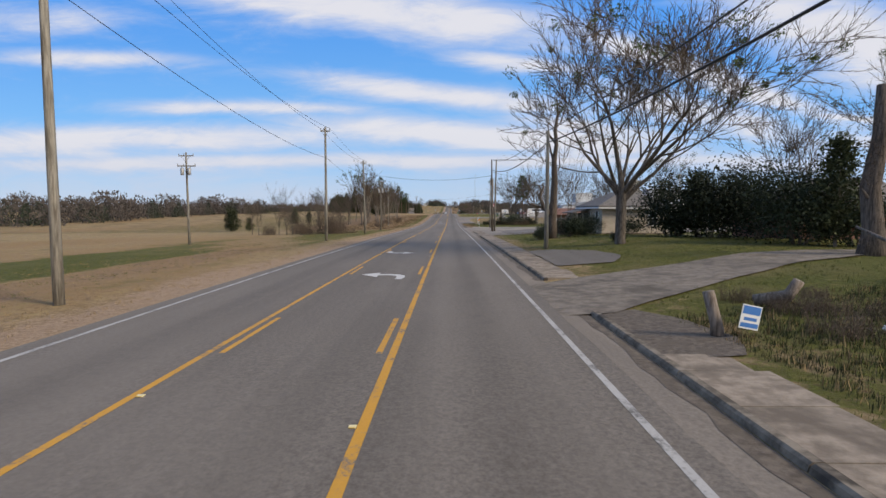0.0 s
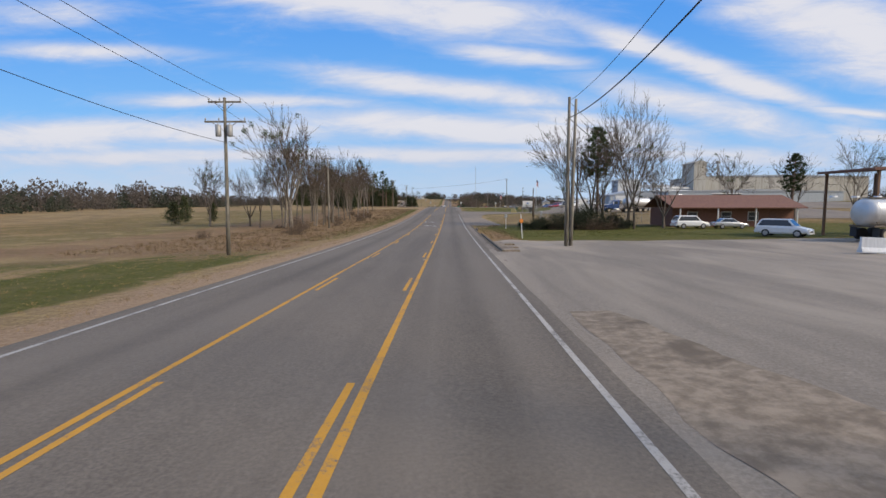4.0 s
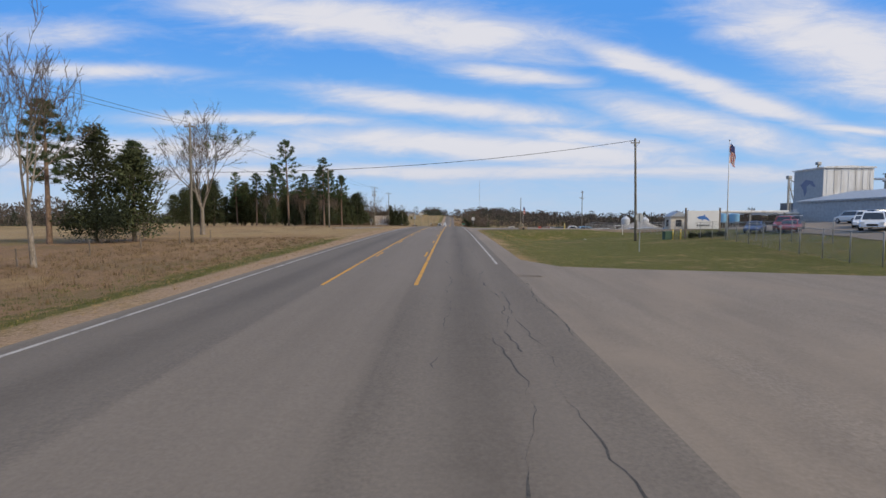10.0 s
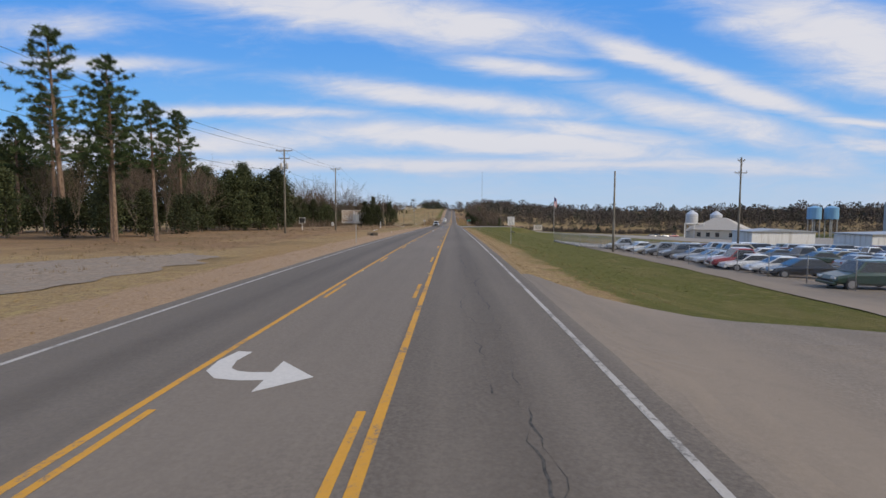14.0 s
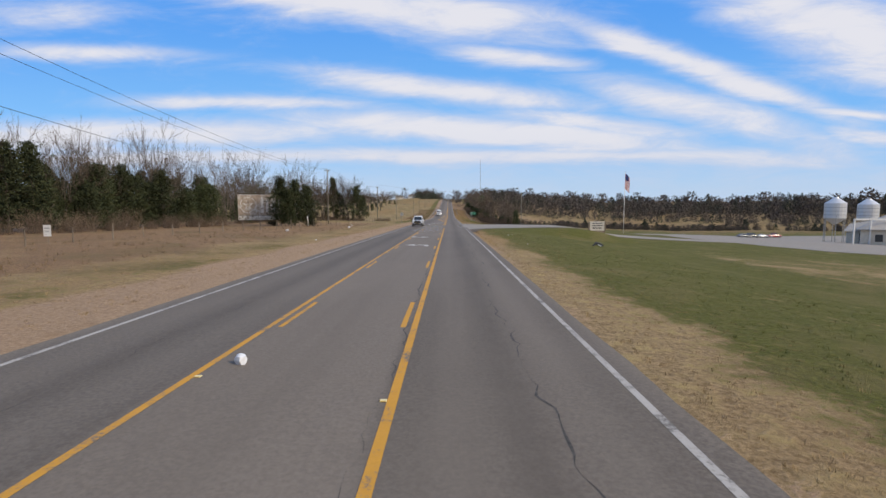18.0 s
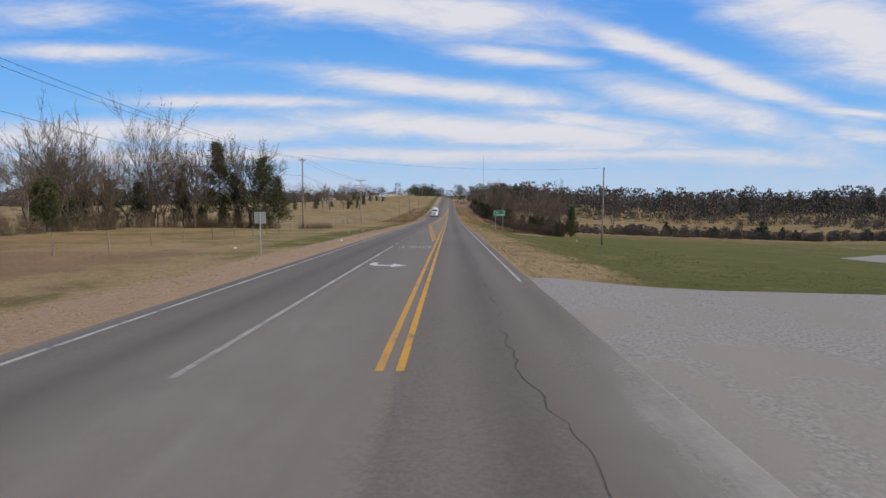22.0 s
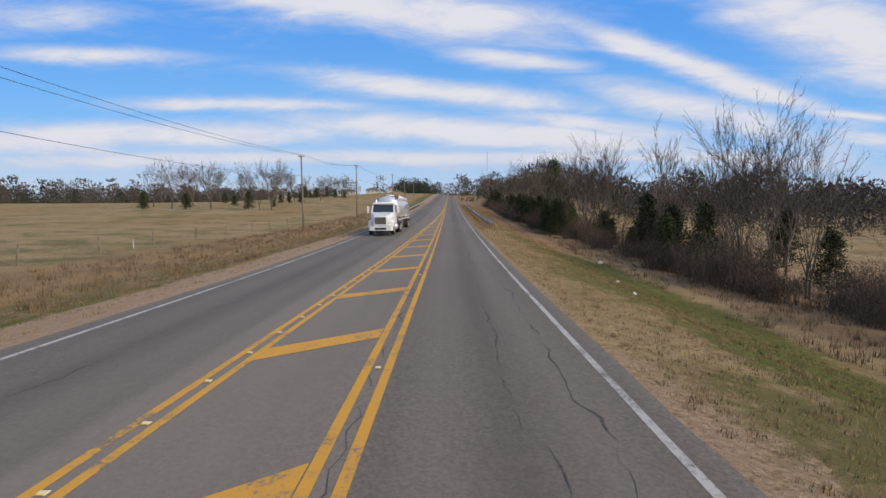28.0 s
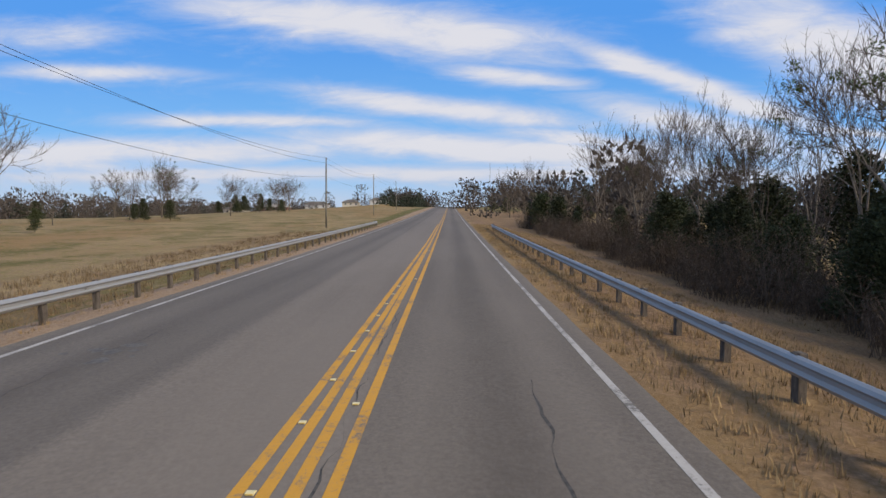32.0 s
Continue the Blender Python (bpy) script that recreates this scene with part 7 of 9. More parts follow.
def dump_truck():
    t = thing("dump_truck", "truck with a white high-sided dump trailer", "truck", "trucks")
    tractor(t, PAINT["green"])
    part("dump_body", Mesh().loft([[(-1.15, 4.2, 1.3), (1.15, 4.2, 1.3), (1.15, 11.5, 1.3), (-1.15, 11.5, 1.3)], [(-1.25, 3.9, 2.9), (1.25, 3.9, 2.9), (1.25, 11.8, 2.9), (-1.25, 11.8, 2.9)]]), WHITE_TRUCK, t, "white tipping body with sloped ends")
    for s in (-1, 1):
        for y in (9.6, 10.9):
            wheel(t, s * 0.98, y, 0.52, 0.5, TYRE, HUB)
        for k in range(7):
            part("side_rib", Mesh().box(s * 1.22 - 0.05, 4.6 + k * 1.05, 1.4, s * 1.22 + 0.05, 4.7 + k * 1.05, 2.85), WHITE_TRUCK, t)
    return t


put("dump", dump_truck, 65.8, 244.0, 0.92, 90, ground(60, 244) + 0.05), put("dump", dump_truck, 80.0, 243.5, 0.92, 90, ground(74, 243.5) + 0.05)
# the grille, guard and dark bumper of the pickup in the lane
pick = PROTO["lane_pickup"]
nose = -2.925
part("grille_panel", Mesh().box(-0.60, nose - 0.03, 0.66, 0.60, nose + 0.06, 1.02, 0.03), BLACK_TRIM, pick, "black grille in a chrome frame")
part("grille_trim", Mesh().box(-0.66, nose - 0.04, 1.02, 0.66, nose + 0.04, 1.07, 0.01).box(-0.66, nose - 0.04, 0.60, 0.66, nose + 0.04, 0.65, 0.01).box(-0.60, nose - 0.045, 0.82, 0.60, nose - 0.02, 0.86), CHROME, pick)
guard = Mesh()
for s in (-1, 1):
    guard.tube([(s * 0.34, nose - 0.14, 0.36), (s * 0.34, nose - 0.16, 1.08), (s * 0.34, nose - 0.05, 1.14)], [0.04, 0.04, 0.035], 7)
    for z in (0.70, 1.02):
        guard.tube([(s * 0.34, nose - 0.15, z), (s * 0.80, nose - 0.10, z), (s * 0.98, nose + 0.12, z)], [0.026, 0.026, 0.024], 6)
    guard.tube([(s * 0.98, nose + 0.12, 0.70), (s * 0.98, nose + 0.12, 1.02)], [0.024, 0.024], 6)
for z in (0.56, 0.84, 1.08):
    guard.tube([(-0.34, nose - 0.15, z), (0.34, nose - 0.15, z)], [0.026, 0.026], 6)
part("bull_bar", guard, BLACK_TRIM, pick, "black tubular grille guard")
part("lower_bumper", Mesh().box(-0.98, nose - 0.05, 0.32, 0.98, nose + 0.14, 0.54, 0.04), BLACK_TRIM, pick, "black lower bumper")
for s in (-1, 1):
    part("fog_lamp", Mesh().tube([(s * 0.22, nose - 0.17, 0.62), (s * 0.22, nose - 0.11, 0.62)], [0.06, 0.06], 9), AMBER, pick, "amber driving lamp")
    part("bumper_end", Mesh().box(s * 0.78 - 0.2, nose - 0.07, 0.46, s * 0.78 + 0.2, nose + 0.1, 0.68, 0.04), CHROME, pick, "chrome bumper end")
    part("headlight", Mesh().box(s * 0.80 - 0.15, nose - 0.02, 0.74, s * 0.80 + 0.15, nose + 0.2, 1.02, 0.04), LAMP_GLASS, pick, "tall clear headlight")
    arm = part("mirror", Mesh().box(s * 1.17 - 0.11, -1.02, 1.18, s * 1.17 + 0.11, -0.90, 1.44, 0.03), BLACK_TRIM, pick, "black door mirror")
    part("mirror_arm", Mesh().box(min(s * 0.96, s * 1.08), -0.98, 1.24, max(s * 0.96, s * 1.08), -0.92, 1.30), BLACK_TRIM, arm)
    part("sill", Mesh().box(s * 0.985 - 0.03, -1.25, 0.30, s * 0.985 + 0.03, 1.95, 0.52, 0.01), PAINT["gold"], pick, "tan lower body trim")
    part("pillar", Mesh().loft([[(s * 0.935, -0.02, 1.05), (s * 0.935, 0.08, 1.05), (s * 0.735, 0.08, 1.86), (s * 0.735, -0.02, 1.86)], [(s * 0.955, -0.02, 1.05), (s * 0.955, 0.08, 1.05), (s * 0.755, 0.08, 1.86), (s * 0.755, -0.02, 1.86)]]), PAINT["white"], pick)
    for y_ in (-0.02, 1.1):
        part("door_handle", Mesh().box(s * 1.0 - 0.02, y_ - 0.12, 0.98, s * 1.0 + 0.03, y_ + 0.06, 1.02, 0.006), BLACK_TRIM, pick)
    for y_ in (-1.88, 1.77):
        arch = [(math.cos(math.pi * k / 8), math.sin(math.pi * k / 8)) for k in range(9)]
        m = Mesh().loft([[(s * q, y_ + c * r_, 0.41 + d * r_) for q, r_ in ((0.97, 0.45), (1.03, 0.45), (1.03, 0.53), (0.97, 0.53))] for c, d in arch])
        part("wheel_arch", m, BLACK_TRIM, pick, "dark wheel arch lip")


# ---- buildings ----
TAN_SIDING = material("tan_siding", (0.45, 0.385, 0.295), (0.53, 0.455, 0.35), 2.0, 0.8, 0.2, c3=(0.41, 0.345, 0.26), big=0.2, stretch=(1, 1, 3))
GREY_WALL = material("grey_blue_wall", (0.30, 0.33, 0.35), (0.40, 0.43, 0.45), 2.0, 0.8, 0.2)
WHITE_WALL = material("white_metal_cladding", (0.62, 0.62, 0.60), (0.74, 0.74, 0.72), 1.0, 0.6, 0.15, c3=(0.52, 0.50, 0.46), big=0.15, stretch=(8, 8, 0.4))
TAN_METAL = material("tan_metal_cladding", (0.36, 0.335, 0.28), (0.48, 0.45, 0.385), 1.0, 0.6, 0.25, c3=(0.30, 0.275, 0.23), big=0.12, stretch=(8, 8, 0.3))
CREAM_WALL = material("cream_wall", (0.52, 0.47, 0.38), (0.62, 0.56, 0.46), 2.0, 0.8, 0.2)
SHINGLE = material("brown_grey_shingle", (0.10, 0.088, 0.075), (0.19, 0.165, 0.14), 5.0, 0.9, 0.5)
PALE_ROOF = material("pale_shingle_roof", (0.30, 0.275, 0.24), (0.42, 0.385, 0.335), 4.0, 0.9, 0.4)
RED_ROOF = material("rusty_red_roof", (0.12, 0.06, 0.045), (0.22, 0.115, 0.08), 2.0, 0.8, 0.3, stretch=(6, 1, 1))
METAL_ROOF = material("grey_metal_roof", (0.26, 0.28, 0.30), (0.38, 0.40, 0.42), 1.5, 0.5, 0.2, stretch=(8, 1, 1), metal=0.3)
BRICK = material("red_brown_brick", (0.14, 0.065, 0.045), (0.25, 0.13, 0.09), 6.0, 0.9, 0.4)
WINDOW = plain("window_glass", (0.03, 0.035, 0.04), 0.1, 0.0, 0.5)
TRIM = plain("white_trim", (0.62, 0.61, 0.58), 0.5)
# black that paints in the shade of openings; nothing is hollow behind it
OPENING_SHADE = plain("opening_shade_black", (0.02, 0.02, 0.02), 0.9)


def window(parent, x, y, z, w, h, face, frame_mat=None, panes=2):
    """A framed window on a wall: face is -y, +y, -x or +x."""
    ax, s = face[1], -1 if face[0] == "-" else 1

    def box(a0, a1, z0, z1, d0, d1):
        d0, d1 = sorted((s * d0, s * d1))
        return (x + a0, y + d0, z0, x + a1, y + d1, z1) if ax == "y" else (x + d0, y + a0, z0, x + d1, y + a1, z1)

    m = Mesh()
    for a0, a1, z0, z1 in ((-w / 2 - 0.08, w / 2 + 0.08, z + h, z + h + 0.09), (-w / 2 - 0.08, -w / 2, z, z + h), (w / 2, w / 2 + 0.08, z, z + h), (-w / 2, w / 2, z + h * 0.5 - 0.025, z + h * 0.5 + 0.025)):
        m.box(*box(a0, a1, z0, z1, -0.02, 0.05))
    f = part("window", m, frame_mat or TRIM, parent, "white framed window")
    part("pane", Mesh().box(*box(-w / 2, w / 2, z, z + h * 0.5 - 0.025, 0.0, 0.02)), WINDOW, f)
    part("pane", Mesh().box(*box(-w / 2, w / 2, z + h * 0.5 + 0.025, z + h, 0.0, 0.02)), WINDOW, f)
    part("sill", Mesh().box(*box(-w / 2 - 0.12, w / 2 + 0.12, z - 0.07, z, -0.02, 0.09)), frame_mat or TRIM, f)


def hip_roof(w, d, z, rise, over=0.5, thick=0.16):
    """Hip roof over a plan w by d centred on the origin."""
    a, b = w / 2 + over, d / 2 + over
    run = min(a, b) * 0.92
    rx, ry = max(a - run, 0.05), max(b - run, 0.05)
    return Mesh().loft([[(-a, -b, z - thick), (a, -b, z - thick), (a, b, z - thick), (-a, b, z - thick)], [(-a, -b, z), (a, -b, z), (a, b, z), (-a, b, z)], [(-rx, -ry, z + rise), (rx, -ry, z + rise), (rx, ry, z + rise), (-rx, ry, z + rise)]])


def walls(parent, w, d, h, mat, label="", z=-0.6):
    """Four walls with thickness, each a part."""
    t = 0.2
    for x0, y0, x1, y1 in ((-w / 2, -d / 2, w / 2, -d / 2 + t), (-w / 2, d / 2 - t, w / 2, d / 2), (-w / 2, -d / 2 + t, -w / 2 + t, d / 2 - t), (w / 2 - t, -d / 2 + t, w / 2, d / 2 - t)):
        part("wall", Mesh().box(x0, y0, z, x1, y1, h), mat, parent, label)


# the tan house by the dead trunk
h = thing("house", "low tan house with a brown-grey hip roof", "house", m=pose(19.4, 56.0, ground(19.4, 51.8) - 0.1))
walls(h, 7.0, 8.4, 2.9, TAN_SIDING)
part("roof", hip_roof(7.0, 8.4, 3.06, 1.75, 0.55), SHINGLE, h)
part("fascia", Mesh().box(-4.06, -4.78, 2.74, 4.06, -4.72, 2.90).box(-4.06, -4.70, 2.74, -4.0, 4.76, 2.90), TRIM, h)
part("foundation", Mesh().box(-3.53, -4.26, -0.6, 3.53, 4.23, 0.22), CONCRETE, h)
window(h, -1.5, -4.2, 1.0, 0.75, 1.45, "-y"), window(h, 1.75, -4.2, 1.0, 0.75, 1.45, "-y"), window(h, -3.5, -2.4, 1.0, 0.75, 1.45, "-x"), window(h, -3.5, 0.6, 1.0, 0.9, 1.45, "-x"), window(h, 3.5, 0.0, 1.0, 0.75, 1.45, "+x")
part("door", Mesh().box(-3.56, 2.2, 0.2, -3.5, 3.1, 2.25, 0.01), TRIM, h, "white front door")
part("ledge", Mesh().box(-3.0, -4.75, -0.4, 3.4, -4.25, 0.25, 0.04), CONCRETE, h, "pale concrete ledge along the wall")
porch = part("porch", Mesh().box(-5.0, 0.4, -0.5, -3.5, 5.0, 0.12).box(-5.0, 0.4, 0.12, -4.9, 5.0, 0.95), TAN_SIDING, h, "enclosed side porch with a sagging roof")
part("porch_roof", Mesh().loft([[(-5.5, 0.0, 2.25), (-3.5, 0.0, 2.72), (-3.5, 5.4, 2.72), (-5.5, 5.4, 2.2)], [(-5.5, 0.0, 2.37), (-3.5, 0.0, 2.84), (-3.5, 5.4, 2.84), (-5.5, 5.4, 2.32)]]), SHINGLE, porch)
for k in range(4):
    y_ = 0.45 + k * 1.15
    part("sash", Mesh().box(-5.0, y_, 0.95, -4.93, y_ + 0.06, 2.3).box(-5.0, y_ + 1.06, 0.95, -4.93, y_ + 1.12, 2.3).box(-5.0, y_, 1.58, -4.93, y_ + 1.12, 1.64).box(-5.0, y_ + 0.53, 0.95, -4.93, y_ + 0.59, 2.3).box(-5.0, y_, 2.24, -4.93, y_ + 1.12, 2.3), TRIM, porch)
    part("pane", Mesh().box(-4.97, y_ + 0.06, 0.95, -4.95, y_ + 1.06, 2.24), WINDOW, porch)
part("end_sash", Mesh().box(-4.9, 0.4, 0.95, -4.84, 0.46, 2.3).box(-3.62, 0.4, 0.95, -3.55, 0.46, 2.3).box(-4.3, 0.4, 0.95, -4.24, 0.46, 2.3).box(-4.84, 0.4, 1.58, -3.62, 0.46, 1.64), TRIM, porch)
part("pane", Mesh().box(-4.88, 0.42, 0.95, -3.6, 0.44, 2.3), WINDOW, porch)
# the house behind the hedge
h = thing("house", "brown brick bungalow with a low shingle roof behind the hedge", "house", m=pose(33.0, 43.0, ground(33, 43) - 0.1))
walls(h, 12.0, 9.0, 3.0, BRICK)
part("roof", hip_roof(12.0, 9.0, 3.15, 2.0, 0.7), SHINGLE, h)
for x in (-4.0, -0.5, 3.6):
    window(h, x, -4.5, 1.0, 1.2, 1.3, "-y")
window(h, -6.0, 0, 1.0, 1.2, 1.3, "-x")
# the low brown building behind the yard
h = thing("building", "long low brown building with a rusty gable roof and porch", "building", m=pose(42.5, 157.0, ground(42, 155)))
walls(h, 18.0, 8.0, 2.8, BRICK)
part("roof", Mesh().loft([[(-9.8, -5.8, 2.7), (9.8, -5.8, 2.7), (9.8, 0, 4.6), (-9.8, 0, 4.6)], [(-9.8, -5.8, 2.85), (9.8, -5.8, 2.85), (9.8, 0, 4.75), (-9.8, 0, 4.75)]]), RED_ROOF, h)
part("roof", Mesh().loft([[(-9.8, 0, 4.6), (9.8, 0, 4.6), (9.8, 4.8, 2.8), (-9.8, 4.8, 2.8)], [(-9.8, 0, 4.75), (9.8, 0, 4.75), (9.8, 4.8, 2.95), (-9.8, 4.8, 2.95)]]), RED_ROOF, h)
part("gable", Mesh().loft([[(8.8, -4, 2.8), (8.8, 4, 2.8), (8.8, 0, 4.6)], [(9.0, -4, 2.8), (9.0, 4, 2.8), (9.0, 0, 4.6)]]), BRICK, h)
for x in (-8.5, -3.0, 2.5, 8.5):
    part("porch_post", Mesh().box(x - 0.08, -5.6, 0, x + 0.08, -5.44, 2.72), TRIM, h)
for x in (-6.0, -1.0, 3.0):
    window(h, x, -4.0, 0.9, 1.4, 1.2, "-y")
part("door", Mesh().box(5.4, -4.06, 0, 6.4, -4.0, 2.1, 0.01), RED_ROOF, h, "brown door")


# ---- the tank yard ----
def tank_stand(z0):
    t = thing("storage_tank", "large horizontal silver storage tank on steel legs", "tank", m=pose(58.5, 128.5, z0, 0, 0, 10))
    part("barrel", Mesh().tube([(-5.0, 0, 4.6), (-4.75, 0, 4.6), (-4.3, 0, 4.6), (4.3, 0, 4.6), (4.75, 0, 4.6), (5.0, 0, 4.6)], [0.6, 1.6, 2.1, 2.1, 1.6, 0.6], 30), TANK_STEEL, t, "riveted silver barrel", True)
    for x in (-3.4, 0, 3.4):
        for s in (-1.2, 1.2):
            part("leg", Mesh().box(x - 0.12, s - 0.12, -0.3, x + 0.12, s + 0.12, 3.0), STEEL, t)
        part("saddle", Mesh().box(x - 0.18, -1.5, 2.7, x + 0.18, 1.5, 3.0, 0.03), STEEL, t)
        for k in range(2):
            part("rail_post", Mesh().box(x - 0.03, -0.7 + 1.4 * k, 6.6, x + 0.03, -0.64 + 1.4 * k, 7.7), STEEL, t)
    part("handrail", Mesh().tube([(-3.5, -0.67, 7.7), (3.5, -0.67, 7.7)], [0.03, 0.03], 5).tube([(-3.5, -0.67, 7.2), (3.5, -0.67, 7.2)], [0.02, 0.02], 5), STEEL, t)
    lad = part("ladder", Mesh().box(4.2, -2.25, 0, 4.26, -2.19, 7.2).box(4.7, -2.25, 0, 4.76, -2.19, 7.2), STEEL, t)
    for k in range(18):
        part("rung", Mesh().tube([(4.23, -2.22, 0.35 + k * 0.38), (4.73, -2.22, 0.35 + k * 0.38)], [0.018, 0.018], 5), STEEL, lad)
    return t


tank_stand(ground(58, 128))
t = thing("silo", "upright dull silver storage silo with flat top", "silo", m=pose(51.8, 129.0, ground(51.8, 129)))
part("shell", Mesh().tube([(0, 0, -0.3), (0, 0, 9.3), (0, 0, 9.5)], [1.95, 1.95, 0.4], 28), TANK_STEEL, t, smooth=False)
for z in (2.4, 4.8, 7.2, 9.2):
    part("hoop", Mesh().tube([(0, 0, z - 0.05), (0, 0, z + 0.05)], [1.98, 1.98], 28, caps=False), STEEL, t)
part("vent", Mesh().tube([(0, 0, 9.4), (0, 0, 10.2), (0.2, 0, 10.5)], [0.2, 0.2, 0.28], 8), STEEL, t)
part("pipe", Mesh().tube([(1.2, -1.2, 9.5), (1.2, -1.2, 10.6), (2.6, -1.2, 10.6), (2.6, -1.2, 7.0)], [0.07] * 4, 6), STEEL, t)
for x, y in ((66, 131), (72, 128), (70, 138)):
    t = thing("storage_tank", "small horizontal grey steel tank on saddles", "tank", "small tanks", pose(x, y, ground(x, y), 0, 0, 8))
    part("barrel", Mesh().tube([(-2.6, 0, 1.9), (-2.2, 0, 1.9), (2.2, 0, 1.9), (2.6, 0, 1.9)], [0.5, 1.15, 1.15, 0.5], 22), TANK_STEEL, t, smooth=True)
    for s in (-1.5, 1.5):
        part("saddle", Mesh().box(s - 0.15, -0.8, -0.2, s + 0.15, 0.8, 1.1), STEEL, t)
t = thing("canopy", "flat-roofed loading canopy on steel posts", "canopy", m=pose(44.0, 127.0, ground(44, 127)))
part("roof", Mesh().loft([[(-5.5, -3, 6.2), (5.0, -3, 6.8), (5.0, 4, 6.8), (-5.5, 4, 6.2)], [(-5.5, -3, 6.45), (5.0, -3, 7.05), (5.0, 4, 7.05), (-5.5, 4, 6.45)]]), RED_ROOF, t)
for x in (-4.8, 0.2, 4.6):
    for y in (-2.6, 3.6):
        part("post", Mesh().box(x - 0.1, y - 0.1, -0.3, x + 0.1, y + 0.1, 6.3), RUST, t)
part("brace", Mesh().tube([(0.2, -2.6, 4.6), (2.6, -2.6, 6.5)], [0.07, 0.07], 5).tube([(0.2, -2.6, 4.6), (-2.0, -2.6, 6.3)], [0.07, 0.07], 5), RUST, t)
t = thing("concrete_barrier", "scuffed white concrete traffic barrier across the yard", "barrier", m=pose(30.0, 110.5, ground(30, 110.5) - 0.05, 0, 1.5, -14))
prof_ = [(-0.34, 0.0), (0.34, 0.0), (0.34, 0.09), (0.17, 0.36), (0.12, 1.0), (-0.12, 1.0), (-0.17, 0.36), (-0.34, 0.09)]
part("body", Mesh().loft([[(x, a_, z) for a_, z in prof_] for x in (-3.0, -2.96, 2.96, 3.0)]), WHITE_WALL, t)
for x in (-0.3, 1.6, 2.9):
    part("lifting_loop", Mesh().box(x - 0.12, -0.06, 0.99, x + 0.12, 0.06, 1.28, 0.03), WHITE_WALL, t)
part("scrawl", Mesh().box(-1.2, -0.148, 0.62, -1.05, -0.135, 0.82).box(-0.95, -0.148, 0.6, -0.8, -0.135, 0.78).box(-0.7, -0.148, 0.64, -0.5, -0.135, 0.80), PAINT["grey"], t, "grey sprayed marks")
t = thing("barrel", "blue plastic drum beside the tanks", "barrel", m=pose(54.6, 125.0, ground(54.6, 125)))
part("drum", Mesh().tube([(0, 0, 0), (0, 0, 0.05), (0, 0, 0.5), (0, 0, 0.9), (0, 0, 0.95)], [0.26, 0.3, 0.31, 0.3, 0.25], 14), PAINT["sky blue"], t, smooth=True)


# ---- the mill ----
def block(name, label, x0, y0, x1, y1, h, mat, roof_mat, gable=0.0, category="building", ribs=0.0, z=None):
    z = ground((x0 + x1) / 2, (y0 + y1) / 2) if z is None else z
    t = thing(name, label, category, m=pose((x0 + x1) / 2, (y0 + y1) / 2, z))
    w, d = x1 - x0, y1 - y0
    walls(t, w, d, h, mat, z=-2.0)
    part("roof", Mesh().loft([[(-w / 2 - 0.3, -d / 2 - 0.3, h), (w / 2 + 0.3, -d / 2 - 0.3, h), (w / 2 + 0.3, d / 2 + 0.3, h), (-w / 2 - 0.3, d / 2 + 0.3, h)], [(-w / 2 - 0.3, -d / 2 - 0.3, h + 0.25), (w / 2 + 0.3, -d / 2 - 0.3, h + 0.25), (w / 2 + 0.3, d / 2 + 0.3, h + 0.25), (-w / 2 - 0.3, d / 2 + 0.3, h + 0.25)], [(-0.05, -d / 2 - 0.3, h + 0.3 + gable), (0.05, -d / 2 - 0.3, h + 0.3 + gable), (0.05, d / 2 + 0.3, h + 0.3 + gable), (-0.05, d / 2 + 0.3, h + 0.3 + gable)]]), roof_mat, t)
    if ribs:
        x = -w / 2 + ribs / 2
        while x < w / 2:
            part("seam", Mesh().box(x - 0.05, -d / 2 - 0.05, -0.5, x + 0.05, -d / 2, h - 0.1), mat, t)
            x += ribs
    return t


MZ = ground(66, 283)
office = block("office", "low grey mill office with a shallow gable roof", 65.5, 281, 86.0, 300, 3.6, GREY_WALL, METAL_ROOF, 1.9, z=MZ)
for x in (-7.5, -4.0):
    window(office, x, -9.5, 1.2, 1.0, 1.2, "-y", BLACK_TRIM)
for k in range(6):
    part("shop_window", Mesh().box(-1.8 + k * 1.5, -9.54, 0.5, -0.5 + k * 1.5, -9.5, 2.9), WINDOW, office, "tall dark office window")
part("gable", Mesh().loft([[(-10.2, -9.6, 3.6), (10.2, -9.6, 3.6), (0, -9.6, 5.6)], [(-10.2, -9.5, 3.6), (10.2, -9.5, 3.6), (0, -9.5, 5.6)]]), GREY_WALL, office)
logo = block("mill_building", "white metal-clad mill building with a fish emblem panel", 79.0, 312.0, 89.5, 321.0, 12.0, WHITE_WALL, WHITE_WALL, 0.2, ribs=1.5, z=MZ - 0.6)
part("sign_panel", Mesh().box(-5.31, -4.4, 3.5, -5.26, 4.4, 11.8), GREY_WALL, logo, "pale grey panel")
fish = Mesh()
fish.v = [(-5.33, y, z) for y, z in ((2.3, 8.8), (0.6, 9.9), (-1.4, 9.5), (-2.5, 8.2), (-1.7, 8.2), (-0.7, 8.9), (0.3, 8.5), (0.2, 7.2), (0.9, 6.2), (1.3, 7.6))]
fish.f = [tuple(range(10))]
part("emblem", fish, PAINT["blue"], logo, "dark blue fish-shaped emblem")
for k in range(6):
    part("letter_bar", Mesh().box(-5.34, 2.2 - k * 0.85, 4.4, -5.31, 2.7 - k * 0.85, 5.2), BLACK_TRIM, logo)
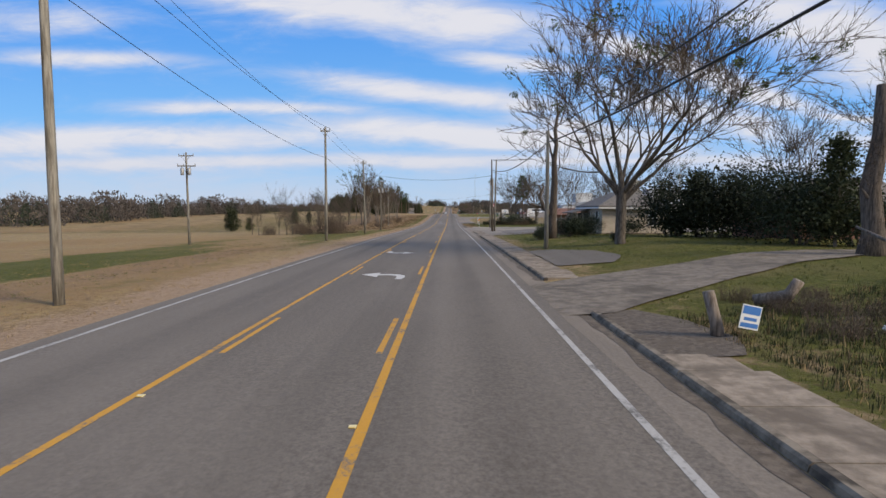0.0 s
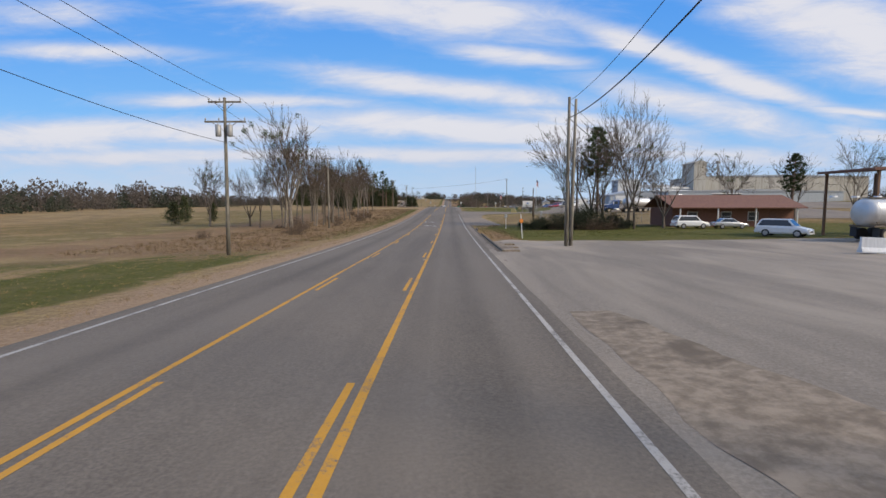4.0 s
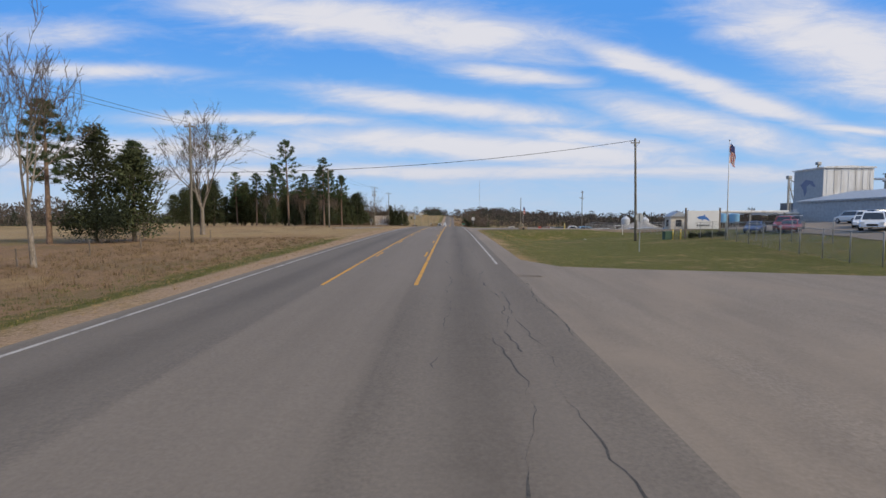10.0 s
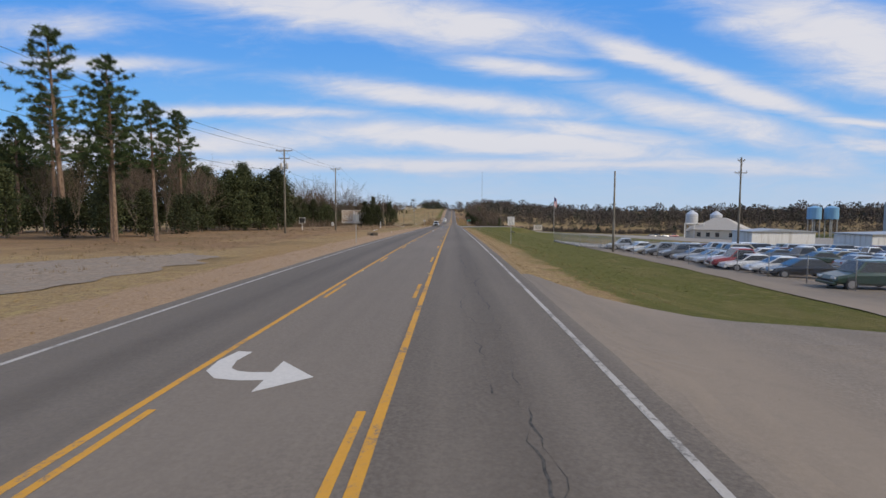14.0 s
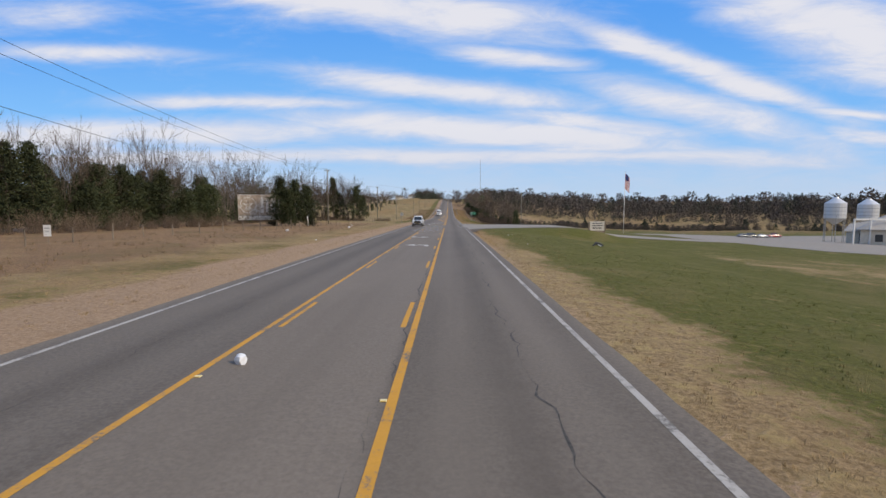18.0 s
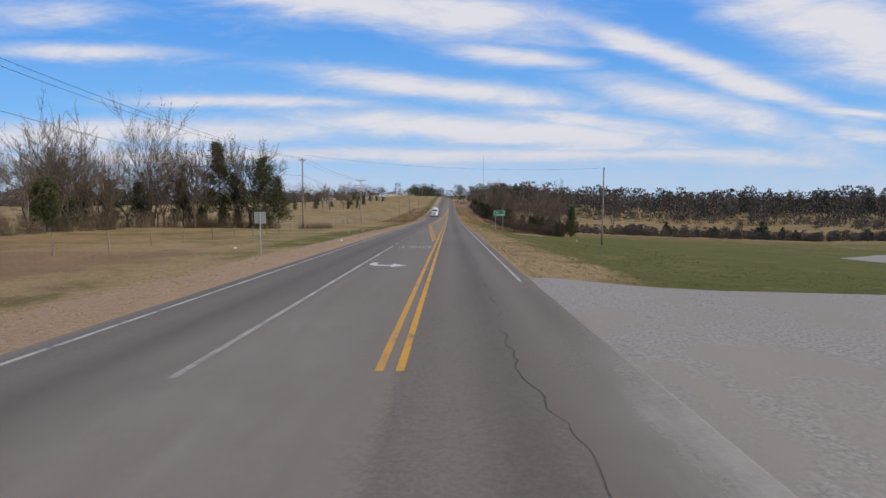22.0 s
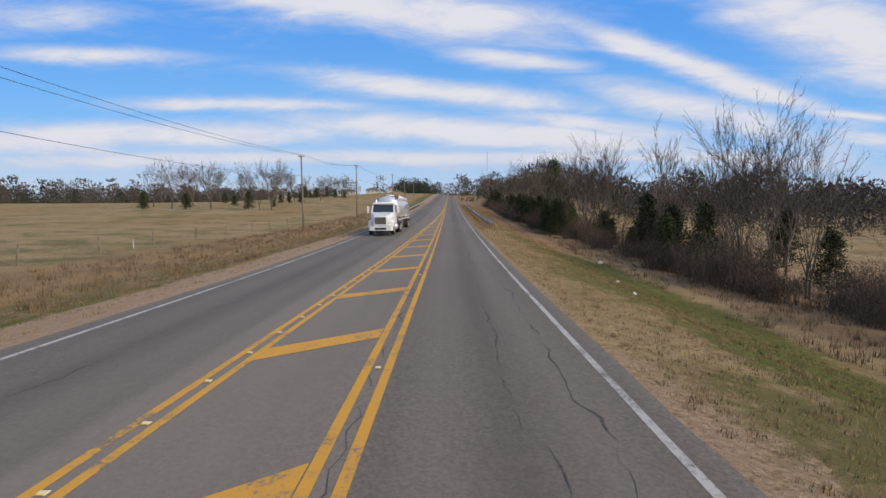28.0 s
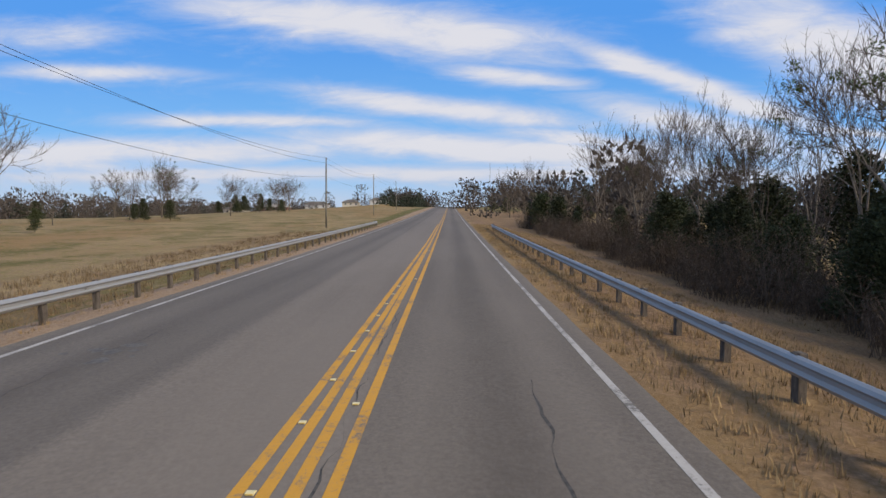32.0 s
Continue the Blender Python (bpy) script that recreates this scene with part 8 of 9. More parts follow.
part("stair", Mesh().box(-2.5, -4.9, 2.0, -1.9, -4.5, 6.5).box(-1.2, -4.9, 2.0, -0.7, -4.5, 6.0), WHITE_WALL, logo)
block("mill_tower", "tall tan metal-clad mill tower with a shallow gable", 109.7, 303, 115.2, 314.5, 18.4, TAN_METAL, TAN_METAL, 1.2, ribs=1.4, z=MZ)
block("warehouse", "long tan metal warehouse", 115.8, 306, 190, 340, 12.6, TAN_METAL, METAL_ROOF, 0.6, ribs=3.0, z=MZ)
low = block("warehouse", "grey metal warehouse with a wide dark loading bay", 92.0, 288, 165, 302.5, 5.4, GREY_WALL, METAL_ROOF, 0.8, ribs=3.0, z=MZ)
# flat panel on the wall, painting in the bay's inner shade
part("bay_opening", Mesh().box(-18, -7.33, 0, -6, -7.27, 4.4), OPENING_SHADE, low, "black panel painting the shade inside the loading bay")
part("bay_header", Mesh().box(-18.3, -7.5, 4.4, -5.7, -7.25, 4.8), WHITE_WALL, low)
block("mill_shed", "long low shed with a white metal roof", 90.0, 303, 109, 318, 6.0, GREY_WALL, WHITE_WALL, 0.6, z=MZ)
for x, y, w in ((54.0, 299, 13), (66.0, 303.5, 9)):
    t = thing("canopy", "white-roofed open truck canopy", "canopy", "truck canopies", pose(x, y, ground(x, y)))
    part("roof", Mesh().box(-w / 2, -4, 2.9, w / 2, 4, 3.3, 0.05), WHITE_WALL, t)
    for s in (-w / 2 + 0.4, 0, w / 2 - 0.4):
        part("post", Mesh().box(s - 0.12, -3.6, -2.5, s + 0.12, -3.4, 2.9), STEEL, t)
t = thing("roof_pipes", "white roof pipework and vents on the mill", "pipework", m=pose(97, 306, MZ))
for k in range(4):
    part("pipe", Mesh().tube([(-9, -2 + k * 2.0, 7.4 + 0.5 * k), (12, -2 + k * 2.0, 7.4 + 0.5 * k)], [0.25, 0.25], 8), WHITE_WALL, t, smooth=True)
for k in range(5):
    part("vent", Mesh().tube([(-8 + k * 4, 0, 6.5), (-8 + k * 4, 0, 9.6), (-8 + k * 4, 0, 10.0)], [0.5, 0.5, 0.8], 10), STEEL, t)

DARK_SILO = material("dark_grey_silo_cladding", (0.10, 0.105, 0.11), (0.19, 0.195, 0.20), 1.0, 0.6, 0.2, stretch=(6, 6, 0.3))
# the tall elevator far behind
EZ = ground(240, 556)
t = thing("grain_elevator", "tall grey grain elevator with bins, legs and spouts", "grain elevator", m=pose(246, 560, EZ, 0, 0, 14))
part("headhouse", Mesh().box(-6, -9, -3, 14, 9, 22), DARK_SILO, t)
part("work_house", Mesh().box(-9, -9, -3, -6.2, 9, 17), GREY_WALL, t)
for k, (x, hgt, rad_) in enumerate(((-4, 33, 1.8), (0, 36, 2.1), (4.5, 34, 1.9), (9, 31, 2.0), (12.5, 28, 1.6))):
    part("bin", Mesh().tube([(x, -6, 20), (x, -6, 22), (x, -6, hgt - 2), (x, -6, hgt)], [0.6, rad_, rad_, 0.3], 14), TANK_STEEL, t, smooth=False)
for x, top in ((-17, 38), (-6, 40), (7.5, 48)):
    leg = part("elevator_leg", Mesh().box(x - 0.5, -7.5, -3, x + 0.5, -6.6, top), STEEL, t)
    part("leg_head", Mesh().box(x - 1.4, -8.2, top, x + 1.4, -6.0, top + 2.2, 0.3), STEEL, leg)
    for k in range(12):
        z = -2 + k * (top / 12)
        part("brace", Mesh().tube([(x - 1.3, -7.9, z), (x + 1.3, -7.9, z + top / 12)], [0.12, 0.12], 4).tube([(x + 1.3, -7.9, z), (x - 1.3, -7.9, z + top / 12)], [0.12, 0.12], 4), STEEL, leg)
    part("guide", Mesh().box(x - 1.4, -8, -3, x - 1.2, -7.8, top).box(x + 1.2, -8, -3, x + 1.4, -7.8, top), STEEL, leg)
for a, b in (((-17, -7, 38), (-4, -6, 33)), ((-6, -7, 40), (4.5, -6, 34)), ((7.5, -7, 48), (9, -6, 31)), ((7.5, -7, 46), (0, -6, 36)), ((7.5, -7, 47), (12.5, -6, 29)), ((-17, -7, 36), (-9, -6, 17))):
    part("spout", Mesh().tube([a, b], [0.35, 0.35], 6), STEEL, t)
part("catwalk", Mesh().box(-18, -8.4, 30, 14, -7.4, 30.3).box(-18, -8.4, 31.3, 14, -8.3, 31.4), STEEL, t)
for x in (-38, -29):
    s = thing("water_tank", "blue cylindrical tank on a stand", "tank", "blue tanks", pose(210 + x + 18, 556, EZ + 8))
    part("shell", Mesh().tube([(0, 0, 0), (0, 0, 6), (0, 0, 7)], [3.2, 3.2, 0.5], 18), PAINT["sky blue"], s)
    part("stand", Mesh().box(-2, -2, -12, -1.6, -1.6, 0).box(1.6, -2, -12, 2, -1.6, 0).box(-2, 1.6, -12, -1.6, 2, 0).box(1.6, 1.6, -12, 2, 2, 0), STEEL, s)

# the gate house
h = thing("gate_house", "small cream gate house with a grey gable roof", "hut", m=pose(43.4, 301.5, ground(43.4, 301.5)))
walls(h, 3.0, 2.6, 2.9, CREAM_WALL)
part("roof", Mesh().loft([[(-1.75, -1.6, 2.9), (1.75, -1.6, 2.9), (1.75, 1.6, 2.9), (-1.75, 1.6, 2.9)], [(-0.05, -1.6, 3.9), (0.05, -1.6, 3.9), (0.05, 1.6, 3.9), (-0.05, 1.6, 3.9)]]), METAL_ROOF, h)
window(h, 0.0, -1.3, 1.1, 0.9, 1.1, "-y", BLACK_TRIM), window(h, -1.5, 0.0, 1.1, 0.8, 1.1, "-x", BLACK_TRIM)

# the feed mill office with its two bins
h = thing("office", "cream single-storey office with a pale hip roof", "building", m=pose(115.0, 507.0, ground(113, 503), 0, 0, -38))
walls(h, 20, 17, 4.0, CREAM_WALL, z=-2.0)
part("roof", hip_roof(20, 17, 4.1, 5.0, 0.7), PALE_ROOF, h)
for x in (-6.5, -3.0, 0.5, 5.5):
    window(h, x, -8.5, 1.2, 1.3, 1.6, "-y", BLACK_TRIM)
for y in (-5, 0, 5):
    window(h, -10, y, 1.2, 1.3, 1.6, "-x", BLACK_TRIM)
part("porch", Mesh().box(-12.6, -3, -1, -10.1, 3, 3.3, 0.05), CREAM_WALL, h)
part("porch_roof", Mesh().loft([[(-13.2, -3.6, 3.3), (-10, -3.6, 3.3), (-10, 3.6, 3.3), (-13.2, 3.6, 3.3)], [(-12, -0.1, 5.2), (-8, -0.1, 6.0), (-8, 0.1, 6.0), (-12, 0.1, 5.2)]]), PALE_ROOF, h)


def feed_bin():
    t = thing("feed_bin", "galvanised feed bin on tall steel legs", "silo", "feed bins")
    part("shell", Mesh().tube([(0, 0, 5.4), (0, 0, 7.2), (0, 0, 11.6), (0, 0, 13.2), (0, 0, 13.4)], [0.5, 2.7, 2.7, 0.7, 0.6], 22), TANK_STEEL, t)
    for z in (8.2, 9.3, 10.4):
        part("hoop", Mesh().tube([(0, 0, z - 0.06), (0, 0, z + 0.06)], [2.74, 2.74], 22, caps=False), STEEL, t)
    for k in range(6):
        a = k * math.pi / 3
        part("leg", Mesh().tube([(2.6 * math.cos(a), 2.6 * math.sin(a), -1.5), (2.6 * math.cos(a), 2.6 * math.sin(a), 8)], [0.1, 0.1], 6), STEEL, t)
    return t


put("feed_bin", feed_bin, 114.3, 531.0), put("feed_bin", feed_bin, 129.0, 537.0)
t = thing("truck_scale_frame", "white steel frame over the truck scale", "frame", m=pose(103.0, 505.0, ground(103, 505)))
for x in (-4, 0, 4):
    part("post", Mesh().box(x - 0.15, -0.15, -1, x + 0.15, 0.15, 6.2), TRIM, t)
part("beam", Mesh().box(-4.2, -0.15, 6.0, 4.2, 0.15, 6.4), TRIM, t)
block("storage_building", "long white metal storage building", 100, 412, 150, 424, 4.2, WHITE_WALL, METAL_ROOF, 0.5, ribs=3.0)
block("storage_building", "white open-sided storage shed", 86, 436, 104, 446, 4.0, WHITE_WALL, METAL_ROOF, 0.6)

# houses on the hilltop
for x, y, w, col in ((-92, 1070, 16, WHITE_WALL), (-70, 1078, 12, CREAM_WALL), (-52, 1090, 14, WHITE_WALL), (-118, 1062, 18, BRICK), (-140, 1050, 14, CREAM_WALL), (-30, 1112, 10, WHITE_WALL)):
    h = thing("house", "distant single-storey house with a pale wall", "house", "hilltop houses", pose(x, y, ground(x, y) + 0.4, 0, 0, (x * 7) % 30 - 15))
    walls(h, w, 8, 2.9, col, z=-2.0)
    part("roof", hip_roof(w, 8, 3.0, 2.0, 0.5), SHINGLE if col is not BRICK else PALE_ROOF, h)
    for k in (-0.3, 0.0, 0.3):
        window(h, w * k, -4.0, 1.0, 1.2, 1.2, "-y")



# ---- fences ----
def fabric_material():
    """Woven wire: fine diagonal strands with air between them."""
    m = bpy.data.materials.new("chain_link_wire")
    m.use_nodes = True
    n = Nodes(m.node_tree)
    p = n.add("ShaderNodeSeparateXYZ", {0: n.add("ShaderNodeNewGeometry").outputs["Position"]})
    run = n.math("ADD", p.outputs[0], p.outputs[1])
    strand = None
    for s in (1.0, -1.0):
        d = n.math("FRACT", n.math("MULTIPLY", n.math("MULTIPLY_ADD", p.outputs[2], s, run), 12.0))
        k = n.math("LESS_THAN", d, 0.085)
        strand = k if strand is None else n.math("MAXIMUM", strand, k)
    b = n.add("ShaderNodeBsdfPrincipled", {"Base Color": rgb(0.30, 0.30, 0.29), "Roughness": 0.55, "Metallic": 0.5})
    t = n.add("ShaderNodeBsdfTransparent")
    mix = n.add("ShaderNodeMixShader", {0: strand, 1: t, 2: b})
    n.add("ShaderNodeOutputMaterial", {0: mix})
    return m


FABRIC = fabric_material()
FENCE_POST = plain("dull_fence_post", (0.30, 0.295, 0.28), 0.6, 0.4)
OLD_POST = material("old_fence_post_wood", (0.10, 0.078, 0.058), (0.24, 0.195, 0.15), 3.0, 0.95, 0.4, stretch=(5, 5, 0.6), spread=0.4)
WHITE_METAL = plain("white_painted_metal", (0.68, 0.67, 0.64), 0.45)
GREY_METAL = plain("grey_sign_back", (0.36, 0.37, 0.37), 0.5, 0.5)
ORANGE = plain("orange_sign_face", (0.72, 0.23, 0.03), 0.5)
SIGN_GREEN = plain("green_sign_sheeting", (0.005, 0.15, 0.085), 0.45)
SIGN_BLUE = plain("blue_print", (0.05, 0.16, 0.42), 0.5)
RED = plain("red_paint", (0.42, 0.03, 0.025), 0.45)
BLACK = plain("black_paint", (0.02, 0.02, 0.02), 0.5)
YELLOW_METAL = plain("yellow_bollard_paint", (0.68, 0.50, 0.09), 0.55)
LITTER = plain("white_litter", (0.62, 0.62, 0.62), 0.6)
DEAD_WOOD = material("dead_bleached_wood", (0.10, 0.075, 0.055), (0.27, 0.215, 0.165), 4.0, 0.95, 0.6, stretch=(4, 4, 0.6), local=True)
DEAD_DARK = material("dead_dark_bark", (0.05, 0.039, 0.031), (0.16, 0.125, 0.096), 3.5, 0.95, 0.7, stretch=(4, 4, 0.6), local=True)


def chain_fence(points, label, high=1.8, step=3.0):
    """Chain-link fence along a line of corners: posts, top rail and woven wire."""
    f = thing("chain_link_fence", label, "fence", "chain-link fences")
    data = Mesh().tube([(0, 0, -0.3), (0, 0, high + 0.06), (0, 0, high + 0.09)], [0.035, 0.035, 0.012], 7).data("post", FENCE_POST, True)
    tops = []
    for (x0, y0), (x1, y1) in zip(points, points[1:]):
        n = max(1, round(math.hypot(x1 - x0, y1 - y0) / step))
        tops += [(x0 + (x1 - x0) * k / n, y0 + (y1 - y0) * k / n) for k in range(n)]
    tops.append(points[-1])
    tops = [(x, y, ground(x, y)) for x, y in tops]
    for x, y, z in tops:
        share("post", data, f, pose(x, y, z))
    part("top_rail", Mesh().tube([(x, y, z + high) for x, y, z in tops], [0.024] * len(tops), 6), FENCE_POST, f)
    m = Mesh()
    for a, b in zip(tops, tops[1:]):
        m.quad((a[0], a[1], a[2] + 0.04), (b[0], b[1], b[2] + 0.04), (b[0], b[1], b[2] + high), (a[0], a[1], a[2] + high))
    part("woven_wire", m, FABRIC, f, "sheet of woven wire mesh")
    return f


chain_fence([(19.0, 170.0), (18.7, 175.5), (18.9, 181.0), (21.4, 192.0), (22.4, 214.0)], "galvanised chain-link fence along the mill yard")
chain_fence([(19.0, 170.0), (32.0, 168.5), (52.0, 166.5)], "galvanised chain-link fence behind the ditch")
chain_fence([(22.6, 231.5), (24.2, 242.0), (27.2, 254.6)], "galvanised chain-link fence beside the entrance")
chain_fence([(30.3, 245.0), (27.2, 254.6), (28.6, 264.8), (31.0, 280.0), (32.0, 291.8), (27.5, 306.5)], "chain-link fence round the office lawn")
chain_fence([(27.5, 306.5), (39.0, 309.0), (52.0, 311.0)], "chain-link fence beside the car park entrance")
chain_fence([(23.5, 318.0), (22.4, 340.0), (23.6, 372.0), (20.4, 392.6), (44.0, 394.5)], "chain-link fence in front of the car park", 1.8, 4.0)

# the gate by the mill entrance
g = thing("yard_gate", "steel gate posts with a dark control box", "gate", m=pose(23.0, 218.0, ground(23.0, 218.0)))
for x, y in ((-0.7, 0.0), (0.9, 0.3), (-0.9, 2.4), (1.0, 2.8)):
    part("gate_post", Mesh().tube([(x, y, -0.3), (x, y, 2.5), (x, y, 2.54)], [0.06, 0.06, 0.02], 8), FENCE_POST, g)
for p, q, r_ in (((-0.7, 0, 2.3), (0.9, 0.3, 2.3), 0.04), ((-0.9, 2.4, 2.3), (1.0, 2.8, 2.3), 0.04), ((-0.7, 0, 1.2), (0.9, 0.3, 1.2), 0.03), ((-0.7, 0, 2.3), (-0.9, 2.4, 2.3), 0.035), ((0.9, 0.3, 2.3), (1.0, 2.8, 2.3), 0.035), ((-0.9, 2.4, 1.2), (1.0, 2.8, 1.2), 0.03)):
    part("rail", Mesh().tube([p, q], [r_, r_], 6), FENCE_POST, g)
for p, q in (((-0.7, 0, 0.1), (-0.9, 2.4, 2.3)), ((0.9, 0.3, 0.1), (1.0, 2.8, 2.3))):
    part("brace", Mesh().tube([p, q], [0.025, 0.025], 6), FENCE_POST, g)
part("control_box", Mesh().box(-0.45, -0.15, 0.35, 0.35, 0.45, 1.5, 0.04), BLACK, g, "dark control box between the posts")


def bollard():
    b = thing("bollard", "yellow steel bollard beside the mill entrance", "bollard", "yellow bollards")
    part("tube", Mesh().tube([(0, 0, -0.2), (0, 0, 1.05), (0, 0, 1.12)], [0.075, 0.075, 0.03], 10), YELLOW_METAL, b, smooth=True)
    part("band", Mesh().tube([(0, 0, 0.82), (0, 0, 0.92)], [0.079, 0.079], 10), WHITE_METAL, b, "pale reflective band")
    return b


for k in range(3):
    put("bollard", bollard, 17.5 + 0.55 * k, 216.3 + 0.1 * k)
put("bollard", bollard, 25.6, 262.6), put("bollard", bollard, 26.3, 262.2), put("bollard", bollard, 19.9, 292.0)


def field_post(x, y, high=1.3, lean=0.0, pale=False):
    def build():
        p = thing("fence_post", "weathered wooden post of a wire fence" if not pale else "short white marker post in the grass", "post", "field fence posts" if not pale else "white marker posts")
        part("stake", Mesh().tube([(0, 0, -0.3), (0.02, 0, 0.6), (0.0, 0.02, 1.25), (0.0, 0.02, 1.3)], [0.06, 0.055, 0.05, 0.03], 7), WHITE_METAL if pale else OLD_POST, p)
        return p
    put("pale_post" if pale else "field_post", build, x, y, high / 1.3, (x * 31 + y * 17) % 360, lean=lean)


rr = random.Random(31)
for k in range(26):
    t = k * 4.6
    y = 386 + t
    field_post(-28.2 - 2.6 * min(t / 20, 1) + 4.5 * min(max((y - 436) / 30, 0), 1) + rr.uniform(-0.2, 0.2), y, rr.uniform(1.2, 1.5), rr.uniform(-4, 4))
for k in range(14):
    field_post(-25.2 + rr.uniform(-0.2, 0.2), 506 + k * 5.2, rr.uniform(1.1, 1.5), rr.uniform(-5, 5))
for k in range(16):
    field_post(-28.0 + rr.uniform(-0.3, 0.3), 600 + k * 7.6, rr.uniform(1.1, 1.5), rr.uniform(-5, 5))
for k in range(10):
    field_post(-28.0, 205 + k * 6.4, rr.uniform(1.1, 1.4), rr.uniform(-5, 5))
for x, y, h_ in ((-27.0, 476.0, 2.0), (22.8, 570.4, 0.75), (22.4, 504.5, 0.9), (-28.5, 673.5, 0.8), (26.9, 283.0, 0.9), (-22.2, 493.0, 0.7)):
    field_post(x, y, h_, pale=True)
for x0, y0, x1, y1 in ((-30.8, 390, -25.4, 502), (-25.2, 506, -25.2, 574), (-28.0, 600, -28.0, 714), (-28.0, 205, -28.0, 263)):
    w = thing("fence_wire", "thin barbed wire strung between wooden posts", "wire fence", "fence wires")
    for lift in (0.45, 0.8, 1.1):
        ys_ = np.linspace(y0, y1, 20)
        if y1 == 502:
            run = [(-28.2 - 2.6 * min((q - 386) / 20, 1) + 4.5 * min(max((q - 436) / 30, 0), 1), q) for q in ys_]
        else:
            run = [(x0 + (x1 - x0) * (q - y0) / (y1 - y0), q) for q in ys_]
        part("strand", Mesh().tube([(x, q, ground(x, q) + lift) for x, q in run], [0.006] * 20, 3), RUST, w)


# ---- signs ----
def sign_text(body, size, mat, parent, m, name="lettering"):
    """Raised lettering as a mesh, standing upright and facing -y."""
    cu = bpy.data.curves.new(name, "FONT")
    cu.body, cu.size, cu.extrude, cu.align_x = body, size, 0.002, "CENTER"
    tmp = bpy.data.objects.new(name, cu)
    me = bpy.data.meshes.new_from_object(tmp)
    bpy.data.objects.remove(tmp)
    me.materials.clear()
    me.materials.append(mat)
    ob = new(name, me)
    ob.parent = parent
    ob.matrix_basis = m @ pose(0, 0, 0, 90, 0, 0)
    return ob


def post_pole(t, x, y, high, r=0.03, mat=None, name="post"):
    return part(name, Mesh().tube([(x, y, -0.3), (x, y, high), (x, y, high + 0.02)], [r, r, r * 0.4], 7), mat or FENCE_POST, t)


gz = ground(8.98, 573.3)
s = thing("guide_sign", "green highway distance sign on two steel posts", "road sign", m=pose(8.98, 573.3, gz, 0, 0, 2))
for x in (-0.68, 0.68):
    post_pole(s, x, 0.06, -0.4 - gz, 0.035, GREY_METAL)
lo, hi = -1.20 - gz, -0.21 - gz
p = part("panel", Mesh().box(-1.06, -0.02, lo, 1.06, 0.0, hi, 0.006), SIGN_GREEN, s, "green reflective sign panel")
m = Mesh()
for a in ((-1.03, lo + 0.025, 1.03, lo + 0.05), (-1.03, hi - 0.05, 1.03, hi - 0.025), (-1.03, lo + 0.05, -1.005, hi - 0.05), (1.005, lo + 0.05, 1.03, hi - 0.05)):
    m.box(a[0], -0.026, a[1], a[2], -0.021, a[3])
part("border", m, WHITE_METAL, p, "thin white border")
sign_text("Selma", 0.28, WHITE_METAL, p, pose(-0.52, -0.024, lo + 0.60))
sign_text("30", 0.28, WHITE_METAL, p, pose(0.80, -0.024, lo + 0.60))
sign_text("Montgomery", 0.28, WHITE_METAL, p, pose(-0.17, -0.024, lo + 0.19))
sign_text("80", 0.28, WHITE_METAL, p, pose(0.80, -0.024, lo + 0.19))

s = thing("speed_limit_sign", "white speed limit sign on a steel post", "road sign", m=pose(6.4, 348.0, ground(6.4, 348.0)))
post_pole(s, 0, 0.05, 3.1, 0.03, GREY_METAL)
p = part("panel", Mesh().box(-0.38, -0.012, 2.1, 0.38, 0.0, 3.05, 0.005), WHITE_METAL, s)
m = Mesh()
for a in ((-0.36, 2.12, 0.36, 2.135), (-0.36, 3.015, 0.36, 3.03), (-0.36, 2.135, -0.345, 3.015), (0.345, 2.135, 0.36, 3.015)):
    m.box(a[0], -0.017, a[1], a[2], -0.013, a[3])
part("border", m, BLACK, p, "thin black border")
sign_text("SPEED", 0.2, BLACK, p, pose(0, -0.016, 2.82)), sign_text("LIMIT", 0.2, BLACK, p, pose(0, -0.016, 2.62)), sign_text("55", 0.52, BLACK, p, pose(0, -0.016, 2.18))

s = thing("warning_sign", "orange diamond warning sign on a leaning white post", "road sign", m=pose(7.65, 129.3, ground(7.65, 129.3), 0, -4, 0))
post_pole(s, 0, 0.04, 2.5, 0.04, WHITE_METAL)
part("panel", Mesh().loft([[(0.25, q, 1.78), (0.03, q, 2.06), (-0.22, q, 1.83), (0, q, 1.52)] for q in (-0.012, 0.0)]), ORANGE, s, "faded orange diamond panel")


def back_sign(name, x, y, high, w, h_, label, shape="box", turn=0.0, post=GREY_METAL):
    s_ = thing(name, label, "road sign", m=pose(x, y, ground(x, y), 0, 0, turn))
    post_pole(s_, 0, -0.04, high, 0.032, post)
    if shape == "octagon":
        ring = [(0.39 * math.cos(math.pi * (k + 0.5) / 4), 0.39 * math.sin(math.pi * (k + 0.5) / 4)) for k in range(8)]
        m_ = Mesh().loft([[(a, q, high - 0.35 + b) for a, b in ring] for q in (0.0, 0.012)])
    else:
        m_ = Mesh().box(-w / 2, 0.0, high - h_, w / 2, 0.012, high, 0.004)
    part("panel", m_, GREY_METAL, s_, "bare grey back of the sign panel")


back_sign("marker_sign", 8.5, 151.7, 2.1, 0.42, 0.5, "small sign with its bare back on a white post", post=WHITE_METAL)
back_sign("stop_sign", 15.8, 246.8, 3.2, 0, 0, "stop sign showing its bare grey back", "octagon", 12)
back_sign("speed_sign", -10.2, 344.0, 2.9, 0.6, 0.75, "road sign showing its bare grey back")
back_sign("guide_sign", -12.7, 513.0, 2.8, 0.75, 0.75, "road sign on the verge showing its grey back")

